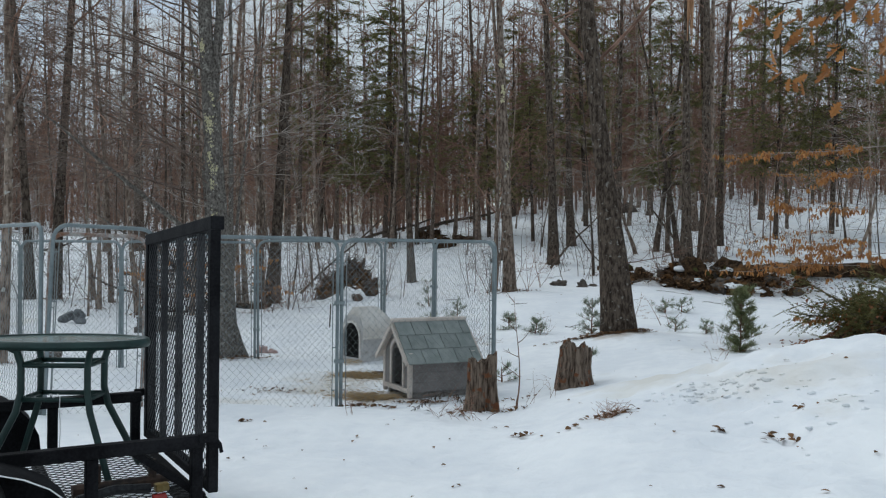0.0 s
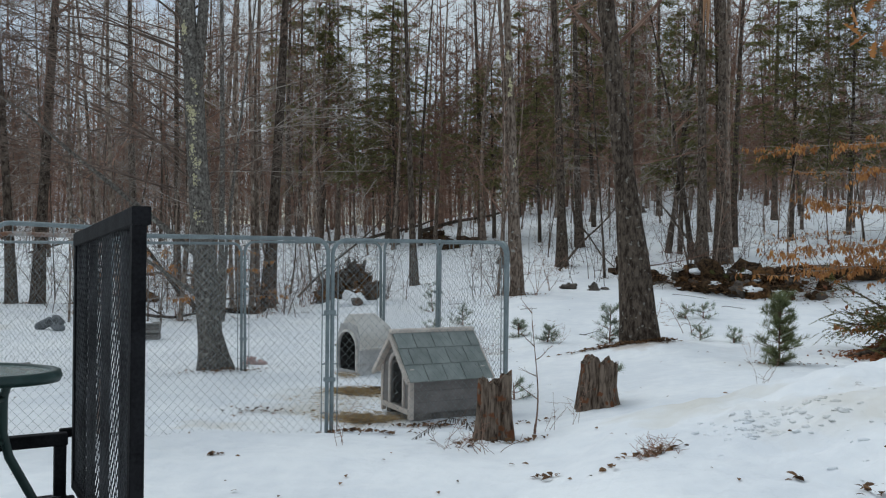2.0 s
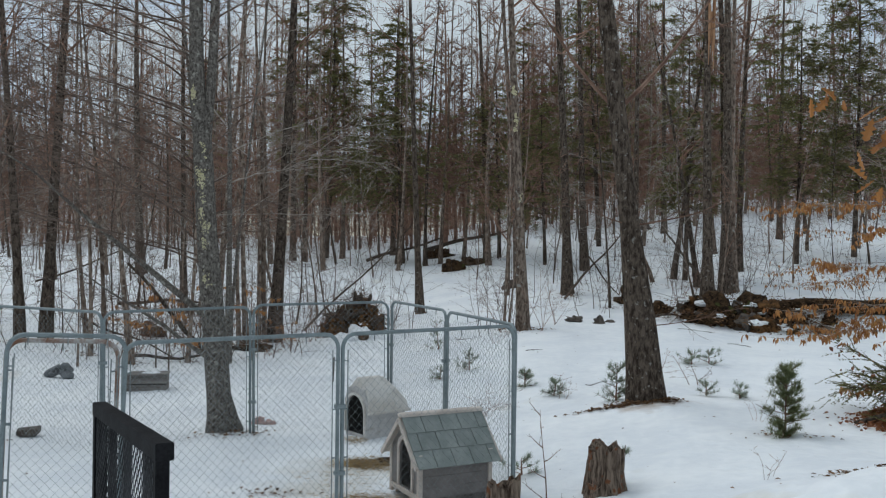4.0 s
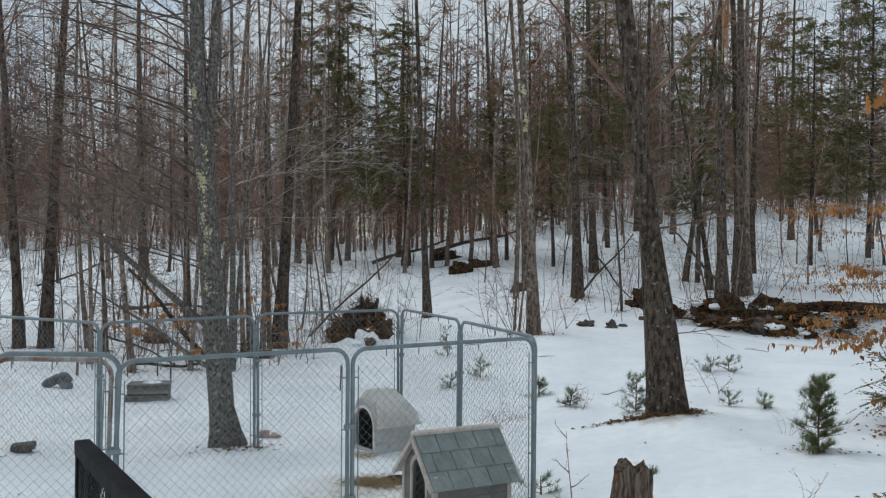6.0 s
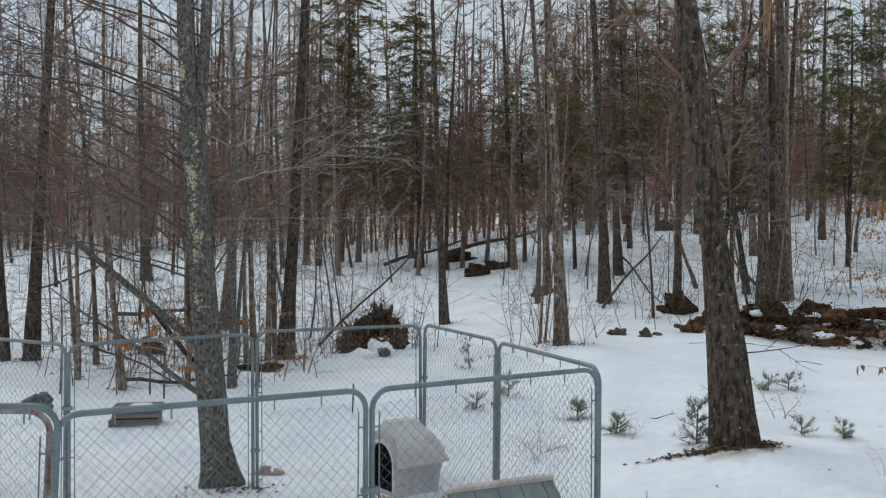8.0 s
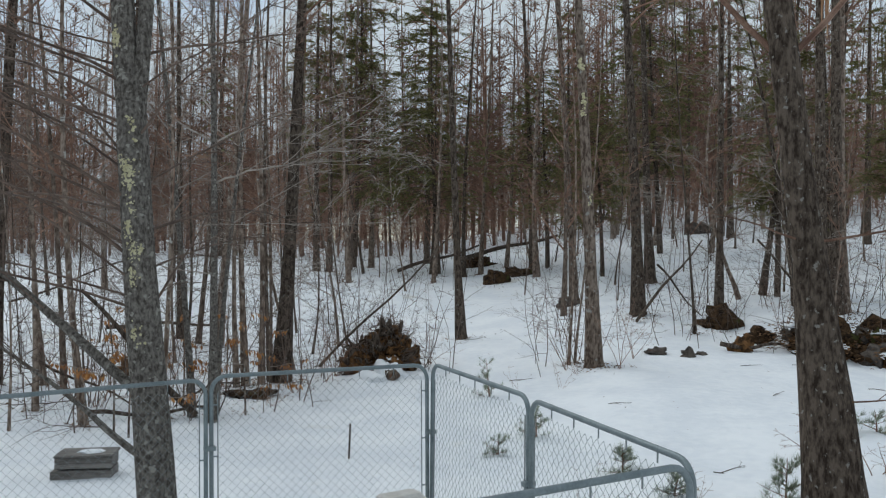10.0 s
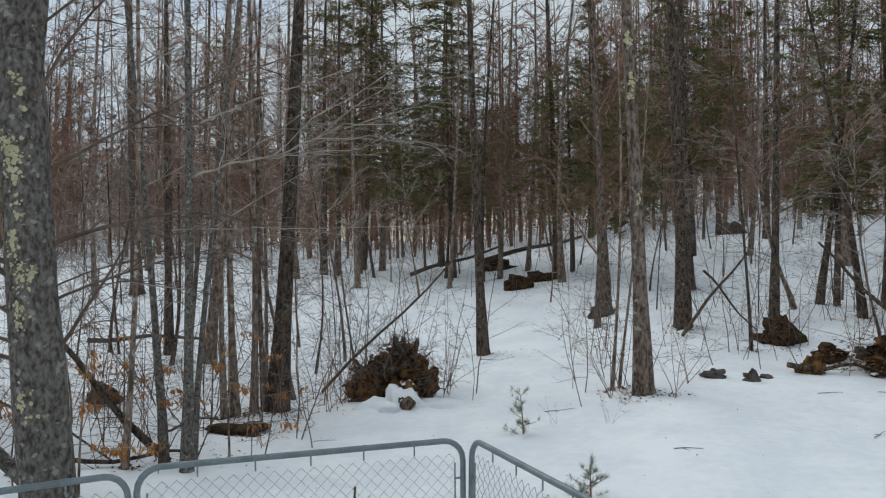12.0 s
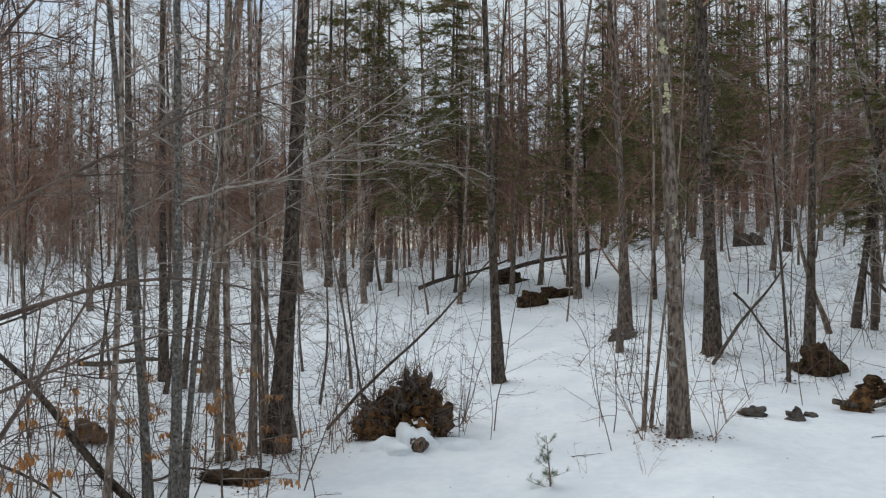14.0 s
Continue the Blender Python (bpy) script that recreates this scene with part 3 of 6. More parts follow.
bare_tree("beech_tree", 31, 12, 0.064, (-0.012, 0.0), 0.05, 14, 0.42, 2.0, 6, 5, BARK_LICHEN, "pale-barked beech with a long sweeping branch of fine twigs", on_snow(-4.80, 17.85), extra=long_branch, crown=TWIG_PALE)
bare_tree("beech_tree", 32, 12, 0.050, (-0.092, 0.0), 0.05, 14, 0.35, 1.8, 5, 5, BARK_LICHEN, "slender leaning beech, lichen-spotted and leafless", on_snow(-5.22, 18.2), crown=TWIG_PALE)
bare_tree("beech_tree", 33, 9, 0.042, (0.088, 0.02), 0.06, 12, 0.35, 1.5, 5, 5, BARK_LICHEN, "thin young beech that leans away from its neighbours", on_snow(-4.95, 18.4), crown=TWIG_PALE)
# place, trunk radius, height, lean, bark, limbs
TREES = (
    (-4.90, 21.7, 0.175, 16, 0.062, BARK_DARK, 20), (-5.36, 21.1, 0.075, 13, -0.012, BARK, 16), (-5.2, 21.45, 0.065, 13, 0.0, BARK, 14),
    (-5.38, 22.6, 0.045, 11, -0.045, BARK, 12), (-7.96, 25.4, 0.07, 13, 0.02, BARK, 14), (-7.45, 25.3, 0.125, 15, 0.07, BARK, 16),
    (-1.86, 26.8, 0.125, 16, -0.060, BARK_DARK, 18), (0.96, 22.0, 0.155, 17, -0.031, BARK, 18),
    (2.44, 27.3, 0.18, 17, -0.036, BARK_DARK, 18), (4.45, 27.7, 0.12, 15, 0.025, BARK_DARK, 16), (1.07, 30.6, 0.13, 17, -0.078, BARK, 16),
    (0.0, 38.6, 0.16, 16, -0.06, BARK_DARK, 16), (-6.74, 37.0, 0.10, 15, -0.01, BARK, 14), (5.95, 29.5, 0.105, 13, 0.12, BARK_DARK, 14),
    (3.45, 25.5, 0.04, 9, -0.02, BARK_DARK, 12), (0.50, 22.5, 0.036, 8, -0.035, BARK, 12), (0.62, 22.6, 0.030, 8, 0.03, BARK, 12),
    (-9.85, 19.6, 0.125, 15, -0.050, BARK_DARK, 18), (-9.35, 19.7, 0.15, 16, 0.040, BARK_DARK, 18), (6.83, 26.6, 0.19, 17, -0.020, BARK_DARK, 18),
    (7.16, 26.9, 0.13, 16, 0.0, BARK, 16), (-7.5, 17.9, 0.05, 10, -0.035, BARK, 14), (-6.4, 17.3, 0.065, 11, -0.045, BARK, 14),
    (-5.95, 11.6, 0.085, 13, -0.02, BARK, 16), (7.6, 29.5, 0.19, 17, -0.04, BARK_DARK, 16), (6.3, 27.6, 0.11, 8, -0.2, BARK_DARK, 8),
    (-8.5, 19.9, 0.06, 12, -0.045, BARK, 14), (-7.95, 19.5, 0.06, 11, -0.09, BARK, 14), (-5.6, 17.9, 0.048, 11, 0.0, BARK, 14), (-5.46, 20.9, 0.055, 12, -0.01, BARK, 12), (-5.05, 21.6, 0.055, 12, 0.01, BARK, 12), (-8.6, 26.0, 0.11, 15, 0.0, BARK_DARK, 14),
    (-13.4, 34.5, 0.2, 16, -0.01, BARK_DARK, 14), (8.8, 35.9, 0.15, 16, -0.04, BARK, 14), (8.6, 31.6, 0.14, 16, 0.04, BARK_DARK, 14),
    (3.57, 33.2, 0.17, 17, -0.04, BARK_DARK, 14), (-14.7, 34.3, 0.10, 15, 0.01, BARK, 12), (-7.3, 44.6, 0.14, 16, 0.0, BARK, 12),
    (-8.6, 41.8, 0.14, 16, 0.02, BARK_DARK, 12), (-1.07, 40, 0.09, 14, 0.02, BARK, 10), (-2.0, 38.4, 0.10, 15, 0.01, BARK, 12),
    (-13.0, 40.0, 0.15, 16, 0.05, BARK_DARK, 14), (-2.6, 38.0, 0.10, 15, 0.03, BARK_DARK, 14), (-3.6, 36.5, 0.08, 14, 0.0, BARK, 14),
)
FEET = []


def spotted(ca, ta, rng, pts, rad):
    """Crusts of pale lichen on the side of a trunk."""
    acc = Acc()
    for zc, ac, count in ((5.6, -1.7, 22), (4.95, -1.4, 26), (4.75, -1.9, 12), (3.1, -1.2, 10)):
        i = max(k for k in range(len(pts) - 1) if pts[k].z <= zc)
        for _ in range(count):
            z, a = zc + rng.gauss(0, 0.06), ac + rng.gauss(0, 0.3)
            ctr = pts[i].lerp(pts[i + 1], min(1.0, max(0.0, (z - pts[i].z) / (pts[i + 1].z - pts[i].z))))
            nrm, tx = Vector((math.cos(a), math.sin(a), 0)), Vector((-math.sin(a), math.cos(a), 0))
            p = ctr + nrm * (rad[i] * 0.98)
            q = rng.uniform(0.015, 0.04)
            ring = [p + tx * (q * rng.uniform(0.5, 1.2) * math.cos(b)) + Vector((0, 0, q * rng.uniform(0.5, 1.3) * math.sin(b))) - nrm * 0.006 for b in np.linspace(0, 6.283, 7)[:-1]]
            acc.add([tuple(v) for v in ring] + [tuple(p + nrm * 0.012)], [(j, (j + 1) % 6, 6) for j in range(6)])
    spotted.crust = acc


for k, (x, y, r, h, lean, bark, limbs) in enumerate(TREES):
    grey_one = (x, y) == (0.96, 22.0)
    made = bare_tree("hardwood_tree", 100 + k, h, r * 0.82, (lean, 0.0), 0.10 if r > 0.1 else 0.17, limbs, 0.46 if r > 0.1 else 0.30, 2.5 if r > 0.1 else 1.8, 6, 10, bark, DARK_TREE if bark is BARK_DARK else GREY_TREE, on_snow(x, y, 0.03), extra=spotted if grey_one else None)
    if grey_one:
        part("lichen", spotted.crust, LICHEN, made, "pale yellow-green lichen crust", kind="stuff")
    FEET.append((x, y, r))

# ---- more woods behind: variants, copied ----
wrng = random.Random(77)
variants = [bare_tree("hardwood_tree", 300 + k, 14, 0.10, (0.03 * wrng.uniform(-1, 1), 0), 0.28, 26, 0.12, 2.7, 6, 11, (BARK, BARK_DARK)[k % 2], (GREY_TREE, DARK_TREE)[k % 2], thin=0.004) for k in range(6)]
slim = [bare_tree("sapling", 340 + k, 6.5, 0.027, (0.06 * wrng.uniform(-1, 1), 0), 0.30, 22, 0.16, 1.7, 5, 9, (BARK, BARK_DARK)[k % 2], "thin leafless sapling in the snow", group="saplings", crown=(TWIG_DARK, TWIG_PALE, TWIG)[k % 3], thin=0.0032) for k in range(6)]
taken = [(x, y) for x, y, *_ in TREES] + [(-3.1, 12.4), (2.36, 13.35), (-5.3, 18.8), (-3.1, 22.6)]


def free(x, y, gap):
    return all((x - a) ** 2 + (y - b) ** 2 > gap * gap for a, b in taken)


def clearing(x, y):
    """The open yard and the glade behind it, where no tree stands."""
    if y < 17.5 and -6.6 < x < 9.5:
        return True
    if y < 16 and x <= -6.6:
        return x > -8.5
    if 17 <= y < 21.5 and x > -4.6:
        return True
    if 21.5 <= y < 27 and 0.2 < x < 5.0:
        return True
    return 21.5 <= y < 34 and -3.8 < x < 0.2 - 0.06 * (y - 21.5)


def scatter(stock, count, ylo, yhi, gap, size, keep=False):
    done, tries = 0, 0
    while done < count and tries < 9000:
        tries += 1
        y = ylo + (yhi - ylo) * wrng.random()
        half = 3.5 + 0.60 * y
        x = wrng.uniform(-half, half) - 0.05 * y
        if clearing(x, y) or not free(x, y, gap) or (keep and x < -4 and y < 30) or (keep and x > 1.5 and y < 38):
            continue
        taken.append((x, y))
        src = stock[done % len(stock)]
        s = wrng.uniform(*size)
        m = stretched(x, y, wrng.uniform(0, 360), s, wrng.uniform(0.85, 1.15), wrng.gauss(0, 2.2), wrng.gauss(0, 2.2))
        if done < len(stock):
            src.matrix_basis = m
        else:
            copy_thing(src, m)
        done += 1


scatter(variants, 60, 26, 60, 1.1, (0.45, 1.15), True)
scatter(slim, 92, 16, 46, 0.35, (0.6, 1.5))

for _ in range(20):
    x, y = wrng.uniform(-14, -4.7), wrng.uniform(16.5, 27)
    if free(x, y, 0.4) and not clearing(x, y):
        taken.append((x, y))
        copy_thing(slim[wrng.randrange(6)], stretched(x, y, wrng.uniform(0, 360), wrng.uniform(0.7, 1.3), wrng.uniform(0.9, 1.4), wrng.gauss(0, 3), wrng.gauss(0, 3)))

# the far woods, past counting
fa, fb = Acc(), Acc()
frng = random.Random(9)
for k in range(520):
    y = 52 + 66 * frng.random() ** 1.3
    x = frng.uniform(-1, 1) * (4 + 0.62 * y) - 0.05 * y
    h, r = frng.uniform(11, 18), frng.uniform(0.05, 0.13)
    b = Vector((x, y, ground(x, min(y, 130)) - 0.1))
    tip = b + Vector((frng.gauss(0, 0.5), frng.gauss(0, 0.5), h))
    fa.tube([b, b.lerp(tip, 0.4) + Vector((frng.gauss(0, 0.15), 0, 0)), tip], [r, r * 0.7, 0.02], 5)
    for _ in range(16):
        u = 0.17 + 0.83 * frng.random() ** 1.2
        p = b.lerp(tip, u)
        az = frng.uniform(0, 6.283)
        ln = 3.0 * (1.15 - 0.7 * u) * frng.uniform(0.5, 1.2)
        tip2 = p + Vector((math.cos(az), math.sin(az), frng.uniform(0.2, 1.2))).normalized() * ln
        fb.sliver(p, tip2, 0.035)
        for _ in range(18):
            q = p.lerp(tip2, frng.random())
            fb.sliver(q, q + Vector((frng.gauss(0, 1), frng.gauss(0, 1), frng.gauss(0.3, 0.8))) * (ln * 0.36), 0.022, True)
solo("far_tree_trunks", fa, TWIG, "dense leafless woods in the distance, grey-brown trunks", "woods", kind="stuff")
solo("far_tree_branches", fb, TWIG, "bare brown branches of the distant woods", "woods", kind="stuff")
# the thicket under and between them
tk = Acc()
for k in range(1350):
    y = 50 + 34 * frng.random() ** 0.7
    x = frng.uniform(-1, 1) * (3 + 0.60 * y) - 0.05 * y
    b = Vector((x, y, ground(x, y) - 0.05))
    lean = Vector((frng.gauss(0, 0.12), frng.gauss(0, 0.12), 1))
    h = frng.uniform(4.0, 8.0)
    tk.sliver(b, b + lean * h, 0.022)
    for _ in range(92):
        q = b + lean * (0.4 + (h - 0.4) * frng.random())
        q += Vector((frng.gauss(0, 0.35), frng.gauss(0, 0.35), 0))
        tk.sliver(q, q + Vector((frng.gauss(0, 0.7), frng.gauss(0, 0.7), frng.uniform(-0.2, 0.9))) * 0.75, 0.014, True)
solo("far_thicket", tk, TWIG, "dense brown brush and saplings under the distant woods", "brush", kind="stuff")


# ---- conifers ----
def needle_spray(acc, rng, base, d, ln, wide, step=0.085):
    """A flat, feathery spray: fine slips of needles to both sides of a twig."""
    n = max(4, int(ln / step))
    side = d.cross(Vector((0, 0, 1)))
    side = side.normalized() if side.length > 0.01 else Vector((1, 0, 0))
    for i in range(n):
        u = (i + rng.random()) / n
        p = base + d * (ln * u) + Vector((0, 0, -0.14 * ln * u * u))
        for s in (-1, 1):
            for _ in range(3):
                q = (side * s * rng.uniform(0.5, 1) + d * rng.uniform(0.3, 1.1) + Vector((0, 0, rng.uniform(-0.45, 0.30)))).normalized()
                w = wide * rng.uniform(0.7, 1.5) * (1.1 - 0.5 * u)
                t = q.cross(Vector((rng.uniform(-1, 1), rng.uniform(-1, 1), 0.8))).normalized() * (w * 0.11)
                k = len(acc.v)
                acc.v += [tuple(p - t), tuple(p + t), tuple(p + q * w)]
                acc.f.append((k, k + 1, k + 2))


def conifer(seed, h, r, low, reach, whorls, label, name="hemlock_tree", per=7, pale=NEEDLES):
    rng = random.Random(seed)
    top = thing(name, label, "tree", "conifers")
    pts = trunk_line(rng, h, (rng.gauss(0, 0.012), 0), 0.06)
    n = len(pts) - 1
    ta, ba, na = Acc(), Acc(), Acc()
    rad = [r * (1 - 0.9 * i / n) + 0.01 for i in range(n + 1)]
    rad[0] *= 1.3
    ta.tube(pts, rad, 9)
    for k in range(whorls):
        u = low + (1 - low) * k / whorls
        i = min(n - 1, int(u * n))
        p = pts[i].lerp(pts[i + 1], u * n - i)
        taper = min(1.0, 1.5 * (1 - u) + 0.10) * rng.uniform(0.55, 1.15)
        for j in range(per):
            az = rng.uniform(0, 6.283)
            ln = reach * taper * rng.uniform(0.45, 1.15)
            d = Vector((math.cos(az), math.sin(az), rng.uniform(-0.18, 0.22)))
            br = wander(rng, p + Vector((0, 0, rng.uniform(-0.2, 0.2))), d, ln, 4, 0.1, -0.04)
            ba.tube(br, [0.016, 0.012, 0.009, 0.006, 0.003], 3)
            for c in range(int(3 + ln * 3.2)):
                v = rng.uniform(0.40, 1.0)
                s = min(3, int(v * 4))
                q = br[s].lerp(br[s + 1], v * 4 - s)
                e = turned(rng, (br[s + 1] - br[s]).normalized(), rng.uniform(0.2, 1.0))
                e.z *= 0.4
                needle_spray(na, rng, q, e, rng.uniform(0.35, 0.8), 0.19)
    part("trunk", ta, BARK_DARK, top, smooth=True)
    part("bough_work", ba, BARK_DARK, top, kind="stuff")
    part("needles", na, pale, top, "dark green needles")
    return top


def soft_conifer(seed, h, wide, low, label, boughs=190):
    """A young hemlock: drooping boughs down to near the ground, a soft uneven outline."""
    rng = random.Random(seed)
    top = thing("hemlock_tree", label, "tree", "conifers")
    pts = trunk_line(rng, h, (rng.gauss(0, 0.02), 0), 0.08)
    n = len(pts) - 1
    ta, ba, na = Acc(), Acc(), Acc()
    ta.tube(pts, [0.075 * (1 - 0.9 * i / n) + 0.008 for i in range(n + 1)], 8)
    lobes = [(rng.uniform(0, 6.283), rng.uniform(low, 0.9), rng.uniform(0.15, 0.5)) for _ in range(9)]
    for k in range(boughs):
        u = low + (1 - low) * rng.random() ** 1.15
        p = blend(pts, u ** 0.8 * n)
        az = rng.uniform(0, 6.283)
        bulge = sum(s * max(0.0, math.cos(az - a)) * max(0.0, 1 - abs(u - c) * 5) for a, c, s in lobes)
        ln = wide * (min(1.0, 0.55 + 2.0 * (u - low)) * (1 - u) ** 0.46 + 0.05) * rng.uniform(0.40, 1.08) * (0.8 + bulge)
        d = Vector((math.cos(az), math.sin(az), rng.uniform(-0.15, 0.70)))
        br = wander(rng, p, d, ln, 4, 0.20, -0.10)
        ba.tube(br, [0.012, 0.010, 0.007, 0.005, 0.002], 3)
        for c in range(int(3 + ln * 4.2)):
            v = rng.uniform(0.25, 1.0) * 4
            q = blend(br, min(3.999, v))
            e = turned(rng, (br[4] - br[0]).normalized(), rng.uniform(0.2, 1.2))
            e.z = e.z * 0.5 - 0.12
            needle_spray(na, rng, q, e, rng.uniform(0.25, 0.6), 0.095, 0.06)
    part("trunk", ta, BARK_DARK, top, smooth=True)
    part("bough_work", ba, BARK_DARK, top, kind="stuff")
    part("needles", na, NEEDLES, top, "dark olive needles")
    return top


HEM = "young olive-green hemlock with drooping boughs among bare trees"
con = [soft_conifer(501, 7.4, 2.3, 0.26, HEM, 150), soft_conifer(502, 8.0, 2.8, 0.22, HEM, 180), soft_conifer(503, 6.4, 2.3, 0.26, HEM, 150), conifer(504, 15, 0.17, 0.50, 3.0, 8, "tall white pine with layered branches and gaps", "pine_tree", 5)]
CONIFERS = ((6.3, 29.3, 0, 1.05), (-3.75, 40.0, 1, 1.35), (-8.2, 45.0, 1, 1.30), (2.2, 34.4, 2, 0.95), (11.0, 33.0, 0, 1.1), (13.8, 35.0, 1, 1.0), (0.5, 38.0, 2, 1.2), (4.9, 40.0, 0, 1.4), (8.6, 44.5, 3, 0.9), (7.3, 47.5, 3, 0.85), (-4.9, 46.0, 3, 0.95), (13.0, 41.0, 3, 0.95), (-17.0, 52.0, 3, 0.9), (2.0, 52.0, 3, 0.95), (-9.2, 42.0, 3, 1.0))
for k, (x, y, v, s) in enumerate(CONIFERS):
    m = stretched(x, y, wrng.uniform(0, 360), s, s)
    first = next(i for i, c in enumerate(CONIFERS) if c[2] == v)
    if k == first:
        con[v].matrix_basis = m
    else:
        copy_thing(con[v], m)

# a dead tree, its trunk split open high up
def split_trunk(ca, ta, rng, pts, rad):
    ca.v, ca.f = [], []
    w = Acc()
    for k in range(5):
        z0, z1 = rng.uniform(6.0, 6.8), rng.uniform(7.5, 9.0)
        a = -1.57 + rng.uniform(-0.7, 0.7)
        o = Vector((math.cos(a), math.sin(a), 0)) * 0.125
        w.tube([Vector((0.0, 0, z0)) + o, Vector((0.02, 0, (z0 + z1) / 2)) + o * 1.12, Vector((0, 0, z1)) + o], [0.01, 0.035, 0.012], 5)
    split_trunk.wood = w


snag = bare_tree("dead_tree", 71, 12, 0.15, (0.0, 0), 0.03, 4, 0.75, 0.8, 2, 2, BARK_DARK, "dead standing trunk split open to orange wood", on_snow(5.75, 24.2, 0.03), extra=split_trunk)
part("split_wood", split_trunk.wood, SPLIT_WOOD, snag, "raw orange splintered wood", kind="stuff")
# ---- the kennel of chain-link panels ----
PANEL_W, PANEL_H = 1.80, 1.62


def frame_loop(w, h, r, n=5):
    """A closed pipe frame with rounded upper corners, in x and z."""
    pts = [Vector((0, 0, -0.05))]
    for cx, cz, a0 in ((r, h - r, math.pi), (w - r, h - r, math.pi / 2)):
        for i in range(n + 1):
            a = a0 - (math.pi / 2) * i / n
            pts.append(Vector((cx + r * math.cos(a), 0, cz + r * math.sin(a))))
    pts.append(Vector((w, 0, -0.05)))
    return pts


def chain_link(w, h, cell=0.072):
    """Zigzag wires, hooked into one another."""
    acc = Acc()
    cols = int(round(w / (cell * 0.5)))
    cw = w / cols
    rows = int(h / (cell * 0.5))
    for c in range(cols):
        pts = []
        for i in range(rows + 1):
            side = (i + c) % 2
            pts.append(Vector((c * cw + cw * side * 1.0, 0.0035 * (1 if i % 2 else -1), i * cell * 0.5)))
        acc.tube(pts, 0.0016, 3)
    return acc


def kennel_panel(w=PANEL_W, h=PANEL_H, metal=None, name="fence_panel", label="galvanised chain-link kennel panel with rounded corners", linked=True):
    top = thing(name, label, "fence panel", "kennel panels")
    fr = Acc()
    fr.tube(frame_loop(w, h, 0.12), 0.0172, 9)
    part("frame", fr, metal or GALV, top, smooth=True)
    lo = Acc()
    lo.tube([(0, 0, -0.03), (w, 0, -0.03)], 0.017, 8)
    part("bottom_rail", lo, metal or GALV, top, smooth=True)
    if linked:
        ca = chain_link(w - 0.10, h - 0.02)
        ca.v = [(x + 0.05, y, z - 0.04) for x, y, z in ca.v]
        part("chain_link", ca, WIRE, top, "thin diamond-pattern wire")
    for x in (0.05, w - 0.05):
        bar = Acc()
        bar.tube([(x, 0, 0.05), (x, 0, h - 0.13)], 0.005, 5)
        part("tension_bar", bar, WIRE, top)
        for k in range(4):
            band = Acc()
            z = 0.2 + k * 0.4
            band.tube([(min(x, x - 0.05 if x < w / 2 else x) - 0.005, 0, z), (max(x, x + 0.05 if x > w / 2 else x) + 0.005, 0, z)], 0.006, 5, True)
            part("clamp", band, GALV, top)
    ties = 5 if w > 1 else 3
    for k in range(ties):
        tie = Acc()
        x = w / 6 + k * (w - w / 3) / (ties - 1)
        tie.tube([(x, 0, h - 0.07), (x, 0, h + 0.018)], 0.005, 5, True)
        part("wire_tie", tie, WIRE, top)
    return top


FL, FM, FR, RS, BC, BM, BL = (-2.45, 7.75), (-1.02, 8.74), (0.455, 9.86), (-0.295, 11.52), (-1.12, 13.12), (-2.75, 12.28), (-4.15, 11.16)
HINGE = (-3.22, 7.46)
RUNS = ((FL, FM, 1.60, 1.60), (FM, FR, 1.595, 1.60), (FR, RS, 1.60, 1.62), (RS, BC, 1.62, 1.64), (BM, BC, 1.605, 1.64), (BL, BM, 1.57, 1.60), ((-5.90, 12.0), BL, 1.57, 1.57), ((-7.5, 12.8), (-5.90, 12.0), 1.58, 1.57), ((-4.48, 8.70), HINGE, 1.68, 1.68))
base_panel = kennel_panel()


def stand_panel(src, a, b, za, zb, used, full=PANEL_W):
    """Set a panel between two corners, its top at the heights given."""
    va, vb = Vector((*a, za)), Vector((*b, zb))
    d = (vb - va)
    flat = Vector((d.x, d.y, 0)).normalized()
    gap = 0.022
    w = Vector((d.x, d.y, 0)).length - 2 * gap
    org = Vector((a[0], a[1], 0)) + flat * gap
    org.z = za - PANEL_H
    m = Matrix(((flat.x, -flat.y, 0, org.x), (flat.y, flat.x, 0, org.y), (d.z / max(w, 0.1) * 0.999, 0, 1, org.z), (0, 0, 0, 1)))
    ob = copy_thing(src, m @ Matrix.Diagonal((w / full / src.scale.x, 1, 1, 1))) if used else src
    if not used:
        ob.matrix_basis = m @ Matrix.Diagonal((w / full, 1, 1, 1))
    return ob


for k, (a, b, za, zb) in enumerate(RUNS):
    stand_panel(base_panel, a, b, za, zb, k > 0)
stand_panel(kennel_panel(0.82, label="narrow galvanised chain-link panel at the kennel corner"), HINGE, FL, 1.68, 1.62, False, 0.82)
gate_panel = kennel_panel(0.82, metal=RUST, name="kennel_gate", label="rusty pipe frame of an old kennel gate behind the fence corner", linked=False)
gate_panel["category"], gate_panel["group"] = "gate", ""
stand_panel(gate_panel, (-3.37, 7.75), (-2.57, 7.94), 1.61, 1.57, False, 0.82)
for (x, y), z in ((FM, 1.0), (FM, 0.45), (FL, 1.0), (BM, 1.05), (BM, 0.4), (BC, 1.05), (RS, 1.05), (BL, 1.0)):
    ca = Acc()
    ca.box((-0.045, -0.028, -0.018), (0.045, 0.028, 0.018), bevel=0.006)
    solo("panel_clamp", ca, GALV, "steel clamp joining two kennel panels", "clamp", "panel clamps", m=pose(x, y, z, 0, 0, 35))


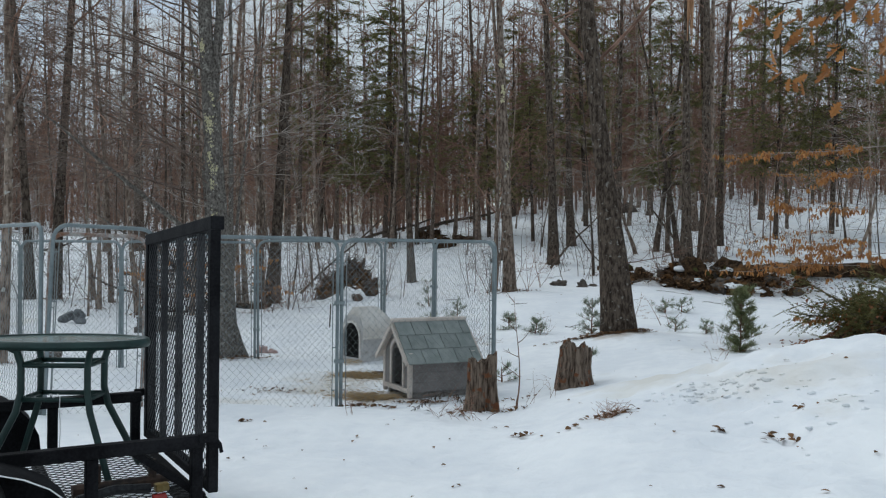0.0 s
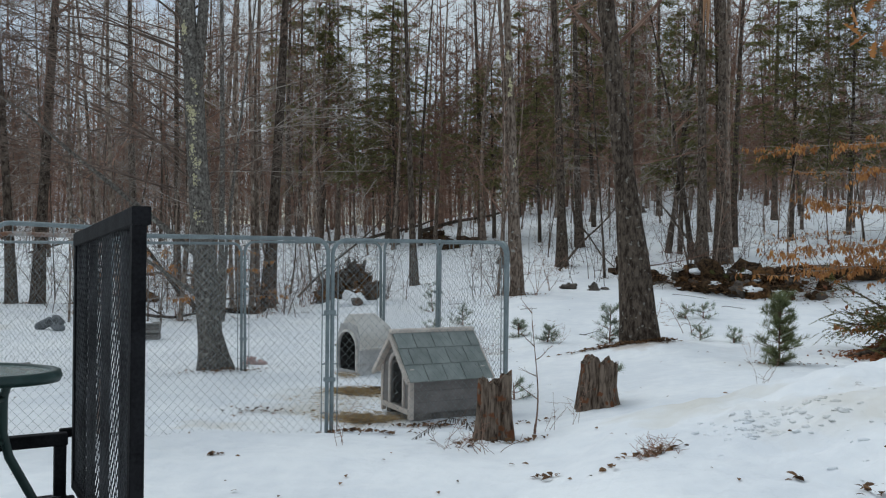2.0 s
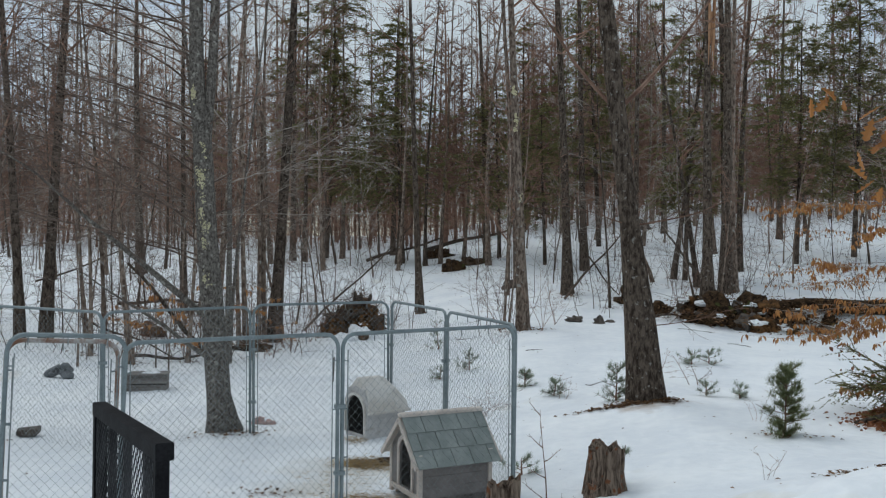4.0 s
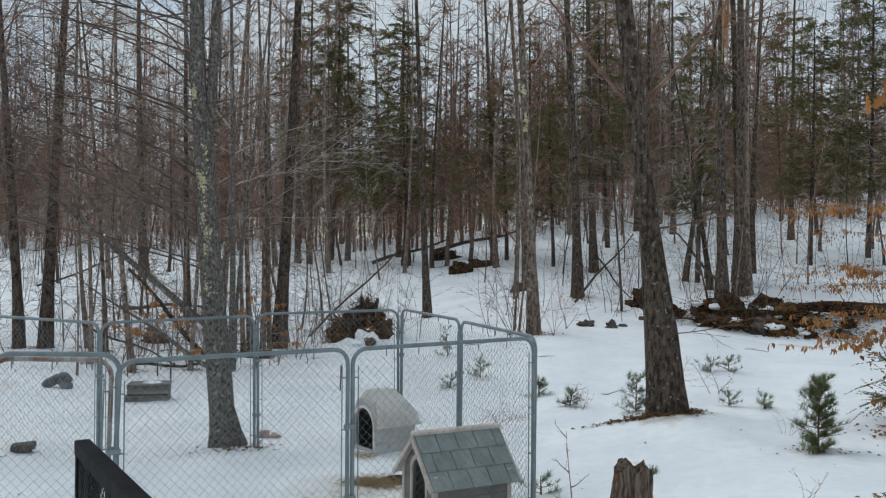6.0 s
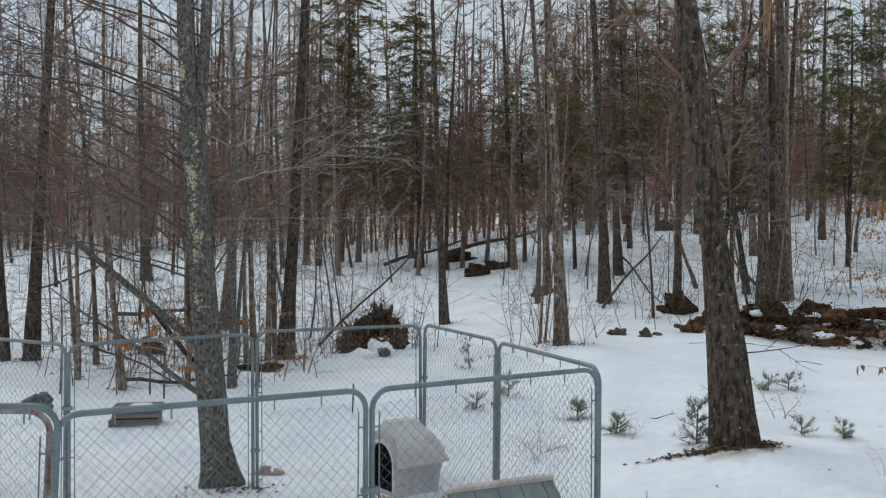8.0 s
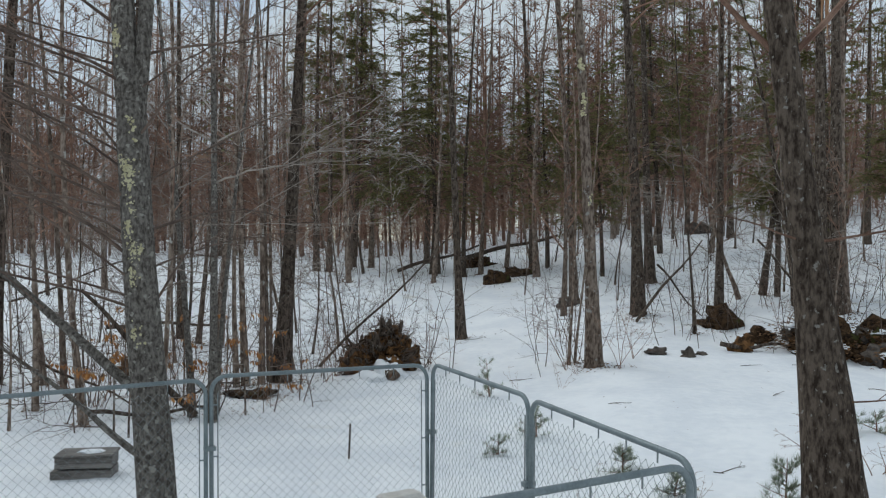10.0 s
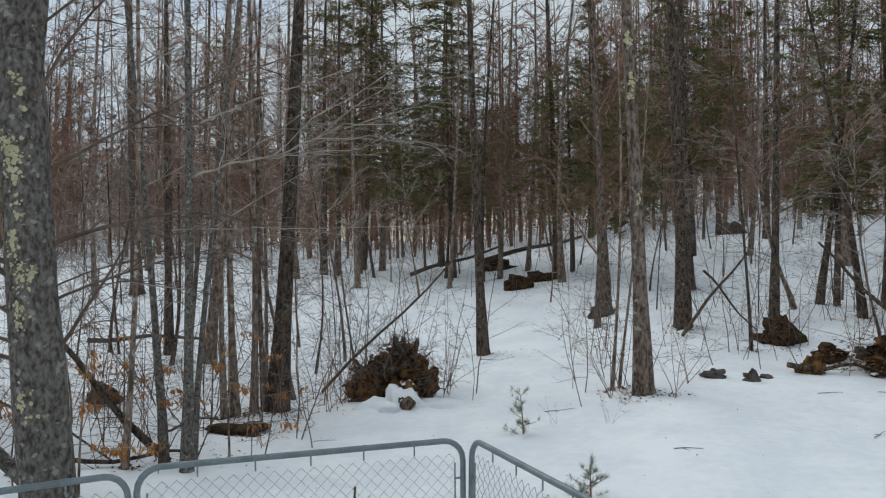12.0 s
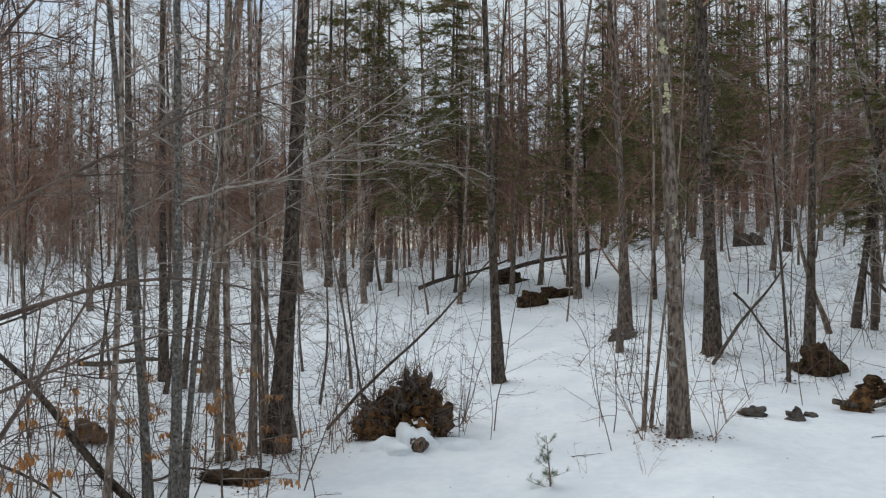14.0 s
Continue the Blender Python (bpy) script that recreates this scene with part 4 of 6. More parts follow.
# ---- dog houses ----
def arch(w, h, n=10):
    """An outline with a round top, in x and z from its foot."""
    r = w / 2
    return [(-r, 0)] + [(-r * math.cos(math.pi * i / n), h - r + r * math.sin(math.pi * i / n)) for i in range(n + 1)] + [(r, 0)]


def holed(acc, outer, inner, y0, y1, m):
    """A board between an outer and an inner outline with equal counts of points."""
    n = len(outer)
    vs = [Vector((x, y, z)) for y in (y0, y1) for x, z in outer] + [Vector((x, y, z)) for y in (y0, y1) for x, z in inner]
    fs = []
    for i in range(n - 1):
        fs += [(i, i + 1, 2 * n + i + 1, 2 * n + i), (n + i + 1, n + i, 3 * n + i, 3 * n + i + 1), (i + 1, i, n + i, n + i + 1), (2 * n + i, 2 * n + i + 1, 3 * n + i + 1, 3 * n + i)]
    acc.add([tuple(m @ v) for v in vs], fs)


def shingled_house():
    """Local: y runs along the ridge away from the door, x across."""
    top = thing("dog_house", "taupe wooden dog house with cream trim and grey-green shingles", "dog house")
    W, L, H, R = 0.60, 0.725, 0.455, 0.745
    ang = math.atan2(R - H - 0.03, W / 2)
    I = Matrix.Identity(4)
    # gable front with an arched doorway
    door_w, door_h, dx = 0.27, 0.45, 0.03
    inner = [(x + dx, z + 0.10) for x, z in arch(door_w, door_h)]
    k = len(inner)
    outer = []
    for i in range(k):
        u = i / (k - 1)
        if u < 0.12:
            outer.append((-W / 2, 0.05 + (H - 0.05) * u / 0.12 * 0.6))
        elif u > 0.88:
            outer.append((W / 2, 0.05 + (H - 0.05) * (1 - u) / 0.12 * 0.6))
        else:
            v = (u - 0.12) / 0.76
            outer.append((-W / 2 + W * v, H + (R - 0.035 - H) * (1 - abs(2 * v - 1))))
    fa = Acc()
    holed(fa, outer, inner, -0.012, 0.012, I)
    fa.box((-W / 2, -0.012, 0.05), (W / 2, 0.012, 0.10))
    part("front_wall", fa, HOUSE_GREY, top)
    ba = Acc()
    ba.prism([(-W / 2, 0.05), (W / 2, 0.05), (W / 2, H), (0, R - 0.035), (-W / 2, H)], L - 0.012, L + 0.012)
    part("back_wall", ba, HOUSE_GREY, top)
    for s in (-1, 1):
        for row in range(4):
            bd = Acc()
            z0 = 0.05 + row * (H - 0.05) / 4
            bd.box((s * W / 2 - 0.009, 0.014, z0 + 0.001), (s * W / 2 + 0.009, L - 0.014, z0 + (H - 0.05) / 4 - 0.001), bevel=0.0015)
            part("siding_board", bd, HOUSE_GREY, top)
        for y in (0.0, L):
            po = Acc()
            po.box((s * (W / 2 + 0.002) - 0.022, y - 0.022, 0.0), (s * (W / 2 + 0.002) + 0.022, y + 0.022, H), bevel=0.004)
            part("corner_post", po, TRIM, top)
    da = Acc()
    ow = [(x * 1.26 + dx, z + 0.10 + (0.035 if z > 0.25 else 0.0)) for x, z in arch(door_w, door_h)]
    holed(da, ow, inner, -0.026, -0.010, I)
    part("door_trim", da, TRIM, top, "cream arched door surround")
    sl = Acc()
    sl.box((-W / 2, -0.03, 0.045), (W / 2, -0.008, 0.092), bevel=0.004)
    part("sill", sl, TRIM, top)
    fl = Acc()
    fl.box((-W / 2 + 0.01, 0.013, 0.05), (W / 2 - 0.01, L - 0.013, 0.075))
    part("floor_board", fl, WOOD_GREY, top)
    for x in (-W / 2 + 0.05, W / 2 - 0.05):
        sk = Acc()
        sk.box((x - 0.025, 0.02, -0.03), (x + 0.025, L - 0.02, 0.05), bevel=0.004)
        part("skid", sk, WOOD_GREY, top)
    over, eave = 0.075, 0.10
    slope = math.hypot(W / 2 + eave, (R - H) / (W / 2) * (W / 2 + eave))
    for s in (-1, 1):
        # local frame of one roof side: u down the slope, y along
        a = math.atan2(R - H, W / 2)
        m = Matrix.Translation((0, 0, R)) @ Matrix(((s * math.cos(a), 0, s * math.sin(a), 0), (0, 1, 0, 0), (-math.sin(a), 0, math.cos(a), 0), (0, 0, 0, 1)))
        dk = Acc()
        dk.box((0.0, -over, -0.016), (slope, L + over, 0.0), m)
        part("roof_deck", dk, TRIM, top)
        for y in (-over, L + over):
            bb = Acc()
            bb.box((0.0, y - 0.012, -0.035), (slope + 0.004, y + 0.012, 0.006), m, 0.003)
            part("barge_board", bb, TRIM, top)
        rows, cols = 3, 5
        for rw in range(rows):
            shift = 0.5 * (rw % 2)
            step = (L + 2 * over - 0.026) / (cols - 0.5)
            y0 = -over + 0.013
            c = -shift
            while c < cols:
                ya, yb = max(y0, y0 + c * step + 0.0035), min(L + over - 0.013, y0 + (c + 1) * step - 0.0035)
                if yb - ya > 0.02:
                    sh = Acc()
                    u0, u1 = slope * rw / rows, slope * (rw + 1) / rows + 0.012
                    tilt = Matrix.Translation((0, 0, 0.022 - 0.009 * rw))
                    sh.box((u0, ya, -0.006), (u1, yb, 0.007), m @ tilt, 0.0015)
                    part("shingle", sh, SHINGLE, top)
                c += 1
    ra = Acc()
    ra.box((-0.04, -over, R + 0.002), (0.04, L + over, R + 0.042), bevel=0.01)
    part("ridge_cap", ra, TRIM, top, "cream ridge board")
    it = Acc()
    it.box((-0.05, 0.12, 0.075), (0.0, 0.17, 0.16), bevel=0.01)
    part("bowl", it, BLUE, top, "small blue plastic bowl in the doorway")
    return top


house = shingled_house()
hd = Vector((0.862, 0.507)).normalized()
hc = Vector((-0.25, 9.85))
ho = hc - hd * 0.36
house.matrix_basis = Matrix(((-hd.y * -1, hd.x, 0, ho.x), (-hd.x, hd.y, 0, ho.y), (0, 0, 1, 0.0), (0, 0, 0, 1)))


def along_line(pts, u):
    """The place at the share u of a flat line's length."""
    seg = [math.dist(p, q) for p, q in zip(pts, pts[1:])]
    left = u * sum(seg)
    for i, d in enumerate(seg):
        if left <= d or i == len(seg) - 1:
            k = min(1.0, left / d)
            return (pts[i][0] + (pts[i + 1][0] - pts[i][0]) * k, pts[i][1] + (pts[i + 1][1] - pts[i][1]) * k)
        left -= d


def plastic_house():
    """Local: y runs away from the door; a box that tapers down, under a moulded hip roof with a lip."""
    top = thing("dog_house", "weathered cream plastic dog house with hip roof and round doorway", "dog house")
    W, L = 0.54, 0.57

    def ring(w, l, z, cut, front=0.0):
        a, f, b = w / 2, -L / 2 - front, -L / 2 - front + l
        return [Vector(p) for p in ((-a + cut, f, z), (a - cut, f, z), (a, f + cut, z), (a, b - cut, z), (a - cut, b, z), (-a + cut, b, z), (-a, b - cut, z), (-a, f + cut, z))]

    def shell(levels, skip=()):
        acc = Acc()
        for lv in levels:
            acc.v.extend(tuple(v) for v in lv)
        for i in range(len(levels) - 1):
            for j in range(8):
                if j or i in skip:
                    acc.f.append((i * 8 + j, i * 8 + (j + 1) % 8, i * 8 + 8 + (j + 1) % 8, i * 8 + 8 + j))
        return acc

    # walls in the darker plastic, which paints in the lip's shade
    lo = shell([ring(W * 0.84, L * 0.90, 0.0, 0.015), ring(W * 0.86, L * 0.92, 0.06, 0.015), ring(W * 0.97, L * 0.98, 0.345, 0.015)])
    part("lower_shell", lo, PLASTIC_SHADED, top, "weathered cream walls, greyed for the shade below the roof lip")
    hi = shell([ring(W * 0.96, L * 0.97, 0.345, 0.015), ring(W + 0.075, L + 0.065, 0.322, 0.02, 0.02), ring(W + 0.085, L + 0.07, 0.345, 0.02, 0.02), ring(W + 0.040, L + 0.03, 0.362, 0.02, 0.008), ring(W + 0.015, L + 0.01, 0.450, 0.025, 0.002), ring(W * 0.70, L * 0.80, 0.61, 0.03, -0.01), ring(W * 0.26, L * 0.58, 0.735, 0.025, -0.03)], (5,))
    hi.f.append(tuple(range(48, 56)))
    part("roof_shell", hi, PLASTIC, top)
    for s in (-1, 1):
        for y in (-0.06, 0.10):
            rb = Acc()
            rb.tube([(s * (W / 2 + 0.018), y, 0.37), (s * (W / 2 + 0.006), y, 0.45), (s * W * 0.35, y, 0.61)], [0.010, 0.012, 0.005], 5)
            part("rib", rb, PLASTIC, top)
        for z in (0.12, 0.19, 0.26):
            gr = Acc()
            x = s * W * (0.43 + 0.19 * (z - 0.06))
            gr.tube([(x, -L / 2 + 0.08, z), (x, L / 2 - 0.11, z)], 0.006, 5)
            part("moulding", gr, PLASTIC_SHADED, top)
        cp = Acc()
        cp.tube([(s * W * 0.41, -L / 2 + 0.008, 0.0), (s * W * 0.47, -L / 2 + 0.008, 0.34)], 0.020, 6, True)
        part("corner_post", cp, PLASTIC_SHADED, top)
    # the front, with its round doorway
    sill = 0.06
    door = [(x, z + sill) for x, z in arch(0.43, 0.47, 14)]
    rim = [(-W * 0.42, 0.0), (-W * 0.49, 0.36), (-W * 0.49, 0.45), (-W * 0.33, 0.61), (0, 0.64), (W * 0.33, 0.61), (W * 0.49, 0.45), (W * 0.49, 0.36), (W * 0.42, 0.0)]
    nn = 36
    fr = Acc()
    holed(fr, [along_line(rim, i / nn) for i in range(nn + 1)], [along_line(door, i / nn) for i in range(nn + 1)], -L / 2 - 0.006, -L / 2 + 0.012, Matrix.Identity(4))
    part("front_wall", fr, PLASTIC_SHADED, top)
    st = Acc()
    st.box((-W * 0.43, -L / 2 - 0.005, 0.0), (W * 0.43, -L / 2 + 0.012, sill), bevel=0.003)
    part("sill", st, PLASTIC_SHADED, top)
    hood = Acc()
    big = [(x * 1.10, sill + (z - sill) * 1.06) for x, z in door]
    holed(hood, big, door, -L / 2 - 0.034, -L / 2 - 0.004, Matrix.Identity(4))
    part("door_surround", hood, PLASTIC, top)
    # added inner shell, near-black so that the doorway reads as deep shade
    ln = shell([ring(W * 0.79, L * 0.85, 0.055, 0.015, -0.013), ring(W * 0.92, L * 0.92, 0.35, 0.015, -0.013), ring(W * 0.94, L * 0.92, 0.44, 0.02, -0.013), ring(W * 0.64, L * 0.74, 0.59, 0.03, -0.03)])
    ln.f.append(tuple(range(24, 32)))
    part("shade_liner", ln, SHADE_IN, top, "added near-black liner standing in for the shade inside")
    # floor in the same near-black, its shade painted too
    fl = Acc()
    fl.box((-W * 0.42, -L / 2 + 0.02, 0.01), (W * 0.42, L / 2 - 0.08, 0.05))
    part("floor_board", fl, SHADE_IN, top, "floor board coloured near-black for the shade inside")
    return top


igloo = plastic_house()
igd = Vector((0.76, 0.65)).normalized()
IG = Vector((-1.215, 12.42))
igloo.matrix_basis = Matrix(((igd.y, igd.x, 0, IG.x), (-igd.x, igd.y, 0, IG.y), (0, 0, 1, -0.01), (0, 0, 0, 1)))

# ---- the trailer ----
TR, TL = Vector((-0.826, 4.454, 0)), Vector((-1.555, 5.555, 0))
across = (TL - TR).normalized()
along = Vector((-across.y, across.x, 0))  # from the tailgate towards the drawbar
TW = (TL - TR).length - 0.02
DECK, RAIL = 0.40, 0.68
TR = TR + along * 0.075
trailer_m = Matrix(((across.x, along.x, 0, TR.x), (across.y, along.y, 0, TR.y), (0, 0, 1, 0), (0, 0, 0, 1)))
trailer = thing("utility_trailer", "black steel utility trailer with raised mesh tailgate on snow", "trailer", m=trailer_m)
TLEN = 2.9


def bar(name, lo, hi, mat=BLACK, parent=None, label="", bevel=0.004):
    a = Acc()
    a.box(lo, hi, bevel=bevel)
    return part(name, a, mat, parent, label)


for x in (0.0, TW):
    bar("side_rail", (x - 0.028, 0.0, RAIL - 0.055), (x + 0.028, TLEN, RAIL), BLACK, trailer)
    bar("lower_rail", (x - 0.028, 0.0, DECK - 0.075), (x + 0.028, TLEN, DECK), BLACK, trailer)
    for y in (0.03, 0.46, 1.22, 1.9, 2.5):
        bar("post", (x - 0.022, y - 0.025, DECK), (x + 0.022, y + 0.025, RAIL - 0.055), BLACK, trailer)
br = Acc()
br.tube([(0.03, -0.01, DECK + 0.0), (0.03, 0.29, RAIL - 0.05)], 0.022, 4, True)
part("brace", br, BLACK, trailer)
bar("rear_beam", (0.0, -0.03, DECK - 0.10), (TW, 0.03, DECK - 0.004), BLACK, trailer)
bar("front_beam", (0.0, TLEN - 0.03, DECK - 0.10), (TW, TLEN + 0.03, DECK), BLACK, trailer)
bar("front_rail", (0.0, TLEN - 0.028, RAIL - 0.053), (TW, TLEN + 0.028, RAIL + 0.002), BLACK, trailer)
for y in (0.55, 1.1, 1.65, 2.2):
    bar("cross_member", (0.03, y - 0.02, DECK - 0.07), (TW - 0.03, y + 0.02, DECK - 0.02), BLACK, trailer)


def expanded(w, h, cw, ch, t, m):
    """Expanded metal: flat zigzag strands that meet at their turns."""
    a = Acc()
    cols, rows = int(round(w / cw)), int(round(h / (ch / 2)))
    cw, ch = w / cols, h / rows * 2
    for c in range(cols + 1):
        left, right = [], []
        for i in range(rows + 1):
            side = 0.5 if (i + c) % 2 else -0.5
            x = min(w, max(0, (c + side) * cw))
            left.append(Vector((x - t, 0.002 * side, i * ch / 2)))
            right.append(Vector((x + t, -0.002 * side, i * ch / 2)))
        k = len(a.v)
        a.v.extend(tuple(m @ v) for pr in zip(left, right) for v in pr)
        k2 = len(a.v)
        a.v.extend(tuple(m @ (v + Vector((0, 0.0025, 0)))) for pr in zip(left, right) for v in pr)
        for i in range(rows):
            b, d = k + 2 * i, k2 + 2 * i
            a.f += [(b, b + 1, b + 3, b + 2), (d + 1, d, d + 2, d + 3), (b, b + 2, d + 2, d), (b + 1, d + 1, d + 3, b + 3)]
    return a


deck = expanded(TW - 0.06, TLEN - 0.06, 0.026, 0.058, 0.0038, Matrix.Translation((0.03, 0.03, DECK + 0.006)) @ pose(0, 0, 0, -90, 0, 0))
part("deck_mesh", deck, BLACK_WORN, trailer, "expanded-metal deck")
# the tailgate, standing up
GH, GZ = 1.22, 0.42
ga2 = Acc()
ga2.box((-0.012, -0.066, GZ), (0.030, -0.02, GZ + GH - 0.04), bevel=0.004)
tilted = Matrix.Translation((0, 0, GZ + GH - 0.02)) @ pose(0, 0, 0, 0, 3.0, 0)
tail = part("tailgate", ga2, BLACK, trailer, "upright black loading ramp")
bar("frame_bar", (TW - 0.035, -0.075, GZ), (TW + 0.02, -0.02, GZ + GH - 0.11), BLACK, tail)
bar("frame_bar", (0.035, -0.072, GZ), (TW - 0.035, -0.022, GZ + 0.05), BLACK, tail)
tb = Acc()
tb.box((-0.022, -0.078, -0.04), (TW + 0.022, -0.017, 0.02), tilted, 0.004)
part("top_bar", tb, BLACK, tail)
part("ramp_mesh", expanded(TW - 0.07, GH - 0.125, 0.024, 0.048, 0.0010, Matrix.Translation((0.035, -0.03, GZ + 0.05))), BLACK_WORN, tail, "expanded-metal mesh")
for x in (0.27, 0.66, 0.99):
    bar("upright", (x - 0.022, -0.068, GZ + 0.05), (x + 0.022, -0.038, GZ + GH - 0.05 - 0.05 * x), BLACK_WORN, tail)
for x in (-0.045, TW + 0.02):
    bar("latch", (x, -0.05, RAIL - 0.03), (x + 0.03, 0.03, RAIL + 0.01), BLACK, trailer)
pin = Acc()
pin.tube([(-0.03, -0.05, RAIL - 0.02), (-0.05, -0.06, RAIL - 0.04), (-0.06, -0.065, RAIL - 0.075)], 0.008, 6, True)
part("latch_pin", pin, BLACK, trailer)
bar("tail_lamp", (-0.058, 0.165, DECK + 0.005), (-0.029, 0.225, DECK + 0.055), REDLENS, trailer, "red tail lamp", 0.006)


def wheel(x, wy):
    wm = Matrix.Translation((x, wy, 0.47)) @ pose(0, 0, 0, 0, 90, 0)
    ty = Acc()
    prof = [(0.18, -0.07), (0.25, -0.085), (0.285, -0.07), (0.295, -0.03), (0.295, 0.03), (0.285, 0.07), (0.25, 0.085), (0.18, 0.07)]
    n = 36
    for i in range(n):
        a = 2 * math.pi * i / n
        ty.v.extend(tuple(wm @ Vector((r * math.cos(a), r * math.sin(a), z))) for r, z in prof)
    p = len(prof)
    for i in range(n):
        for j in range(p):
            ty.f.append((i * p + j, i * p + (j + 1) % p, ((i + 1) % n) * p + (j + 1) % p, ((i + 1) % n) * p + j))
    w = part("tyre", ty, RUBBER, trailer, smooth=True)
    rm = Acc()
    rm.tube([wm @ Vector((0, 0, -0.06)), wm @ Vector((0, 0, -0.03)), wm @ Vector((0, 0, 0.05))], [0.185, 0.13, 0.185], 24, True)
    part("rim", rm, WHITE, w, "white steel rim")


for x in (-0.16, TW + 0.16):
    wy = 1.07 if x < 0 else 0.97
    wheel(x, wy)
    fe = Acc()
    n = 14
    lo, hi = [], []
    for i in range(n + 1):
        a = math.pi * i / n
        rise, half = (0.33, 0.54) if x < 0 else (0.36, 0.46)
        lo.append(Vector((x - 0.12, wy - half * math.cos(a), 0.36 + rise * math.sin(a) ** 0.8)))
        hi.append(Vector((x + 0.13, wy - half * math.cos(a), 0.36 + rise * math.sin(a) ** 0.8)))
    fe.v.extend(tuple(v) for pr in zip(lo, hi) for v in pr)
    fe.v.extend(tuple(v + Vector((0, 0, 0.004))) for pr in zip(lo, hi) for v in pr)
    q = 2 * (n + 1)
    for i in range(n):
        fe.f += [(2 * i, 2 * i + 1, 2 * i + 3, 2 * i + 2), (q + 2 * i + 1, q + 2 * i, q + 2 * i + 2, q + 2 * i + 3)]
    for i in range(n):
        # the plate that closes the wheel well towards the deck
        e0, e1 = (hi[i], hi[i + 1]) if x < 0 else (lo[i], lo[i + 1])
        fe.add([tuple(e0), tuple(e1), (e1.x, e1.y, 0.34), (e0.x, e0.y, 0.34)], [(0, 1, 2, 3)])
    f = part("fender", fe, BLACK, trailer, smooth=True)
    ed = Acc()
    ed.tube([v + Vector((-0.0, 0, 0.005)) for v in (lo if x < 0 else hi)], 0.0028, 6)
    part("fender_lip", ed, WHITE, f, "thin white fender edge")
ax = Acc()
ax.tube([(-0.16, 1.07, 0.47), (TW + 0.16, 0.97, 0.47)], 0.03, 8, True)
part("axle", ax, BLACK, trailer)
dr = Acc()
dr.tube([(0.2, TLEN, DECK - 0.06), (TW / 2, TLEN + 1.1, DECK - 0.06), (TW - 0.2, TLEN, DECK - 0.06)], 0.035, 4, True)
part("drawbar", dr, BLACK, trailer)

# ratchet strap on the deck
strap_m = trailer_m @ Matrix.Translation((0.16, 0.14, DECK + 0.012)) @ pose(0, 0, 0, 0, 0, -85)
strap = thing("ratchet_strap", "brass-coloured ratchet strap lying on the trailer deck", "strap", m=strap_m)
bar("ratchet", (-0.03, -0.02, 0.0), (0.03, 0.02, 0.035), BRASS, strap, "tarnished ratchet")
bar("handle", (0.02, -0.018, 0.018), (0.075, 0.018, 0.034), CHROME, strap)
sr = Acc()
sr.tube([(-0.05, 0, 0.02), (-0.2, 0.02, 0.03), (-0.36, -0.03, 0.02)], 0.022, 6, True)
part("webbing", sr, BLACK_WORN, strap)
tool_m = trailer_m @ Matrix.Translation((0.25, 0.28, DECK + 0.035)) @ pose(0, 0, 0, 0, 0, 92)
tl = Acc()
tl.tube([(-0.22, 0, 0), (0.22, 0, 0)], 0.028, 8, True)
tl.tube([(-0.12, 0, 0), (-0.12, 0, 0.10)], 0.018, 6, True)
tl.tube([(0.12, 0, 0), (0.12, 0, 0.10)], 0.018, 6, True)
solo("trailer_jack", tl, OLD_IRON, "rusty steel jack lying on the trailer deck", "jack", m=tool_m)

# ---- the patio table on the trailer ----
TABLE = Vector((-1.672, 4.72, DECK + 0.012))
table = thing("patio_table", "oval green metal patio table with frosted glass top, on the trailer", "table", m=pose(*TABLE, 0, 0, 4))
TT, TRAD, OVAL = 0.640, 0.40, 0.55
rm = Acc()
n = 48
prof = [(TRAD - 0.03, TT - 0.012), (TRAD, TT - 0.03), (TRAD + 0.008, TT - 0.012), (TRAD, TT + 0.010), (TRAD - 0.03, TT + 0.010)]
for i in range(n):
    a = 2 * math.pi * i / n
    rm.v.extend((r * math.cos(a), r * math.sin(a) * OVAL, z) for r, z in prof)
for i in range(n):
    for j in range(5):
        rm.f.append((i * 5 + j, i * 5 + (j + 1) % 5, ((i + 1) % n) * 5 + (j + 1) % 5, ((i + 1) % n) * 5 + j))
part("rim", rm, GREEN_PAINT, table, smooth=True)
gl = Acc()
gl.tube([(0, 0, TT - 0.004), (0, 0, TT + 0.003)], TRAD - 0.028, 40, True)
gl.v = [(x, y * OVAL, z) for x, y, z in gl.v]
part("glass_top", gl, glass, table, "frosted glass top")
for k in range(4):
    a = math.pi / 4 + k * math.pi / 2
    o = Vector((math.cos(a) * 0.80, math.sin(a) * OVAL, 0)) * 1.05
    lg = Acc()
    lg.tube([o * 0.34 + Vector((0, 0, TT - 0.02)), o * 0.285 + Vector((0, 0, TT - 0.045)), o * 0.262 + Vector((0, 0, TT - 0.10)), o * 0.26 + Vector((0, 0, 0.52)), o * 0.26 + Vector((0, 0, 0.40)), o * 0.29 + Vector((0, 0, 0.31)), o * 0.42 + Vector((0, 0, 0.12)), o * 0.50 + Vector((0, 0, 0.0))], 0.0165, 8, True)
    part("leg", lg, GREEN_PAINT, table, smooth=True)
    b = a + math.pi / 2
    o2 = Vector((math.cos(b) * 0.80, math.sin(b) * OVAL, 0)) * 1.05
    for z in (0.53, 0.37):
        st = Acc()
        st.tube([o * 0.26 + Vector((0, 0, z)), (o + o2) * 0.13 + Vector((0, 0, z)), o2 * 0.26 + Vector((0, 0, z))], 0.013, 6, True)
        part("stretcher", st, GREEN_PAINT, table, smooth=True)
cord = Acc()
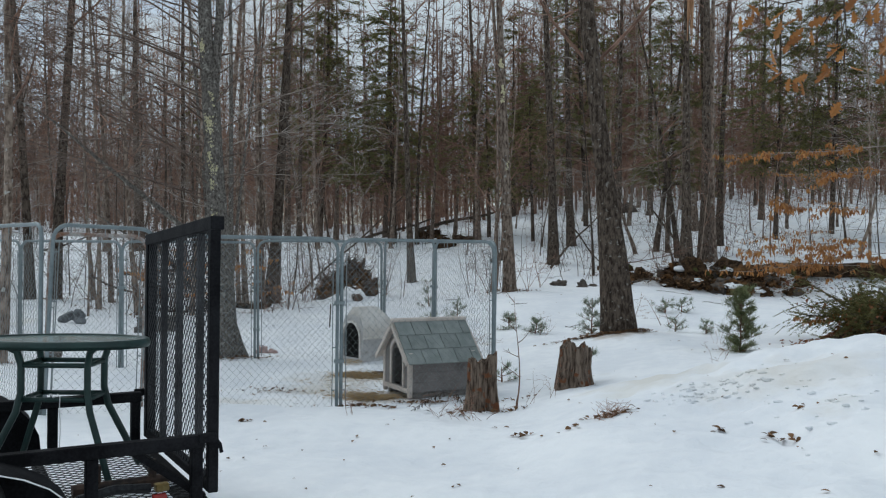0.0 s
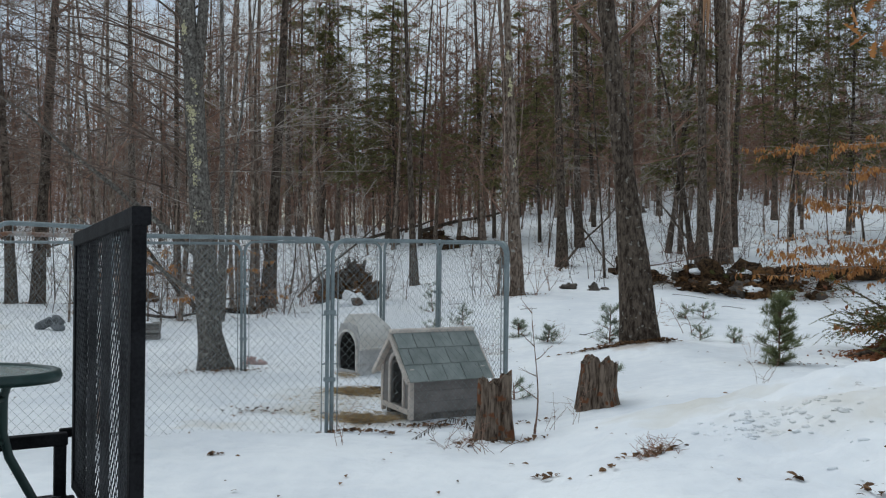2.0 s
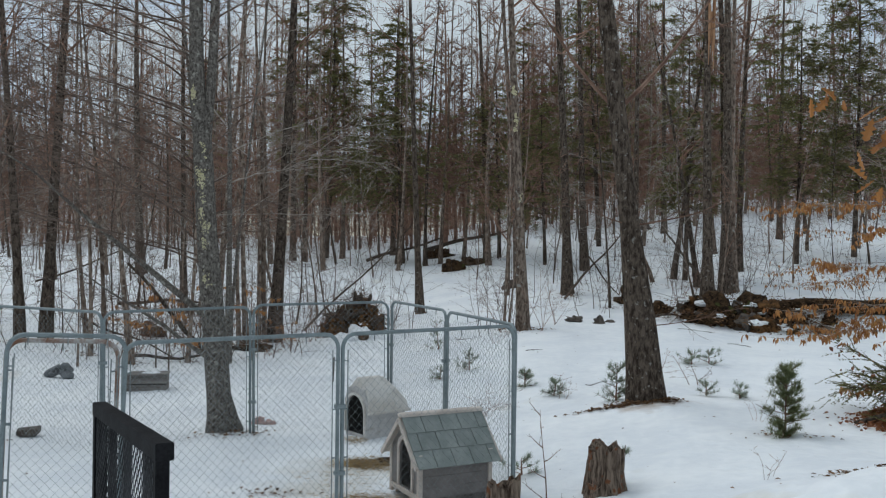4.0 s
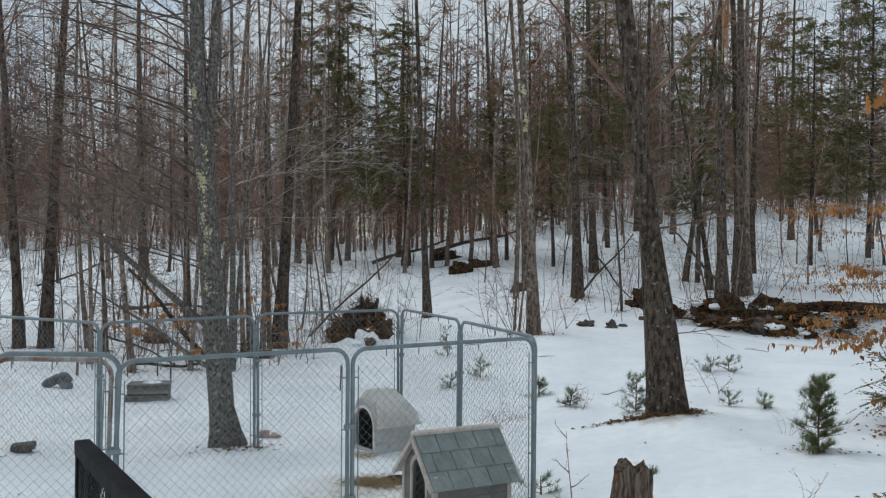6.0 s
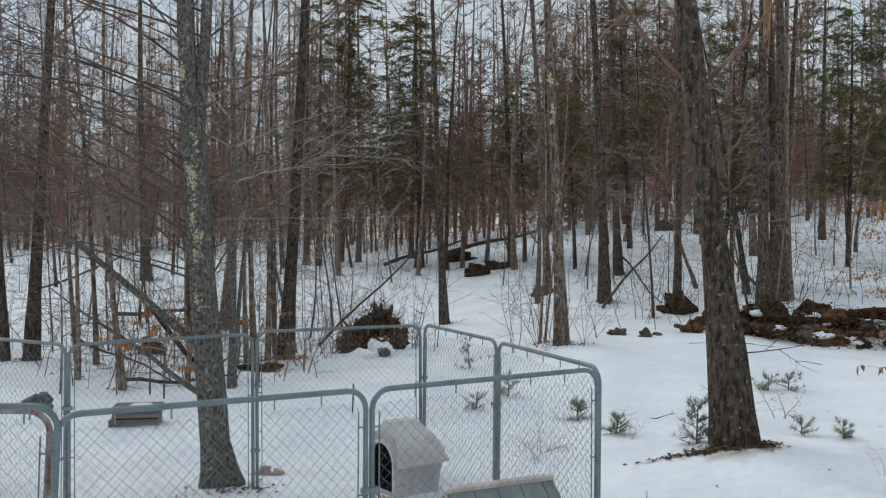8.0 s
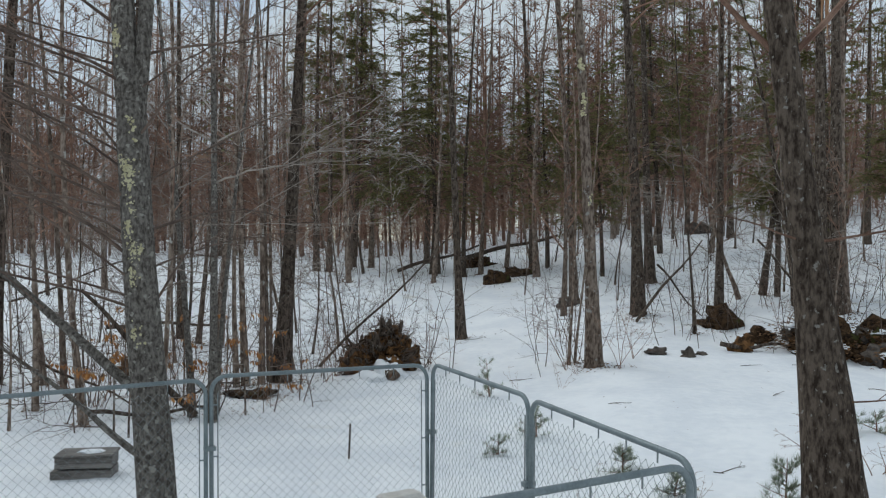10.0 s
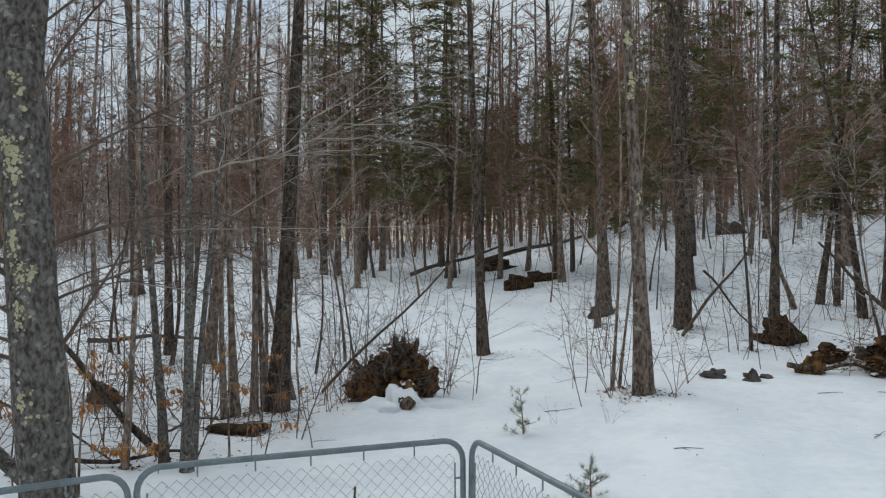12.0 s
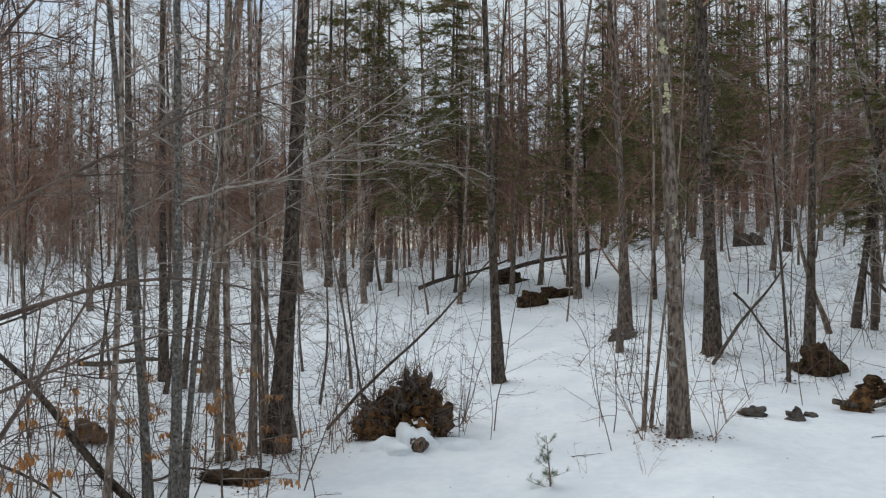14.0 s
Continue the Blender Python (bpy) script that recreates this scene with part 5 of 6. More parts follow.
cord.tube([Vector((-0.02 + 0.012 * i, -0.12 - 0.003 * i, 0.392 + 0.010 * math.sin(i * 2)) if i < 6 else (0.045 + 0.004 * math.sin(i), -0.15, 0.392 - 0.055 * (i - 5))) for i in range(11)], 0.0022, 4)
part("cord", cord, WHITE, table, "loose white cord")


# ---- stumps, root ball, rocks ----
def stump(name, seed, r, h, lean, label, place, jag=0.12):
    rng = random.Random(seed)
    a = Acc()
    n, rows = 44, 7
    tops = [h + jag * (noise.noise(Vector((math.cos(2 * math.pi * i / n) * 1.7, math.sin(2 * math.pi * i / n) * 1.7, seed))) * 1.6 + rng.uniform(-0.15, 0.15)) for i in range(n)]
    for k in range(rows + 1):
        u = k / rows
        for i in range(n):
            an = 2 * math.pi * i / n
            fl = 1 + 0.42 * (1 - u) ** 3 + 0.12 * math.sin(an * 5 + seed) * (1.25 - u) + 0.06 * math.sin(an * 13 + seed * 2) + 0.10 * noise.noise(Vector((math.cos(an) * 3, math.sin(an) * 3, u * 4 + seed))) + rng.uniform(-0.04, 0.04)
            z = -0.1 + (tops[i] + 0.1) * u
            a.v.append((r * fl * math.cos(an) + lean * z, r * fl * math.sin(an), z))
    for k in range(rows):
        for i in range(n):
            a.f.append((k * n + i, k * n + (i + 1) % n, (k + 1) * n + (i + 1) % n, (k + 1) * n + i))
    b = len(a.v)
    for i in range(n):
        an = 2 * math.pi * i / n
        z = tops[i] - jag * rng.uniform(0.3, 0.9)
        a.v.append((r * 0.6 * math.cos(an) + lean * z, r * 0.6 * math.sin(an), z))
    a.v.append((lean * h, 0, h * 0.72))
    for i in range(n):
        a.f.append((rows * n + i, rows * n + (i + 1) % n, b + (i + 1) % n, b + i))
        a.f.append((b + i, b + (i + 1) % n, b + n))
    return solo(name, a, WOOD_ROT, label, "stump", "tree stumps", m=Matrix.Translation(place))


stump("tree_stump", 4, 0.118, 0.44, 0.0, "short weathered grey-brown stump with a jagged top", on_snow(0.33, 8.10), 0.075)
stump("tree_stump", 8, 0.155, 0.42, 0.05, "weathered brown stump with a hollow splintered top", on_snow(1.25, 9.55), 0.07)


def rough_lump(acc, rng, c, sx, sy, sz, seed, amp=0.35, n=18, rows=9):
    k = len(acc.v)
    for j in range(rows + 1):
        ph = math.pi * j / rows
        for i in range(n):
            th = 2 * math.pi * i / n
            d = Vector((math.sin(ph) * math.cos(th), math.sin(ph) * math.sin(th), math.cos(ph)))
            q = 1 + amp * noise.noise(d * 1.6 + Vector((seed, 0, 0))) + amp * 0.5 * noise.noise(d * 4 + Vector((0, seed, 0)))
            acc.v.append((c[0] + d.x * sx * q, c[1] + d.y * sy * q, c[2] + d.z * sz * q))
    for j in range(rows):
        for i in range(n):
            acc.f.append((k + j * n + i, k + (j + 1) * n + i, k + (j + 1) * n + (i + 1) % n, k + j * n + (i + 1) % n))


rrng = random.Random(41)
root = thing("uprooted_stump", "upturned root plate of a fallen tree, orange soil and tangled roots", "stump", m=Matrix.Translation(on_snow(-3.06, 22.6, 0.03)))


def plate_top(x):
    """How high the root plate stands over its foot at x."""
    return 1.12 * max(0.0, 1 - abs((x - 0.10) / 0.70) ** 3.0) * (0.86 + 0.14 * math.sin(7 * x))


sa = Acc()
for k in range(52):
    x = rrng.uniform(-0.58, 0.68)
    z = plate_top(x) * rrng.uniform(0.0, 0.82)
    r = rrng.uniform(0.07, 0.17)
    rough_lump(sa, rrng, (x, rrng.gauss(0.0, 0.14), z), r * 1.1, r, r * rrng.uniform(0.7, 1.3), k * 3.1, 1.1, 14, 8)
rough_lump(sa, rrng, (-0.30, -0.12, 0.22), 0.30, 0.24, 0.26, 3.3, 0.6, 28, 14)
part("soil", sa, ROOT_SOIL, root, "orange-brown soil packed between the roots", smooth=True, kind="stuff").location.x = -0.14
# thick broken roots, most of them fanned upwards, some hanging
for k in range(48):
    x = rrng.uniform(-0.56, 0.68)
    z = plate_top(x) * rrng.uniform(0.30, 0.95)
    out = (x - 0.1) / 0.8
    d = (out * 1.1 + rrng.gauss(0, 0.35), rrng.gauss(-0.3, 0.45), rrng.uniform(0.3, 1.1) if k % 3 else rrng.uniform(-0.9, 0.1))
    w = wander(rrng, (x, rrng.uniform(-0.32, 0.05), z), d, rrng.uniform(0.18, 0.40), 6, 0.42)
    r0 = rrng.uniform(0.020, 0.065)
    ra = Acc()
    ra.tube(w, [r0 * 1.15, r0, r0 * 0.95, r0 * 0.85, r0 * 0.7, r0 * 0.55, r0 * rrng.uniform(0.1, 0.45)], 7, True)
    part("root", ra, BARK_DARK if k % 4 else ROOT_SOIL, root, smooth=True).location.x = -0.14
for x, up, r0 in ((-0.36, 0.34, 0.040), (-0.12, 0.24, 0.045), (0.08, 0.36, 0.060), (0.22, 0.30, 0.045), (0.38, 0.40, 0.055), (0.52, 0.30, 0.040)):
    w = wander(rrng, (x, -0.05, plate_top(x) * 0.72), (rrng.gauss(0.25 * x, 0.12), -0.1, 1), up, 6, 0.22)
    ra = Acc()
    ra.tube(w, [r0 * 1.3, r0 * 1.1, r0, r0 * 0.95, r0 * 0.85, r0 * 0.8, r0 * 0.45], 8, True)
    part("root", ra, BARK_DARK, root, smooth=True).location.x = -0.14
ra = Acc()
for k in range(430):
    x = rrng.uniform(-0.64, 0.74)
    z = plate_top(x) * rrng.uniform(0.05, 1.08)
    d = ((x - 0.1) * 1.2 + rrng.gauss(0, 0.8), rrng.gauss(-0.3, 0.6), rrng.gauss(0.25, 0.8))
    w = wander(rrng, (x, rrng.uniform(-0.36, 0.05), z), d, rrng.uniform(0.12, 0.36), 5, 0.6)
    r0 = rrng.uniform(0.004, 0.013)
    ra.tube(w, [r0, r0 * 0.9, r0 * 0.8, r0 * 0.6, r0 * 0.4, r0 * 0.15], 4)
part("root_tangle", ra, TWIG_DARK, root, "broken dark rootlets", kind="stuff").location.x = -0.14
drift = Acc()
rough_lump(drift, rrng, (0.16, -0.52, -0.06), 0.36, 0.42, 0.40, 8.1, 0.45, 28, 12)
rough_lump(drift, rrng, (-0.10, -0.72, -0.08), 0.55, 0.50, 0.22, 6.1, 0.4, 24, 10)
rough_lump(drift, rrng, (0.75, -0.45, -0.06), 0.5, 0.4, 0.2, 2.1, 0.3, 20, 10)
part("snow_cap", drift, SNOW, root, "snow drifted against the roots", smooth=True)
lg = Acc()
lg.tube([(0.34, -0.30, 0.12), (0.30, -0.80, 0.10), (0.28, -1.00, 0.09), (0.277, -1.02, 0.09)], [0.10, 0.105, 0.10, 0.075], 14, True)
rough_lump(lg, rrng, (0.18, -0.80, 0.12), 0.06, 0.10, 0.09, 1.7, 0.9, 14, 8)
part("log_end", lg, WOOD_ROT, root, "sawn log end")

ROCKS = ((2.30, 23.2, 0.21, 0.09), (2.84, 23.0, 0.14, 0.13), (3.15, 23.3, 0.11, 0.04), (4.15, 26.2, 0.40, 0.32), (4.05, 23.8, 0.24, 0.20), (-1.30, 35.2, 0.42, 0.30), (7.9, 47.5, 0.5, 0.4), (0.85, 29.7, 0.28, 0.16), (-4.95, 20.1, 0.40, 0.08), (-0.5, 36.3, 0.5, 0.2), (-2.2, 42.0, 0.6, 0.3), (-7.7, 21.4, 0.26, 0.20))
for k, (x, y, s, h) in enumerate(ROCKS):
    a = Acc()
    rough_lump(a, rrng, (0, 0, 0), s, s * 0.8, h * 1.1, k * 2.7, 0.75, 20, 11)
    solo("rock", a, ROOT_SOIL if k in (4, 11) else SOIL if k in (3, 5, 8, 9, 10) else ROCK, "dark field stone poking through the snow", "rock", "field stones", smooth=True, m=Matrix.Translation(on_snow(x, y, -h * 0.25)))

# bank of rocks and leaf litter under the right-hand trees
bank = thing("rock_bank", "broken edge of a bank with dark rocks, soil and snow patches", "bank", m=Matrix.Translation((0, 0, 0)))
for k in range(54):
    u = k / 53
    x = 5.0 + 2.9 * u + rrng.gauss(0, 0.16)
    off = rrng.uniform(-0.42, 0.40)
    y = 24.3 - 0.48 * (x - 5.0) + off
    s = rrng.uniform(0.08, 0.26) * (0.60 + 0.7 * math.sin(3.1 * min(1.0, u + 0.12)))
    ba = Acc()
    rough_lump(ba, rrng, (x, y, snow_z(x, y) + s * 0.22), s * 1.25, s, s * 0.95, k * 1.9, 0.9, 14, 8)
    part("rock", ba, (SOIL, ROCK, SOIL, ROOT_SOIL)[k % 4], bank, smooth=True)
    if k % 5 == 1:
        sc2 = Acc()
        rough_lump(sc2, rrng, (x + rrng.gauss(0, 0.12), y - 0.1, snow_z(x, y) + s * 0.75), s * 0.9, s * 0.7, s * 0.32, k * 2.3, 0.7, 14, 7)
        part("snow_patch", sc2, SNOW, bank, "patch of snow", smooth=True)
# a rotten log that lies along the top of the bank
rot = Acc()
lp = [Vector((7.4 + 0.55 * i, 23.55 - 0.25 * i + 0.05 * math.sin(i * 2), snow_z(7.4 + 0.55 * i, 23.55 - 0.25 * i) + 0.16 + 0.03 * math.sin(i * 1.7))) for i in range(7)]
rot.tube(lp, [0.08, 0.15, 0.18, 0.17, 0.19, 0.17, 0.15], 14, True)
rot.v = [tuple(Vector(v) + Vector((0, 0, 0.06 * noise.noise(Vector(v) * 6)))) for v in rot.v]
solo("rotten_log", rot, SOIL, "dark rotten log lying along the bank", "log", smooth=True)
LEAF_SHAPE = ((0, 0), (0.3, 0.22), (0.55, 0.26), (0.85, 0.13), (1, 0), (0.85, -0.13), (0.55, -0.26), (0.3, -0.22))


def leaf(acc, rng, p, d, size, curl=0.25, droop=0.0, slim=1.0):
    """One leaf with a folded midrib."""
    d = d.normalized()
    s = d.cross(Vector((rng.uniform(-0.5, 0.5), rng.uniform(-0.5, 0.5), 1))).normalized()
    nrm = s.cross(d)
    vs = [p + d * (u * size) + s * (w * size * slim) + nrm * (curl * size * (abs(w) * 2.2 - u * u * droop)) for u, w in LEAF_SHAPE]
    acc.add([tuple(v) for v in vs], [(0, 1, 2, 7), (2, 3, 6, 7), (3, 4, 5, 6)])


def litter(acc, rng, cx, cy, sx, sy, count, lift=0.015, size=(0.05, 0.09)):
    for _ in range(count):
        x, y = cx + rng.gauss(0, sx), cy + rng.gauss(0, sy)
        a = rng.uniform(0, 6.283)
        leaf(acc, rng, Vector((x, y, snow_z(x, y) + rng.uniform(0.003, lift))), Vector((math.cos(a), math.sin(a), rng.uniform(-0.1, 0.35))), rng.uniform(*size), 0.3)


ll = Acc()
for k in range(10):
    u = k / 9
    litter(ll, rrng, 5.0 + 3.4 * u, 24.2 - 1.6 * u, 0.35, 0.32, 210, 0.34, (0.06, 0.12))
part("leaf_litter", ll, LITTER, bank, "brown leaf litter", kind="stuff")

# ---- leaves, straw and weeds on the snow ----
srng = random.Random(55)
lt = Acc()
for cx, cy, sx, sy, n in ((2.16, 13.10, 0.22, 0.07, 420), (1.80, 13.08, 0.26, 0.035, 150), (2.55, 13.12, 0.10, 0.05, 90), (-0.70, 8.72, 0.22, 0.03, 70), (-0.2, 9.2, 0.20, 0.03, 50), (-3.1, 12.15, 0.25, 0.12, 50), (-2.85, 12.3, 0.15, 0.1, 30), (1.21, 6.65, 0.07, 0.03, 34), (2.0, 5.71, 0.05, 0.03, 14), (0.61, 6.7, 0.06, 0.02, 9), (0.98, 6.5, 0.05, 0.02, 5), (1.79, 5.98, 0.04, 0.02, 4), (2.3, 6.1, 0.05, 0.03, 4), (-1.55, 7.35, 0.05, 0.03, 8), (-5.2, 18.5, 0.5, 0.3, 60), (1.0, 21.7, 0.3, 0.15, 70), (2.4, 27, 0.4, 0.2, 60), (4.2, 25.7, 0.5, 0.3, 60), (-4.95, 20.05, 0.35, 0.16, 160), (-4.9, 21.7, 0.5, 0.25, 90), (-5.3, 21.0, 0.4, 0.3, 80), (-7.8, 21.5, 0.35, 0.2, 90), (0.35, 7.9, 0.16, 0.06, 40), (0.3, 9.35, 0.25, 0.05, 60), (-1.9, 9.7, 0.2, 0.08, 30), (3.5, 11.3, 0.2, 0.1, 30), (3.55, 9.05, 0.24, 0.06, 240), (3.9, 9.2, 0.2, 0.1, 120), (-1.0, 35.0, 0.9, 0.5, 150), (2.2, 31, 2, 1.5, 120)):
    litter(lt, srng, cx, cy, sx, sy, n, size=(0.035, 0.07))
for x, y, r in FEET:
    litter(lt, srng, x, y - r * 0.6, 0.10 + r, 0.08 + r * 0.7, int(20 + 160 * r), size=(0.04, 0.09))
solo("fallen_leaves", lt, LITTER, "curled brown leaves lying on the snow", "leaves", kind="stuff")
sc = Acc()
for _ in range(520):
    y = 4.6 + 30 * srng.random() ** 1.6
    x = srng.uniform(-0.62, 0.62) * (y + 1.5)
    a = srng.uniform(0, 6.283)
    leaf(sc, srng, Vector((x, y, snow_z(x, y) + 0.006)), Vector((math.cos(a), math.sin(a), 0.05)), srng.uniform(0.015, 0.05), 0.3)
solo("scattered_leaves", sc, LITTER, "single brown leaves and bark bits on the snow", "leaves", kind="stuff")
st = Acc()
for cx, cy, sx, sy, n in ((-0.80, 9.45, 0.13, 0.08, 1500), (-0.95, 9.55, 0.20, 0.12, 600), (-1.16, 10.85, 0.13, 0.08, 1300), (-0.95, 10.9, 0.24, 0.12, 600), (-1.2, 10.2, 0.30, 0.22, 160), (-1.42, 11.95, 0.07, 0.06, 160)):
    for _ in range(n):
        x, y = cx + srng.gauss(0, sx), cy + srng.gauss(0, sy)
        a = srng.uniform(0, 6.283)
        d = Vector((math.cos(a), math.sin(a), srng.uniform(-0.2, 0.3))) * srng.uniform(0.03, 0.10)
        p = Vector((x, y, snow_z(x, y) + srng.uniform(0.004, 0.05)))
        st.sliver(p, p + d, 0.0030)
solo("straw_bedding", st, STRAW, "trampled yellow straw round the dog houses", "straw", kind="stuff")
dirt = Acc()
for cx, cy, sx, sy in ((-0.84, 11.05, 0.30, 0.15),):
    ring = 22
    k = len(dirt.v)
    dirt.v.append((cx, cy, snow_z(cx, cy) + 0.045))
    for j in (0.5, 1.0):
        for i in range(ring):
            a = 2 * math.pi * i / ring
            q = j * (1 + 0.25 * noise.noise(Vector((math.cos(a) * 1.5 + cx, math.sin(a) * 1.5, 2))))
            x, y = cx + sx * q * math.cos(a), cy + sy * q * math.sin(a)
            dirt.v.append((x, y, snow_z(x, y) + (0.035 if j < 1 else -0.005)))
    for i in range(ring):
        i2 = (i + 1) % ring
        dirt.f += [(k, k + 1 + i, k + 1 + i2), (k + 1 + i, k + 1 + ring + i, k + 1 + ring + i2, k + 1 + i2)]
solo("bare_dirt", dirt, SOIL, "bare trampled dirt patches by the dog houses", "dirt", kind="stuff", smooth=True)


def weed(acc, rng, x, y, h, stems, spread=0.5):
    for _ in range(stems):
        d = Vector((rng.gauss(0, spread), rng.gauss(0, spread), 1))
        p = wander(rng, on_snow(x + rng.gauss(0, 0.05), y + rng.gauss(0, 0.05), 0.02), d, h * rng.uniform(0.5, 1.1), 4, 0.2, -0.08)
        acc.tube(p, [0.0023, 0.0020, 0.0017, 0.0013, 0.001], 3)
        for _ in range(4):
            q = p[rng.choice((2, 3, 4))]
            acc.tube([q, q + Vector((rng.gauss(0, 0.05), rng.gauss(0, 0.05), rng.uniform(0, 0.06)))], [0.0016, 0.001], 3)


def plant(name, label, spots, mat):
    for x, y, h, n, spread in spots:
        a = Acc()
        weed(a, srng, x, y, h, n, spread)
        solo(name, a, mat, label, "weeds", "dry weeds")


plant("dry_weeds", "dry bent weed stems sticking out of the snow", ((-0.05, 7.75, 0.35, 6, 0.9), (0.28, 7.55, 0.28, 9, 0.8), (0.05, 7.6, 0.3, 4, 0.8), (-0.75, 7.75, 0.3, 4, 0.4), (0.75, 8.3, 0.3, 3, 0.3), (0.95, 8.4, 0.35, 3, 0.2), (1.21, 6.66, 0.10, 26, 0.9), (0.15, 13.6, 0.5, 16, 1.2), (0.3, 14.1, 0.5, 12, 1.3), (1.25, 14.2, 0.35, 6, 0.7), (0.3, 20.3, 0.6, 5, 0.5), (-0.4, 20.5, 0.5, 3, 0.5), (0.6, 21.4, 0.8, 6, 0.6), (-4.4, 19.3, 0.7, 14, 0.8), (2.6, 9.2, 0.3, 4, 0.5), (3.4, 12.1, 0.4, 4, 0.8)), TWIG)
# an arching dry stem hung with dark seed heads, by the stump
fr2 = Acc()
arc = [Vector((0.20, 8.06, snow_z(0.20, 8.06))), Vector((0.12, 8.05, 0.27)), Vector((0.0, 8.03, 0.29)), Vector((-0.12, 8.01, 0.24)), Vector((-0.22, 8.0, 0.17)), Vector((-0.30, 7.98, 0.12))]
fr2.tube(arc, [0.004, 0.0035, 0.003, 0.0026, 0.002, 0.0012], 4)
for k in range(34):
    q = blend(arc, 0.7 + 3.9 * k / 33)
    fr2.tube([q, q + Vector((srng.gauss(0, 0.008), srng.gauss(0, 0.008), -srng.uniform(0.018, 0.042)))], [0.0022, 0.0045], 4, True)
solo("dry_frond", fr2, BARK_DARK, "arching dry stem hung with dark seed heads", "weeds", "dry weeds")
bare_tree("sapling", 811, 0.95, 0.008, (0.05, 0), 0.05, 6, 0.3, 0.3, 2, 1, TWIG, "knee-high bare sapling beside the stump", on_snow(0.62, 8.2), group="saplings", thin=0.0018)

# brush between the trunks, past counting
def wiry(acc, rng, base, h, r0, side, twigs):
    """A crooked young stem with side shoots that spread flat and fork into twigs."""
    p = wander(rng, base, (rng.gauss(0, 0.24), rng.gauss(0, 0.24), 1), h, 6, 0.15, 0.0)
    acc.tube(p, [r0 * (1 - 0.14 * j) for j in range(7)], 3)
    for k in range(side):
        u = (0.12 + 0.86 * (k + rng.random()) / side) * 6
        q = blend(p, min(u, 5.99))
        az = rng.uniform(0, 6.283)
        ln = h * (0.42 - 0.045 * u) * rng.uniform(0.5, 1.2)
        br = wander(rng, q, (math.cos(az), math.sin(az), rng.uniform(-0.05, 0.75)), ln, 4, 0.24, 0.02)
        rb = max(0.0022, r0 * 0.45 * (1.1 - u / 9))
        acc.tube(br, [rb, rb * 0.85, rb * 0.7, rb * 0.5, rb * 0.25], 3)
        for _ in range(twigs):
            v = rng.uniform(0.6, 3.9)
            e = turned(rng, (br[4] - br[0]).normalized(), rng.uniform(0.4, 1.0))
            e.z *= 0.6
            q2 = blend(br, v)
            tip = q2 + e * (ln * rng.uniform(0.18, 0.45))
            mid = q2.lerp(tip, 0.5) + Vector((rng.gauss(0, 0.02), rng.gauss(0, 0.02), rng.gauss(0, 0.02)))
            acc.spike(q2, mid, 0.0030)
            acc.spike(mid - (tip - mid) * 0.1, tip, 0.0024)


brng = random.Random(91)
near_brush, far_brush = Acc(), Acc()
n_b = 0
while n_b < 330:
    y = brng.uniform(26, 52)
    half = 3 + 0.55 * y
    x = brng.uniform(-half, half) - 0.05 * y
    if clearing(x, y):
        continue
    n_b += 1
    wiry(far_brush, brng, on_snow(x, y, 0.05), brng.uniform(0.9, 3.4), brng.uniform(0.006, 0.013), 6, 3)
# centre, spread, stems
for cx, cy, sx, sy, n in ((-3.0, 23.2, 0.6, 0.4, 32), (-4.2, 22.6, 0.7, 0.9, 26), (-6.6, 20.6, 1.2, 1.3, 40), (-5.6, 18.4, 0.7, 0.5, 18), (-7.6, 18.6, 1.0, 1.0, 22), (-9.4, 23.0, 1.9, 1.9, 30), (-6.0, 24.5, 1.2, 1.6, 30), (3.9, 27.6, 1.5, 1.5, 30), (3.4, 25.2, 0.8, 0.8, 10), (6.4, 26.8, 1.6, 1.4, 34), (0.7, 22.6, 0.35, 0.35, 9), (0.6, 25.0, 0.5, 1.2, 12), (8.8, 27.0, 1.6, 2.0, 24), (-11.5, 20.0, 1.8, 2.2, 14)):
    for _ in range(n):
        x, y = cx + brng.gauss(0, sx), cy + brng.gauss(0, sy)
        wiry(near_brush, brng, on_snow(x, y, 0.05), brng.uniform(0.9, 3.4), brng.uniform(0.0055, 0.0125), 8, 4)
solo("undergrowth", near_brush, TWIG_DARK, "wiry leafless brush and thin saplings between the trunks", "brush", kind="stuff")
solo("undergrowth", far_brush, TWIG_DARK, "thin leafless brush further back in the woods", "brush", kind="stuff")
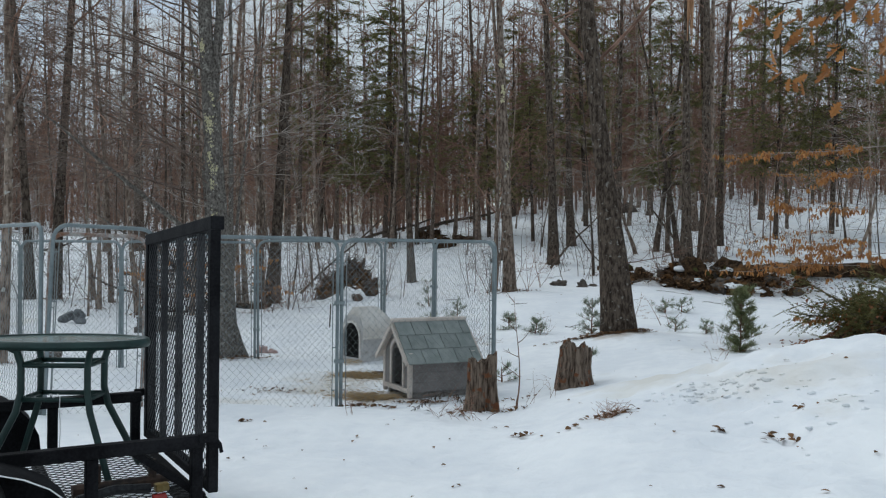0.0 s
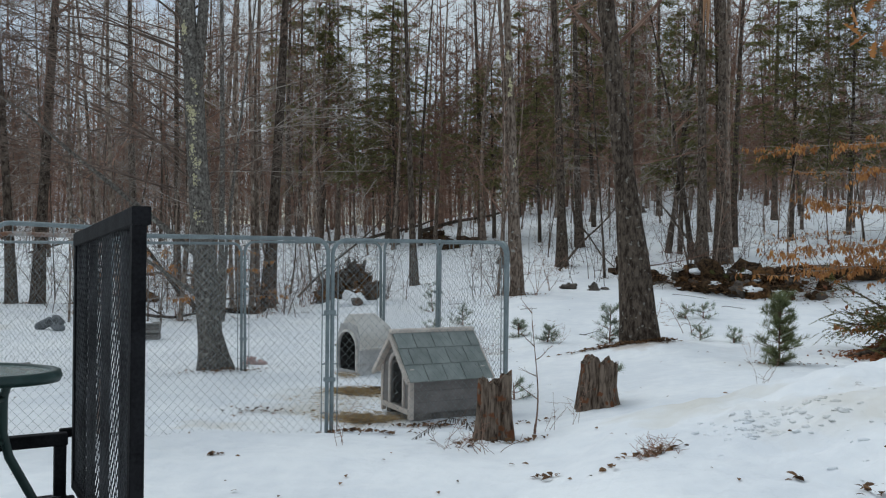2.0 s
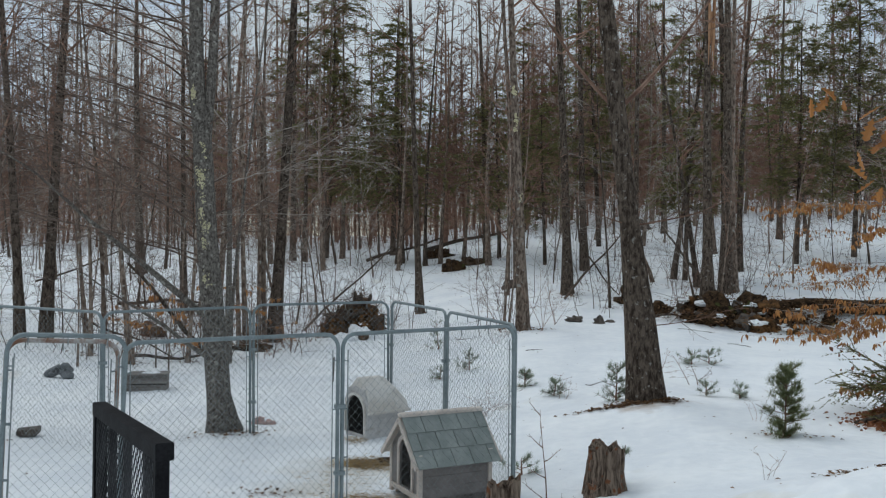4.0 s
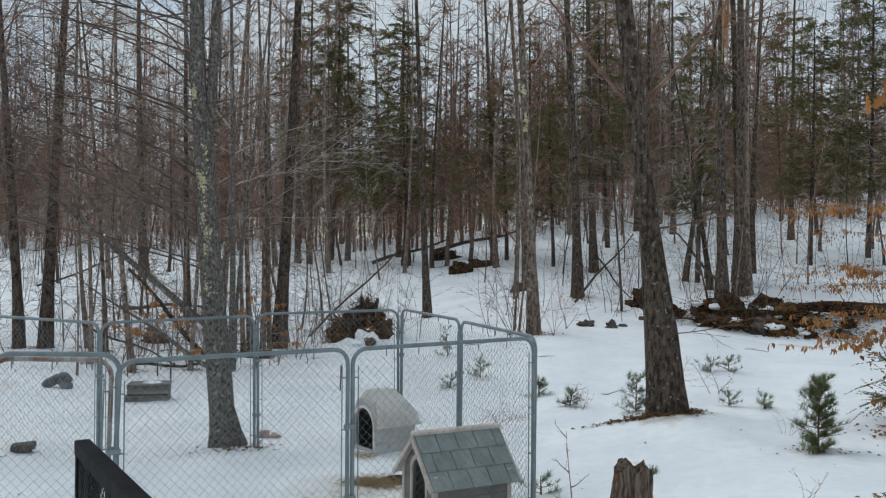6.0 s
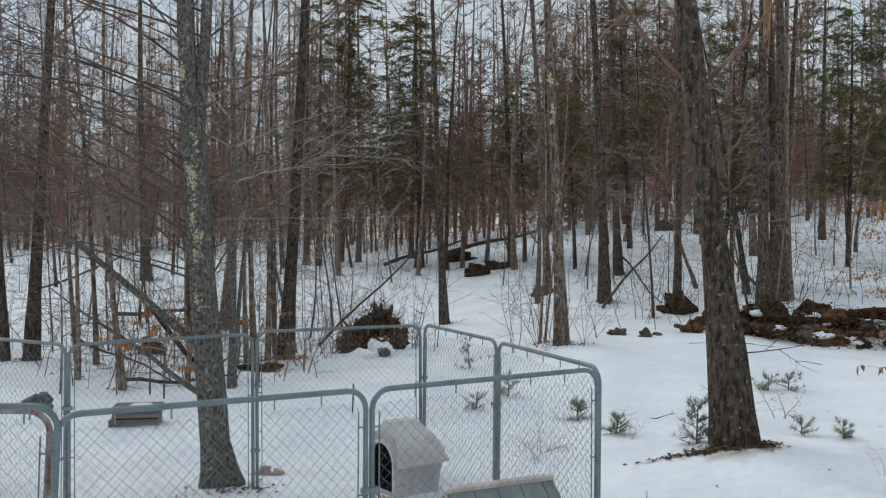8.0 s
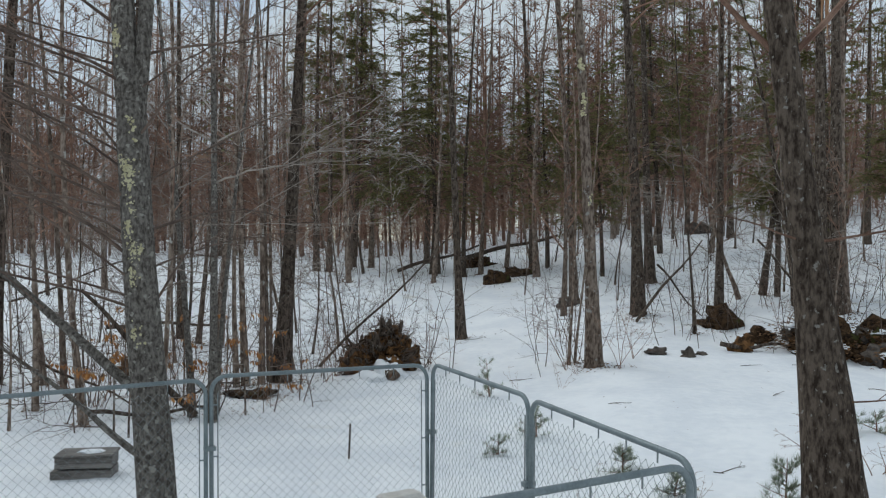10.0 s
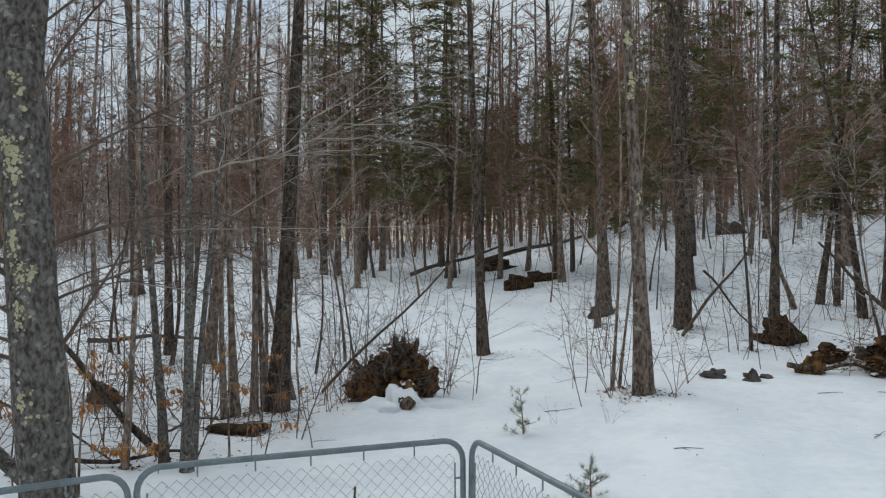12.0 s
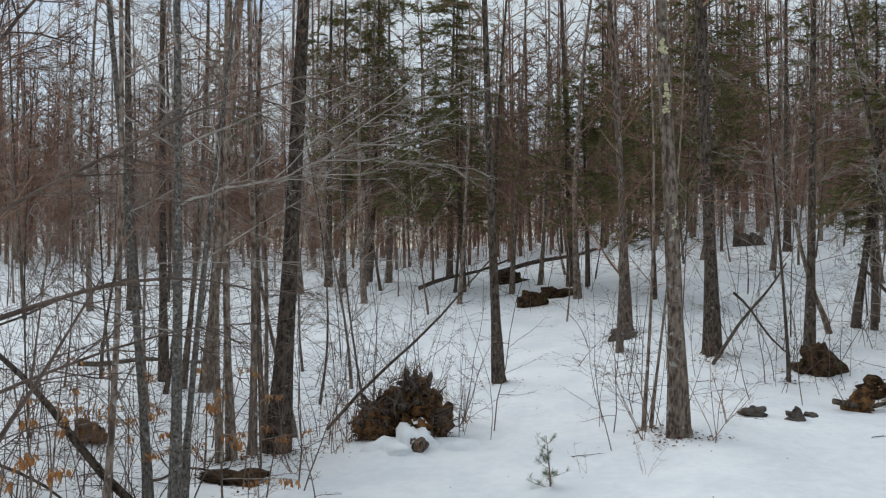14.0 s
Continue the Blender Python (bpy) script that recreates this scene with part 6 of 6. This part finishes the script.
# fallen sticks and leaning poles in the woods
for k, (x0, y0, z0, x1, y1, z1, r) in enumerate(((-4.3, 22.3, 0.2, -1.9, 24.5, 2.6, 0.03), (-6.6, 17.6, 0.05, -4.9, 18.3, 0.1, 0.035), (-5.15, 18.15, -0.02, -6.7, 17.7, 1.85, 0.055), (-8.2, 19.0, 0.6, -5.8, 18.2, 0.0, 0.025), (-6.0, 19.8, 0.05, -4.6, 18.9, 0.5, 0.02), (2.3, 26.5, 0.1, 4.2, 28.5, 1.7, 0.04), (3.0, 28.0, 1.1, 3.9, 27.0, 0.0, 0.03), (6.2, 24.6, 0.1, 5.3, 27.4, 1.6, 0.05), (3.6, 23.6, 0.12, 5.0, 23.9, 0.12, 0.05), (-13, 26, 0.8, -9.5, 26.5, 2.1, 0.03), (-11.0, 27.0, 0.15, -8.3, 27.6, 0.2, 0.06), (-2.9, 41.0, 0.5, 1.0, 41.4, 0.9, 0.10), (-5.4, 40, 0.2, -2.2, 41, 0.9, 0.08))):
    a = Acc()
    p0, p1 = Vector((x0, y0, snow_z(x0, y0) + z0)), Vector((x1, y1, snow_z(x1, y1) + z1))
    pts = [p0.lerp(p1, i / 6) + Vector((0, 0, 0.05 * math.sin(i * 1.3 + k))) for i in range(7)]
    a.tube(pts, [r * (1 - 0.09 * i) for i in range(7)], 7, True)
    spray(a, brng, pts, r * 0.4, 6, 3, 0.7)
    solo("fallen_branch", a, BARK_DARK, "dead branch leaning among the trees", "branch", "fallen branches")


# ---- seedling pines ----
def seedling(h, x, y, dense, lean=0.0, bushy=0.5):
    """A young pine: whorls of short shoots, each ending in soft tufts of fine needles."""
    big = h > 0.7
    top = thing("pine_seedling", "bushy young pine growing out of the snow" if big else "small pale-green pine seedling growing out of the snow", "seedling", "pine seedlings", m=Matrix.Translation(on_snow(x, y, 0.02)))
    rng = random.Random(int(h * 1000 + x * 77))
    st, na = Acc(), Acc()
    pts = wander(rng, (0, 0, 0), (lean, 0, 1), h, 5, 0.06)
    st.tube(pts, [0.012, 0.011, 0.009, 0.007, 0.005, 0.003], 5)
    whorls = max(3, int(h * 9))
    for k in range(dense if big else int(dense * 1.5)):
        u = 0.06 + 0.92 * (k % whorls + rng.uniform(-0.42, 0.42)) / whorls
        p = blend(pts, min(4.99, max(0.0, u * 5)))
        az = rng.uniform(0, 6.283)
        ln = bushy * h * (1.12 - 0.85 * u) * rng.uniform(0.35, 1.35) + 0.04
        d = Vector((math.cos(az), math.sin(az), 0.15 + 0.5 * u)).normalized()
        br = wander(rng, p, d, ln, 3, 0.15, 0.06)
        st.tube(br, [0.005, 0.004, 0.003, 0.0015], 3)
        for c in range(4 if big else 3):
            q = blend(br, min(2.99, rng.uniform(0.5, 3.0)))
            for _ in range(38 if big else 32):
                g = (d * 0.7 + Vector((rng.gauss(0, 0.55), rng.gauss(0, 0.55), rng.gauss(0.25, 0.5)))).normalized()
                w = rng.uniform(0.045, 0.095)
                sd = g.cross(Vector((0.3, 0.2, 1))).normalized() * 0.0024
                o = q + g * rng.uniform(0, 0.02)
                na.add([tuple(o - sd), tuple(o + sd), tuple(o + g * w)], [(0, 1, 2)])
    part("stem", st, TWIG, top)
    part("needles", na, NEEDLES_BLUE if big else SEEDLING_PALE, top, "soft green needles", kind="stuff")


for h, x, y, dense, lean, bushy in ((0.80, 3.46, 11.35, 84, -0.04, 0.32), (0.55, 1.92, 13.5, 22, 0.05, 0.42), (0.28, 1.15, 14.5, 14, 0.1, 0.5), (0.30, 0.76, 15.5, 16, 0.0, 0.55), (0.36, -0.17, 17.1, 12, 0.0, 0.6), (0.22, -0.64, 16.3, 8, 0, 0.9), (0.28, 3.7, 16.9, 9, 0, 0.8), (0.28, 4.0, 16.9, 9, 0, 0.8), (0.20, 3.3, 14.2, 6, 0, 0.9), (0.20, 3.74, 14.1, 8, 0, 0.9), (0.40, 1.42, 9.75, 10, 0.15, 0.5), (0.66, -0.9, 20.0, 12, 0.0, 0.30), (0.2, 0.55, 10.6, 6, 0, 0.8)):
    seedling(h, x, y, dense, lean, bushy)


# ---- dry beech and oak leaves on the branches ----
def leafy_branch(acc_b, acc_l, rng, start, d, ln, leaves, size, r0=0.008, hang=0.5):
    lp = wander(rng, start, d, ln, 8, 0.10, -0.01)
    acc_b.tube(lp, [r0 * (1 - 0.1 * j) for j in range(9)], 4)
    for k in range(int(ln * 8)):
        u = rng.uniform(0.25, 1)
        i = min(7, int(u * 8))
        p = lp[i].lerp(lp[i + 1], u * 8 - i)
        e = turned(rng, (lp[i + 1] - lp[i]).normalized(), rng.uniform(0.4, 0.9))
        e.z *= 0.3
        tw = wander(rng, p, e, ln * rng.uniform(0.10, 0.25), 3, 0.15)
        acc_b.tube(tw, [0.003, 0.0025, 0.002, 0.001], 3)
        for _ in range(leaves):
            j = rng.choice((1, 2, 3))
            q = tw[j] + Vector((rng.gauss(0, 0.02), rng.gauss(0, 0.02), rng.gauss(0, 0.012)))
            leaf(acc_l, rng, q, Vector((rng.gauss(0, 0.5), rng.gauss(0, 0.5), -hang - rng.random() * 0.7)), size * rng.uniform(0.7, 1.2), 0.3, 0.6, 0.66)


def beech(seed, x, y, h, limbs, label, mat=BEECH_LEAF, size=0.085, leaves=7):
    rng = random.Random(seed)
    top = thing("beech_sapling", label, "tree", m=None)
    base = on_snow(x, y, 0.05)
    ta, ca, lf = Acc(), Acc(), Acc()
    tp = wander(rng, base, (0.02, 0, 1), h, 8, 0.04)
    ta.tube(tp, [(0.045 if h > 3 else 0.016) * (1 - 0.1 * i) for i in range(9)], 7)
    for z, d, ln in limbs:
        i = min(7, int(z / h * 8))
        p = tp[i].lerp(tp[i + 1], z / h * 8 - i)
        leafy_branch(ca, lf, rng, p, d, ln, leaves, size)
    part("trunk", ta, BARK, top, smooth=True)
    part("bough_work", ca, TWIG_PALE, top, kind="stuff")
    part("leaves", lf, mat, top, "dry orange-tan leaves still hanging")
    return top


beech(601, 6.6, 13.2, 6.0, ((1.30, (-1, -0.1, 0.03), 2.7), (1.40, (-1, 0.15, 0.05), 2.3), (1.2, (-0.95, -0.3, 0.0), 2.2), (0.52, (-1, -0.25, 0.02), 1.7), (0.64, (-0.9, -0.45, 0.0), 1.5), (1.95, (-1, -0.1, 0.04), 2.0), (2.85, (-1, 0.0, 0.02), 2.5), (2.5, (-1, 0.2, 0.02), 1.6), (1.5, (0.8, 0.4, 0.1), 2)), "young beech holding layers of dry orange leaves", leaves=16, size=0.08)
beech(605, 10.5, 24.0, 6.0, ((0.7, (-1, 0, 0.02), 2.8), (1.2, (-1, 0.2, 0.05), 3.0), (1.0, (-0.8, -0.4, 0.0), 2.8), (1.8, (-1, -0.1, 0.05), 2.6), (2.6, (-0.9, 0.2, 0.1), 2.5)), "young beech with dry orange leaves by the rock bank")
for k, (x, y) in enumerate(((-5.85, 17.0), (-5.50, 16.7), (-6.6, 19.9), (-4.50, 18.45), (-7.4, 20.6), (-5.9, 19.5), (-4.75, 20.5), (-5.5, 20.4))):
    beech(620 + k, x, y, 2.0, ((0.5, (1, 0, 0.2), 0.8), (0.8, (-1, -0.2, 0.2), 0.8), (1.0, (0.5, -0.8, 0.2), 0.7), (1.3, (-0.4, 0.8, 0.2), 0.6)), "small beech with a few dry leaves", leaves=7 if k < 2 else 4)
# oak twigs that hang into view close by
LOBES = ((0.0, 0.015), (0.10, 0.05), (0.20, 0.16), (0.29, 0.08), (0.42, 0.27), (0.52, 0.11), (0.66, 0.29), (0.74, 0.12), (0.88, 0.17), (1.0, 0.0))


def oak_leaf(acc, rng, p, d, size):
    """A lobed leaf, folded along its midrib and curled."""
    d = d.normalized()
    s = d.cross(Vector((rng.uniform(-1, 1), rng.uniform(-1, 1), rng.uniform(-0.3, 1)))).normalized()
    nrm = s.cross(d)
    curl, fold = rng.uniform(-0.35, 0.35), rng.uniform(0.1, 0.6)
    k = len(acc.v)
    for u, w in LOBES:
        for side in (-1, 0, 1):
            acc.v.append(tuple(p + d * (u * size) + s * (side * w * size * rng.uniform(0.85, 1.15)) + nrm * (size * (curl * u * u + fold * w * abs(side)))))
    for i in range(len(LOBES) - 1):
        acc.f += [(k + 3 * i, k + 3 * i + 1, k + 3 * i + 4, k + 3 * i + 3), (k + 3 * i + 1, k + 3 * i + 2, k + 3 * i + 5, k + 3 * i + 4)]


orng = random.Random(17)
oak = thing("young_oak", "oak whose low branch hangs lobed golden-brown leaves over the yard", "tree")
foot_z = snow_z(5.9, 6.2)
bole2 = Acc()
bole2.tube([Vector((5.9, 6.2, foot_z - 0.2)), Vector((5.9, 6.2, foot_z + 0.4)), Vector((5.86, 6.2, 2.6)), Vector((5.9, 6.22, 4.6)), Vector((5.95, 6.3, 7.5)), Vector((5.9, 6.3, 10.0))], [0.17, 0.125, 0.11, 0.095, 0.06, 0.02], 12)
part("trunk", bole2, BARK_DARK, oak, smooth=True)
limb = [Vector((5.88, 6.22, 4.3)), Vector((5.2, 6.25, 4.1)), Vector((4.6, 6.3, 3.9)), Vector((4.0, 6.35, 3.65)), Vector((3.5, 6.4, 3.45)), Vector((3.0, 6.4, 3.3)), Vector((2.65, 6.4, 3.22)), Vector((2.3, 6.5, 3.16))]
la2 = Acc()
la2.tube(limb, [0.034, 0.028, 0.022, 0.018, 0.014, 0.011, 0.008, 0.005], 6)
wood = part("branch", la2, BARK_DARK, oak)
ol = Acc()
for x, y, z, count, spread in ((2.36, 6.4, 2.95, 8, 0.06), (2.20, 6.5, 2.75, 2, 0.03), (2.33, 6.4, 2.66, 5, 0.06), (2.64, 6.35, 2.84, 3, 0.05), (2.57, 6.35, 2.68, 3, 0.04), (2.62, 6.4, 2.47, 2, 0.02), (2.62, 6.4, 3.08, 3, 0.06), (2.80, 6.3, 3.02, 4, 0.06), (2.90, 6.3, 2.76, 4, 0.06), (2.93, 6.35, 2.58, 4, 0.05), (2.26, 7.2, 3.28, 3, 0.06), (2.36, 7.2, 3.26, 2, 0.05), (3.1, 6.4, 3.15, 4, 0.1), (3.3, 6.4, 2.9, 5, 0.1)):
    foot = min(limb, key=lambda v: (v - Vector((x + 0.25, y, z + 0.3))).length)
    tip = Vector((x, y, z + 0.03))
    tw = Acc()
    tw.tube([foot, foot.lerp(tip, 0.5) + Vector((0.04, 0, 0.05)), tip], [0.005, 0.004, 0.002], 5)
    part("twig", tw, BARK_DARK, oak)
    for _ in range(count):
        p = tip + Vector((orng.gauss(0, spread), orng.gauss(0, spread), orng.gauss(0, spread * 0.8)))
        oak_leaf(ol, orng, p, Vector((orng.gauss(0, 0.8), orng.gauss(0, 0.8), -0.8)), orng.uniform(0.095, 0.145))
part("leaves", ol, OAK_LEAF, oak, "large lobed golden-brown leaves", kind="stuff")

# ---- a fallen hemlock top with rusty leaves at the edge of the yard ----
brush = thing("brush_pile", "pile of dark cut brush and rusty leaves on the snow", "brush pile")
pa, pl, pn = Acc(), Acc(), Acc()
prng = random.Random(29)
for _ in range(3600):
    x, y = 5.30 + prng.gauss(0, 0.30), 12.20 + prng.gauss(0, 0.28)
    heap = 0.44 * math.exp(-((x - 5.45) / 0.45) ** 2 - ((y - 12.4) / 0.45) ** 2)
    leaf(pl, prng, on_snow(x, y, -heap * prng.random() - 0.02), Vector((prng.gauss(0, 1), prng.gauss(0, 1), prng.gauss(-0.5, 0.5))), prng.uniform(0.05, 0.095), 0.3)
stem = wander(prng, on_snow(4.55, 12.2, -0.01), (1, -0.05, 0.24), 2.0, 6, 0.05)
pa.tube(stem, [0.02, 0.04, 0.06, 0.075, 0.08, 0.09, 0.09], 8)
for k in range(46):
    p = on_snow(5.62 + prng.gauss(0, 0.32), 12.45 + prng.gauss(0, 0.30), -0.18 - 0.32 * prng.random())
    d = Vector((prng.gauss(-0.45, 0.6), prng.gauss(-0.1, 0.5), prng.uniform(-0.1, 0.45)))
    w = wander(prng, p, d, prng.uniform(0.4, 0.95), 4, 0.2, -0.03)
    pa.tube(w, [0.016, 0.013, 0.010, 0.006, 0.003], 5)
    spray(pa, prng, w, 0.009, 4, 3, 0.32)
    for _ in range(16 if k % 2 else 4):
        q = w[prng.randint(1, 4)]
        leaf(pl, prng, q + Vector((prng.gauss(0, 0.1), prng.gauss(0, 0.1), prng.gauss(0, 0.06))), Vector((prng.gauss(0, 1), prng.gauss(0, 1), -0.8)), prng.uniform(0.05, 0.09), 0.3)
    for _ in range(12):
        needle_spray(pn, prng, w[prng.randint(1, 4)], turned(prng, d.normalized(), 0.7), 0.4, 0.05, 0.035)
part("cut_brush", pa, BARK_DARK, brush, kind="stuff")
part("leaves", pl, RED_LEAF, brush, "rusty brown leaves")
part("needles", pn, NEEDLES, brush, "dark needles")

# ---- things in the yard ----
crate_m = Matrix.Translation(on_snow(-5.19, 15.05, 0.02)) @ pose(0, 0, 0, 0, 0, 14) @ Matrix.Diagonal((0.86, 0.9, 0.72, 1))
crate = thing("wooden_crate", "weathered wooden crate standing on a pallet in the snow", "crate", m=crate_m)
bar("upper_box", (-0.34, -0.20, 0.16), (0.34, 0.20, 0.34), WOOD_GREY, crate, bevel=0.01)
for z in (0.17, 0.255):
    bar("board", (-0.352, -0.218, z), (0.352, -0.200, z + 0.078), WOOD_GREY, crate, bevel=0.004)
bar("lid", (-0.36, -0.24, 0.34), (0.36, 0.22, 0.375), WOOD_GREY, crate, bevel=0.006)
bar("base", (-0.40, -0.24, -0.02), (0.34, 0.20, 0.14), WOOD_GREY, crate, bevel=0.008)
for x in (-0.25, 0.0, 0.22):
    bar("block", (x - 0.04, -0.15, 0.138), (x + 0.04, 0.15, 0.162), WOOD_GREY, crate)
sn = Acc()
rough_lump(sn, prng, (0.05, -0.02, 0.375), 0.17, 0.12, 0.03, 5.5, 0.3)
part("snow_cap", sn, SNOW, crate, "patch of snow on the lid", smooth=True)
junk = thing("scrap_heap", "small heap of grey broken blocks lying in the snow", "scrap", m=Matrix.Translation(on_snow(-6.9, 15.55)))
for (px, py, pz), (rx, ry, rz), (wx, wy, wz) in (((-0.10, 0, 0.10), (10, -28, 15), (0.13, 0.07, 0.07)), ((0.09, 0.02, 0.12), (-8, 35, -20), (0.10, 0.07, 0.10)), ((0.16, -0.04, 0.05), (0, 12, 40), (0.09, 0.06, 0.05)), ((-0.20, 0.03, 0.05), (4, -8, -30), (0.07, 0.06, 0.04))):
    sp = Acc()
    sp.box((-wx, -wy, -wz), (wx, wy, wz), pose(px, py, pz, rx, ry, rz), 0.02)
    part("scrap_piece", sp, SCRAP, junk)
bl = Acc()
bl.box((-0.13, -0.08, 0.04), (0.13, 0.08, 0.10), bevel=0.008)
bl.box((-0.10, -0.05, -0.02), (0.08, 0.05, 0.04), bevel=0.008)
solo("concrete_block", bl, ROCK, "grey block tilted in the snow inside the fence", "block", m=Matrix.Translation(on_snow(-5.4, 11.9)) @ pose(0, 0, 0, 6, -4, 20))
cl = Acc()
rough_lump(cl, prng, (0, 0, 0.03), 0.07, 0.05, 0.07, 2.2, 0.9, 18, 10)
rough_lump(cl, prng, (0.13, 0.03, 0.01), 0.06, 0.05, 0.035, 4.2, 0.9, 14, 8)
solo("cloth_rag", cl, PINK, "faded pink rag heaped by the tree", "rag", smooth=True, m=Matrix.Translation(on_snow(-2.80, 12.80)))
sk = Acc()
sk.tube([(0, 0, -0.05), (0.01, 0, 0.2), (0.015, 0.01, 0.42)], 0.013, 6, True)
solo("stake", sk, BARK_DARK, "thin dark stake standing in the snow", "stake", m=Matrix.Translation(on_snow(-2.43, 16.05)))


# thin bare bushes in the glade
BUSHES = ((2.9, 15.8, 0.7, 3), (3.3, 15.1, 0.6, 3), (1.35, 21.6, 1.6, 4), (1.7, 22.6, 1.5, 4), (0.45, 22.0, 1.8, 4), (-4.3, 20.6, 0.9, 5), (-4.0, 21.6, 1.2, 5), (-6.0, 18.9, 1.3, 6), (-6.8, 18.4, 1.4, 6), (-7.6, 19.0, 1.5, 6), (-2.2, 23.6, 1.4, 6), (-3.9, 22.2, 1.2, 6), (5.2, 24.9, 1.3, 5), (-5.7, 20.9, 1.1, 6))

def bush(seed, x, y, h, stems, label):
    rng = random.Random(seed)
    top = thing("bare_bush", label, "bush", "bare bushes")
    base = on_snow(x, y, 0.03)
    ca = Acc()
    for k in range(stems):
        sa2 = wander(rng, (rng.gauss(0, 0.04), rng.gauss(0, 0.04), 0), (rng.gauss(0, 0.5), rng.gauss(0, 0.5), 1), h * rng.uniform(0.6, 1.1), 6, 0.16, -0.01)
        sm = Acc()
        sm.tube(sa2, [0.006, 0.0055, 0.005, 0.004, 0.003, 0.002, 0.001], 5)
        part("stem", sm, TWIG, top)
        spray(ca, rng, sa2, 0.004, 7, 4, h * 0.35, 0.6, 0.0, True, 0.0015)
    part("twig_work", ca, TWIG, top, kind="stuff")
    top.location = base


for k, (x, y, h, n) in enumerate(BUSHES):
    bush(900 + k, x, y, h, n, "thin leafless bush poking out of the snow")


# crumbled snow where the bank was dug
clods = Acc()
krng = random.Random(73)
for k in range(150):
    x, y = 2.0 + krng.gauss(0, 0.26), 6.85 + krng.gauss(0, 0.20)
    if k > 115:
        x, y = 2.45 + krng.gauss(0, 0.35), 6.2 + krng.gauss(0, 0.3)
    r = krng.uniform(0.008, 0.024)
    rough_lump(clods, krng, (x, y, snow_z(x, y) - r * 0.10), r * 1.3, r, r * 0.55, k * 1.3, 0.7, 9, 6)
solo("snow_clods", clods, SNOW, "crumbled lumps of snow on the bank", "snow", kind="stuff", smooth=True)
# wind-thrown twigs lying on the glade's snow
for k, (x, y, a, ln) in enumerate(((4.6, 22.3, 0.1, 0.9), (5.3, 20.6, -0.5, 0.5), (3.6, 22.0, 0.4, 0.4), (-0.6, 21.3, 0.3, 0.5), (0.9, 18.6, -0.3, 0.35), (1.7, 15.3, 0.2, 0.4), (3.4, 19.2, 0.9, 0.4))):
    tw = Acc()
    p = wander(krng, on_snow(x, y, -0.012), (math.cos(a), math.sin(a), 0.0), ln, 5, 0.16)
    p = [Vector((v.x, v.y, snow_z(v.x, v.y) + 0.012)) for v in p]
    tw.tube(p, [0.006, 0.006, 0.005, 0.004, 0.003, 0.001], 5)
    spray(tw, krng, p, 0.006, 3, 2, ln * 0.4, 0.1, 0.0)
    solo("fallen_twig", tw, BARK_DARK, "dark broken twig lying on the snow", "twig", "fallen twigs")
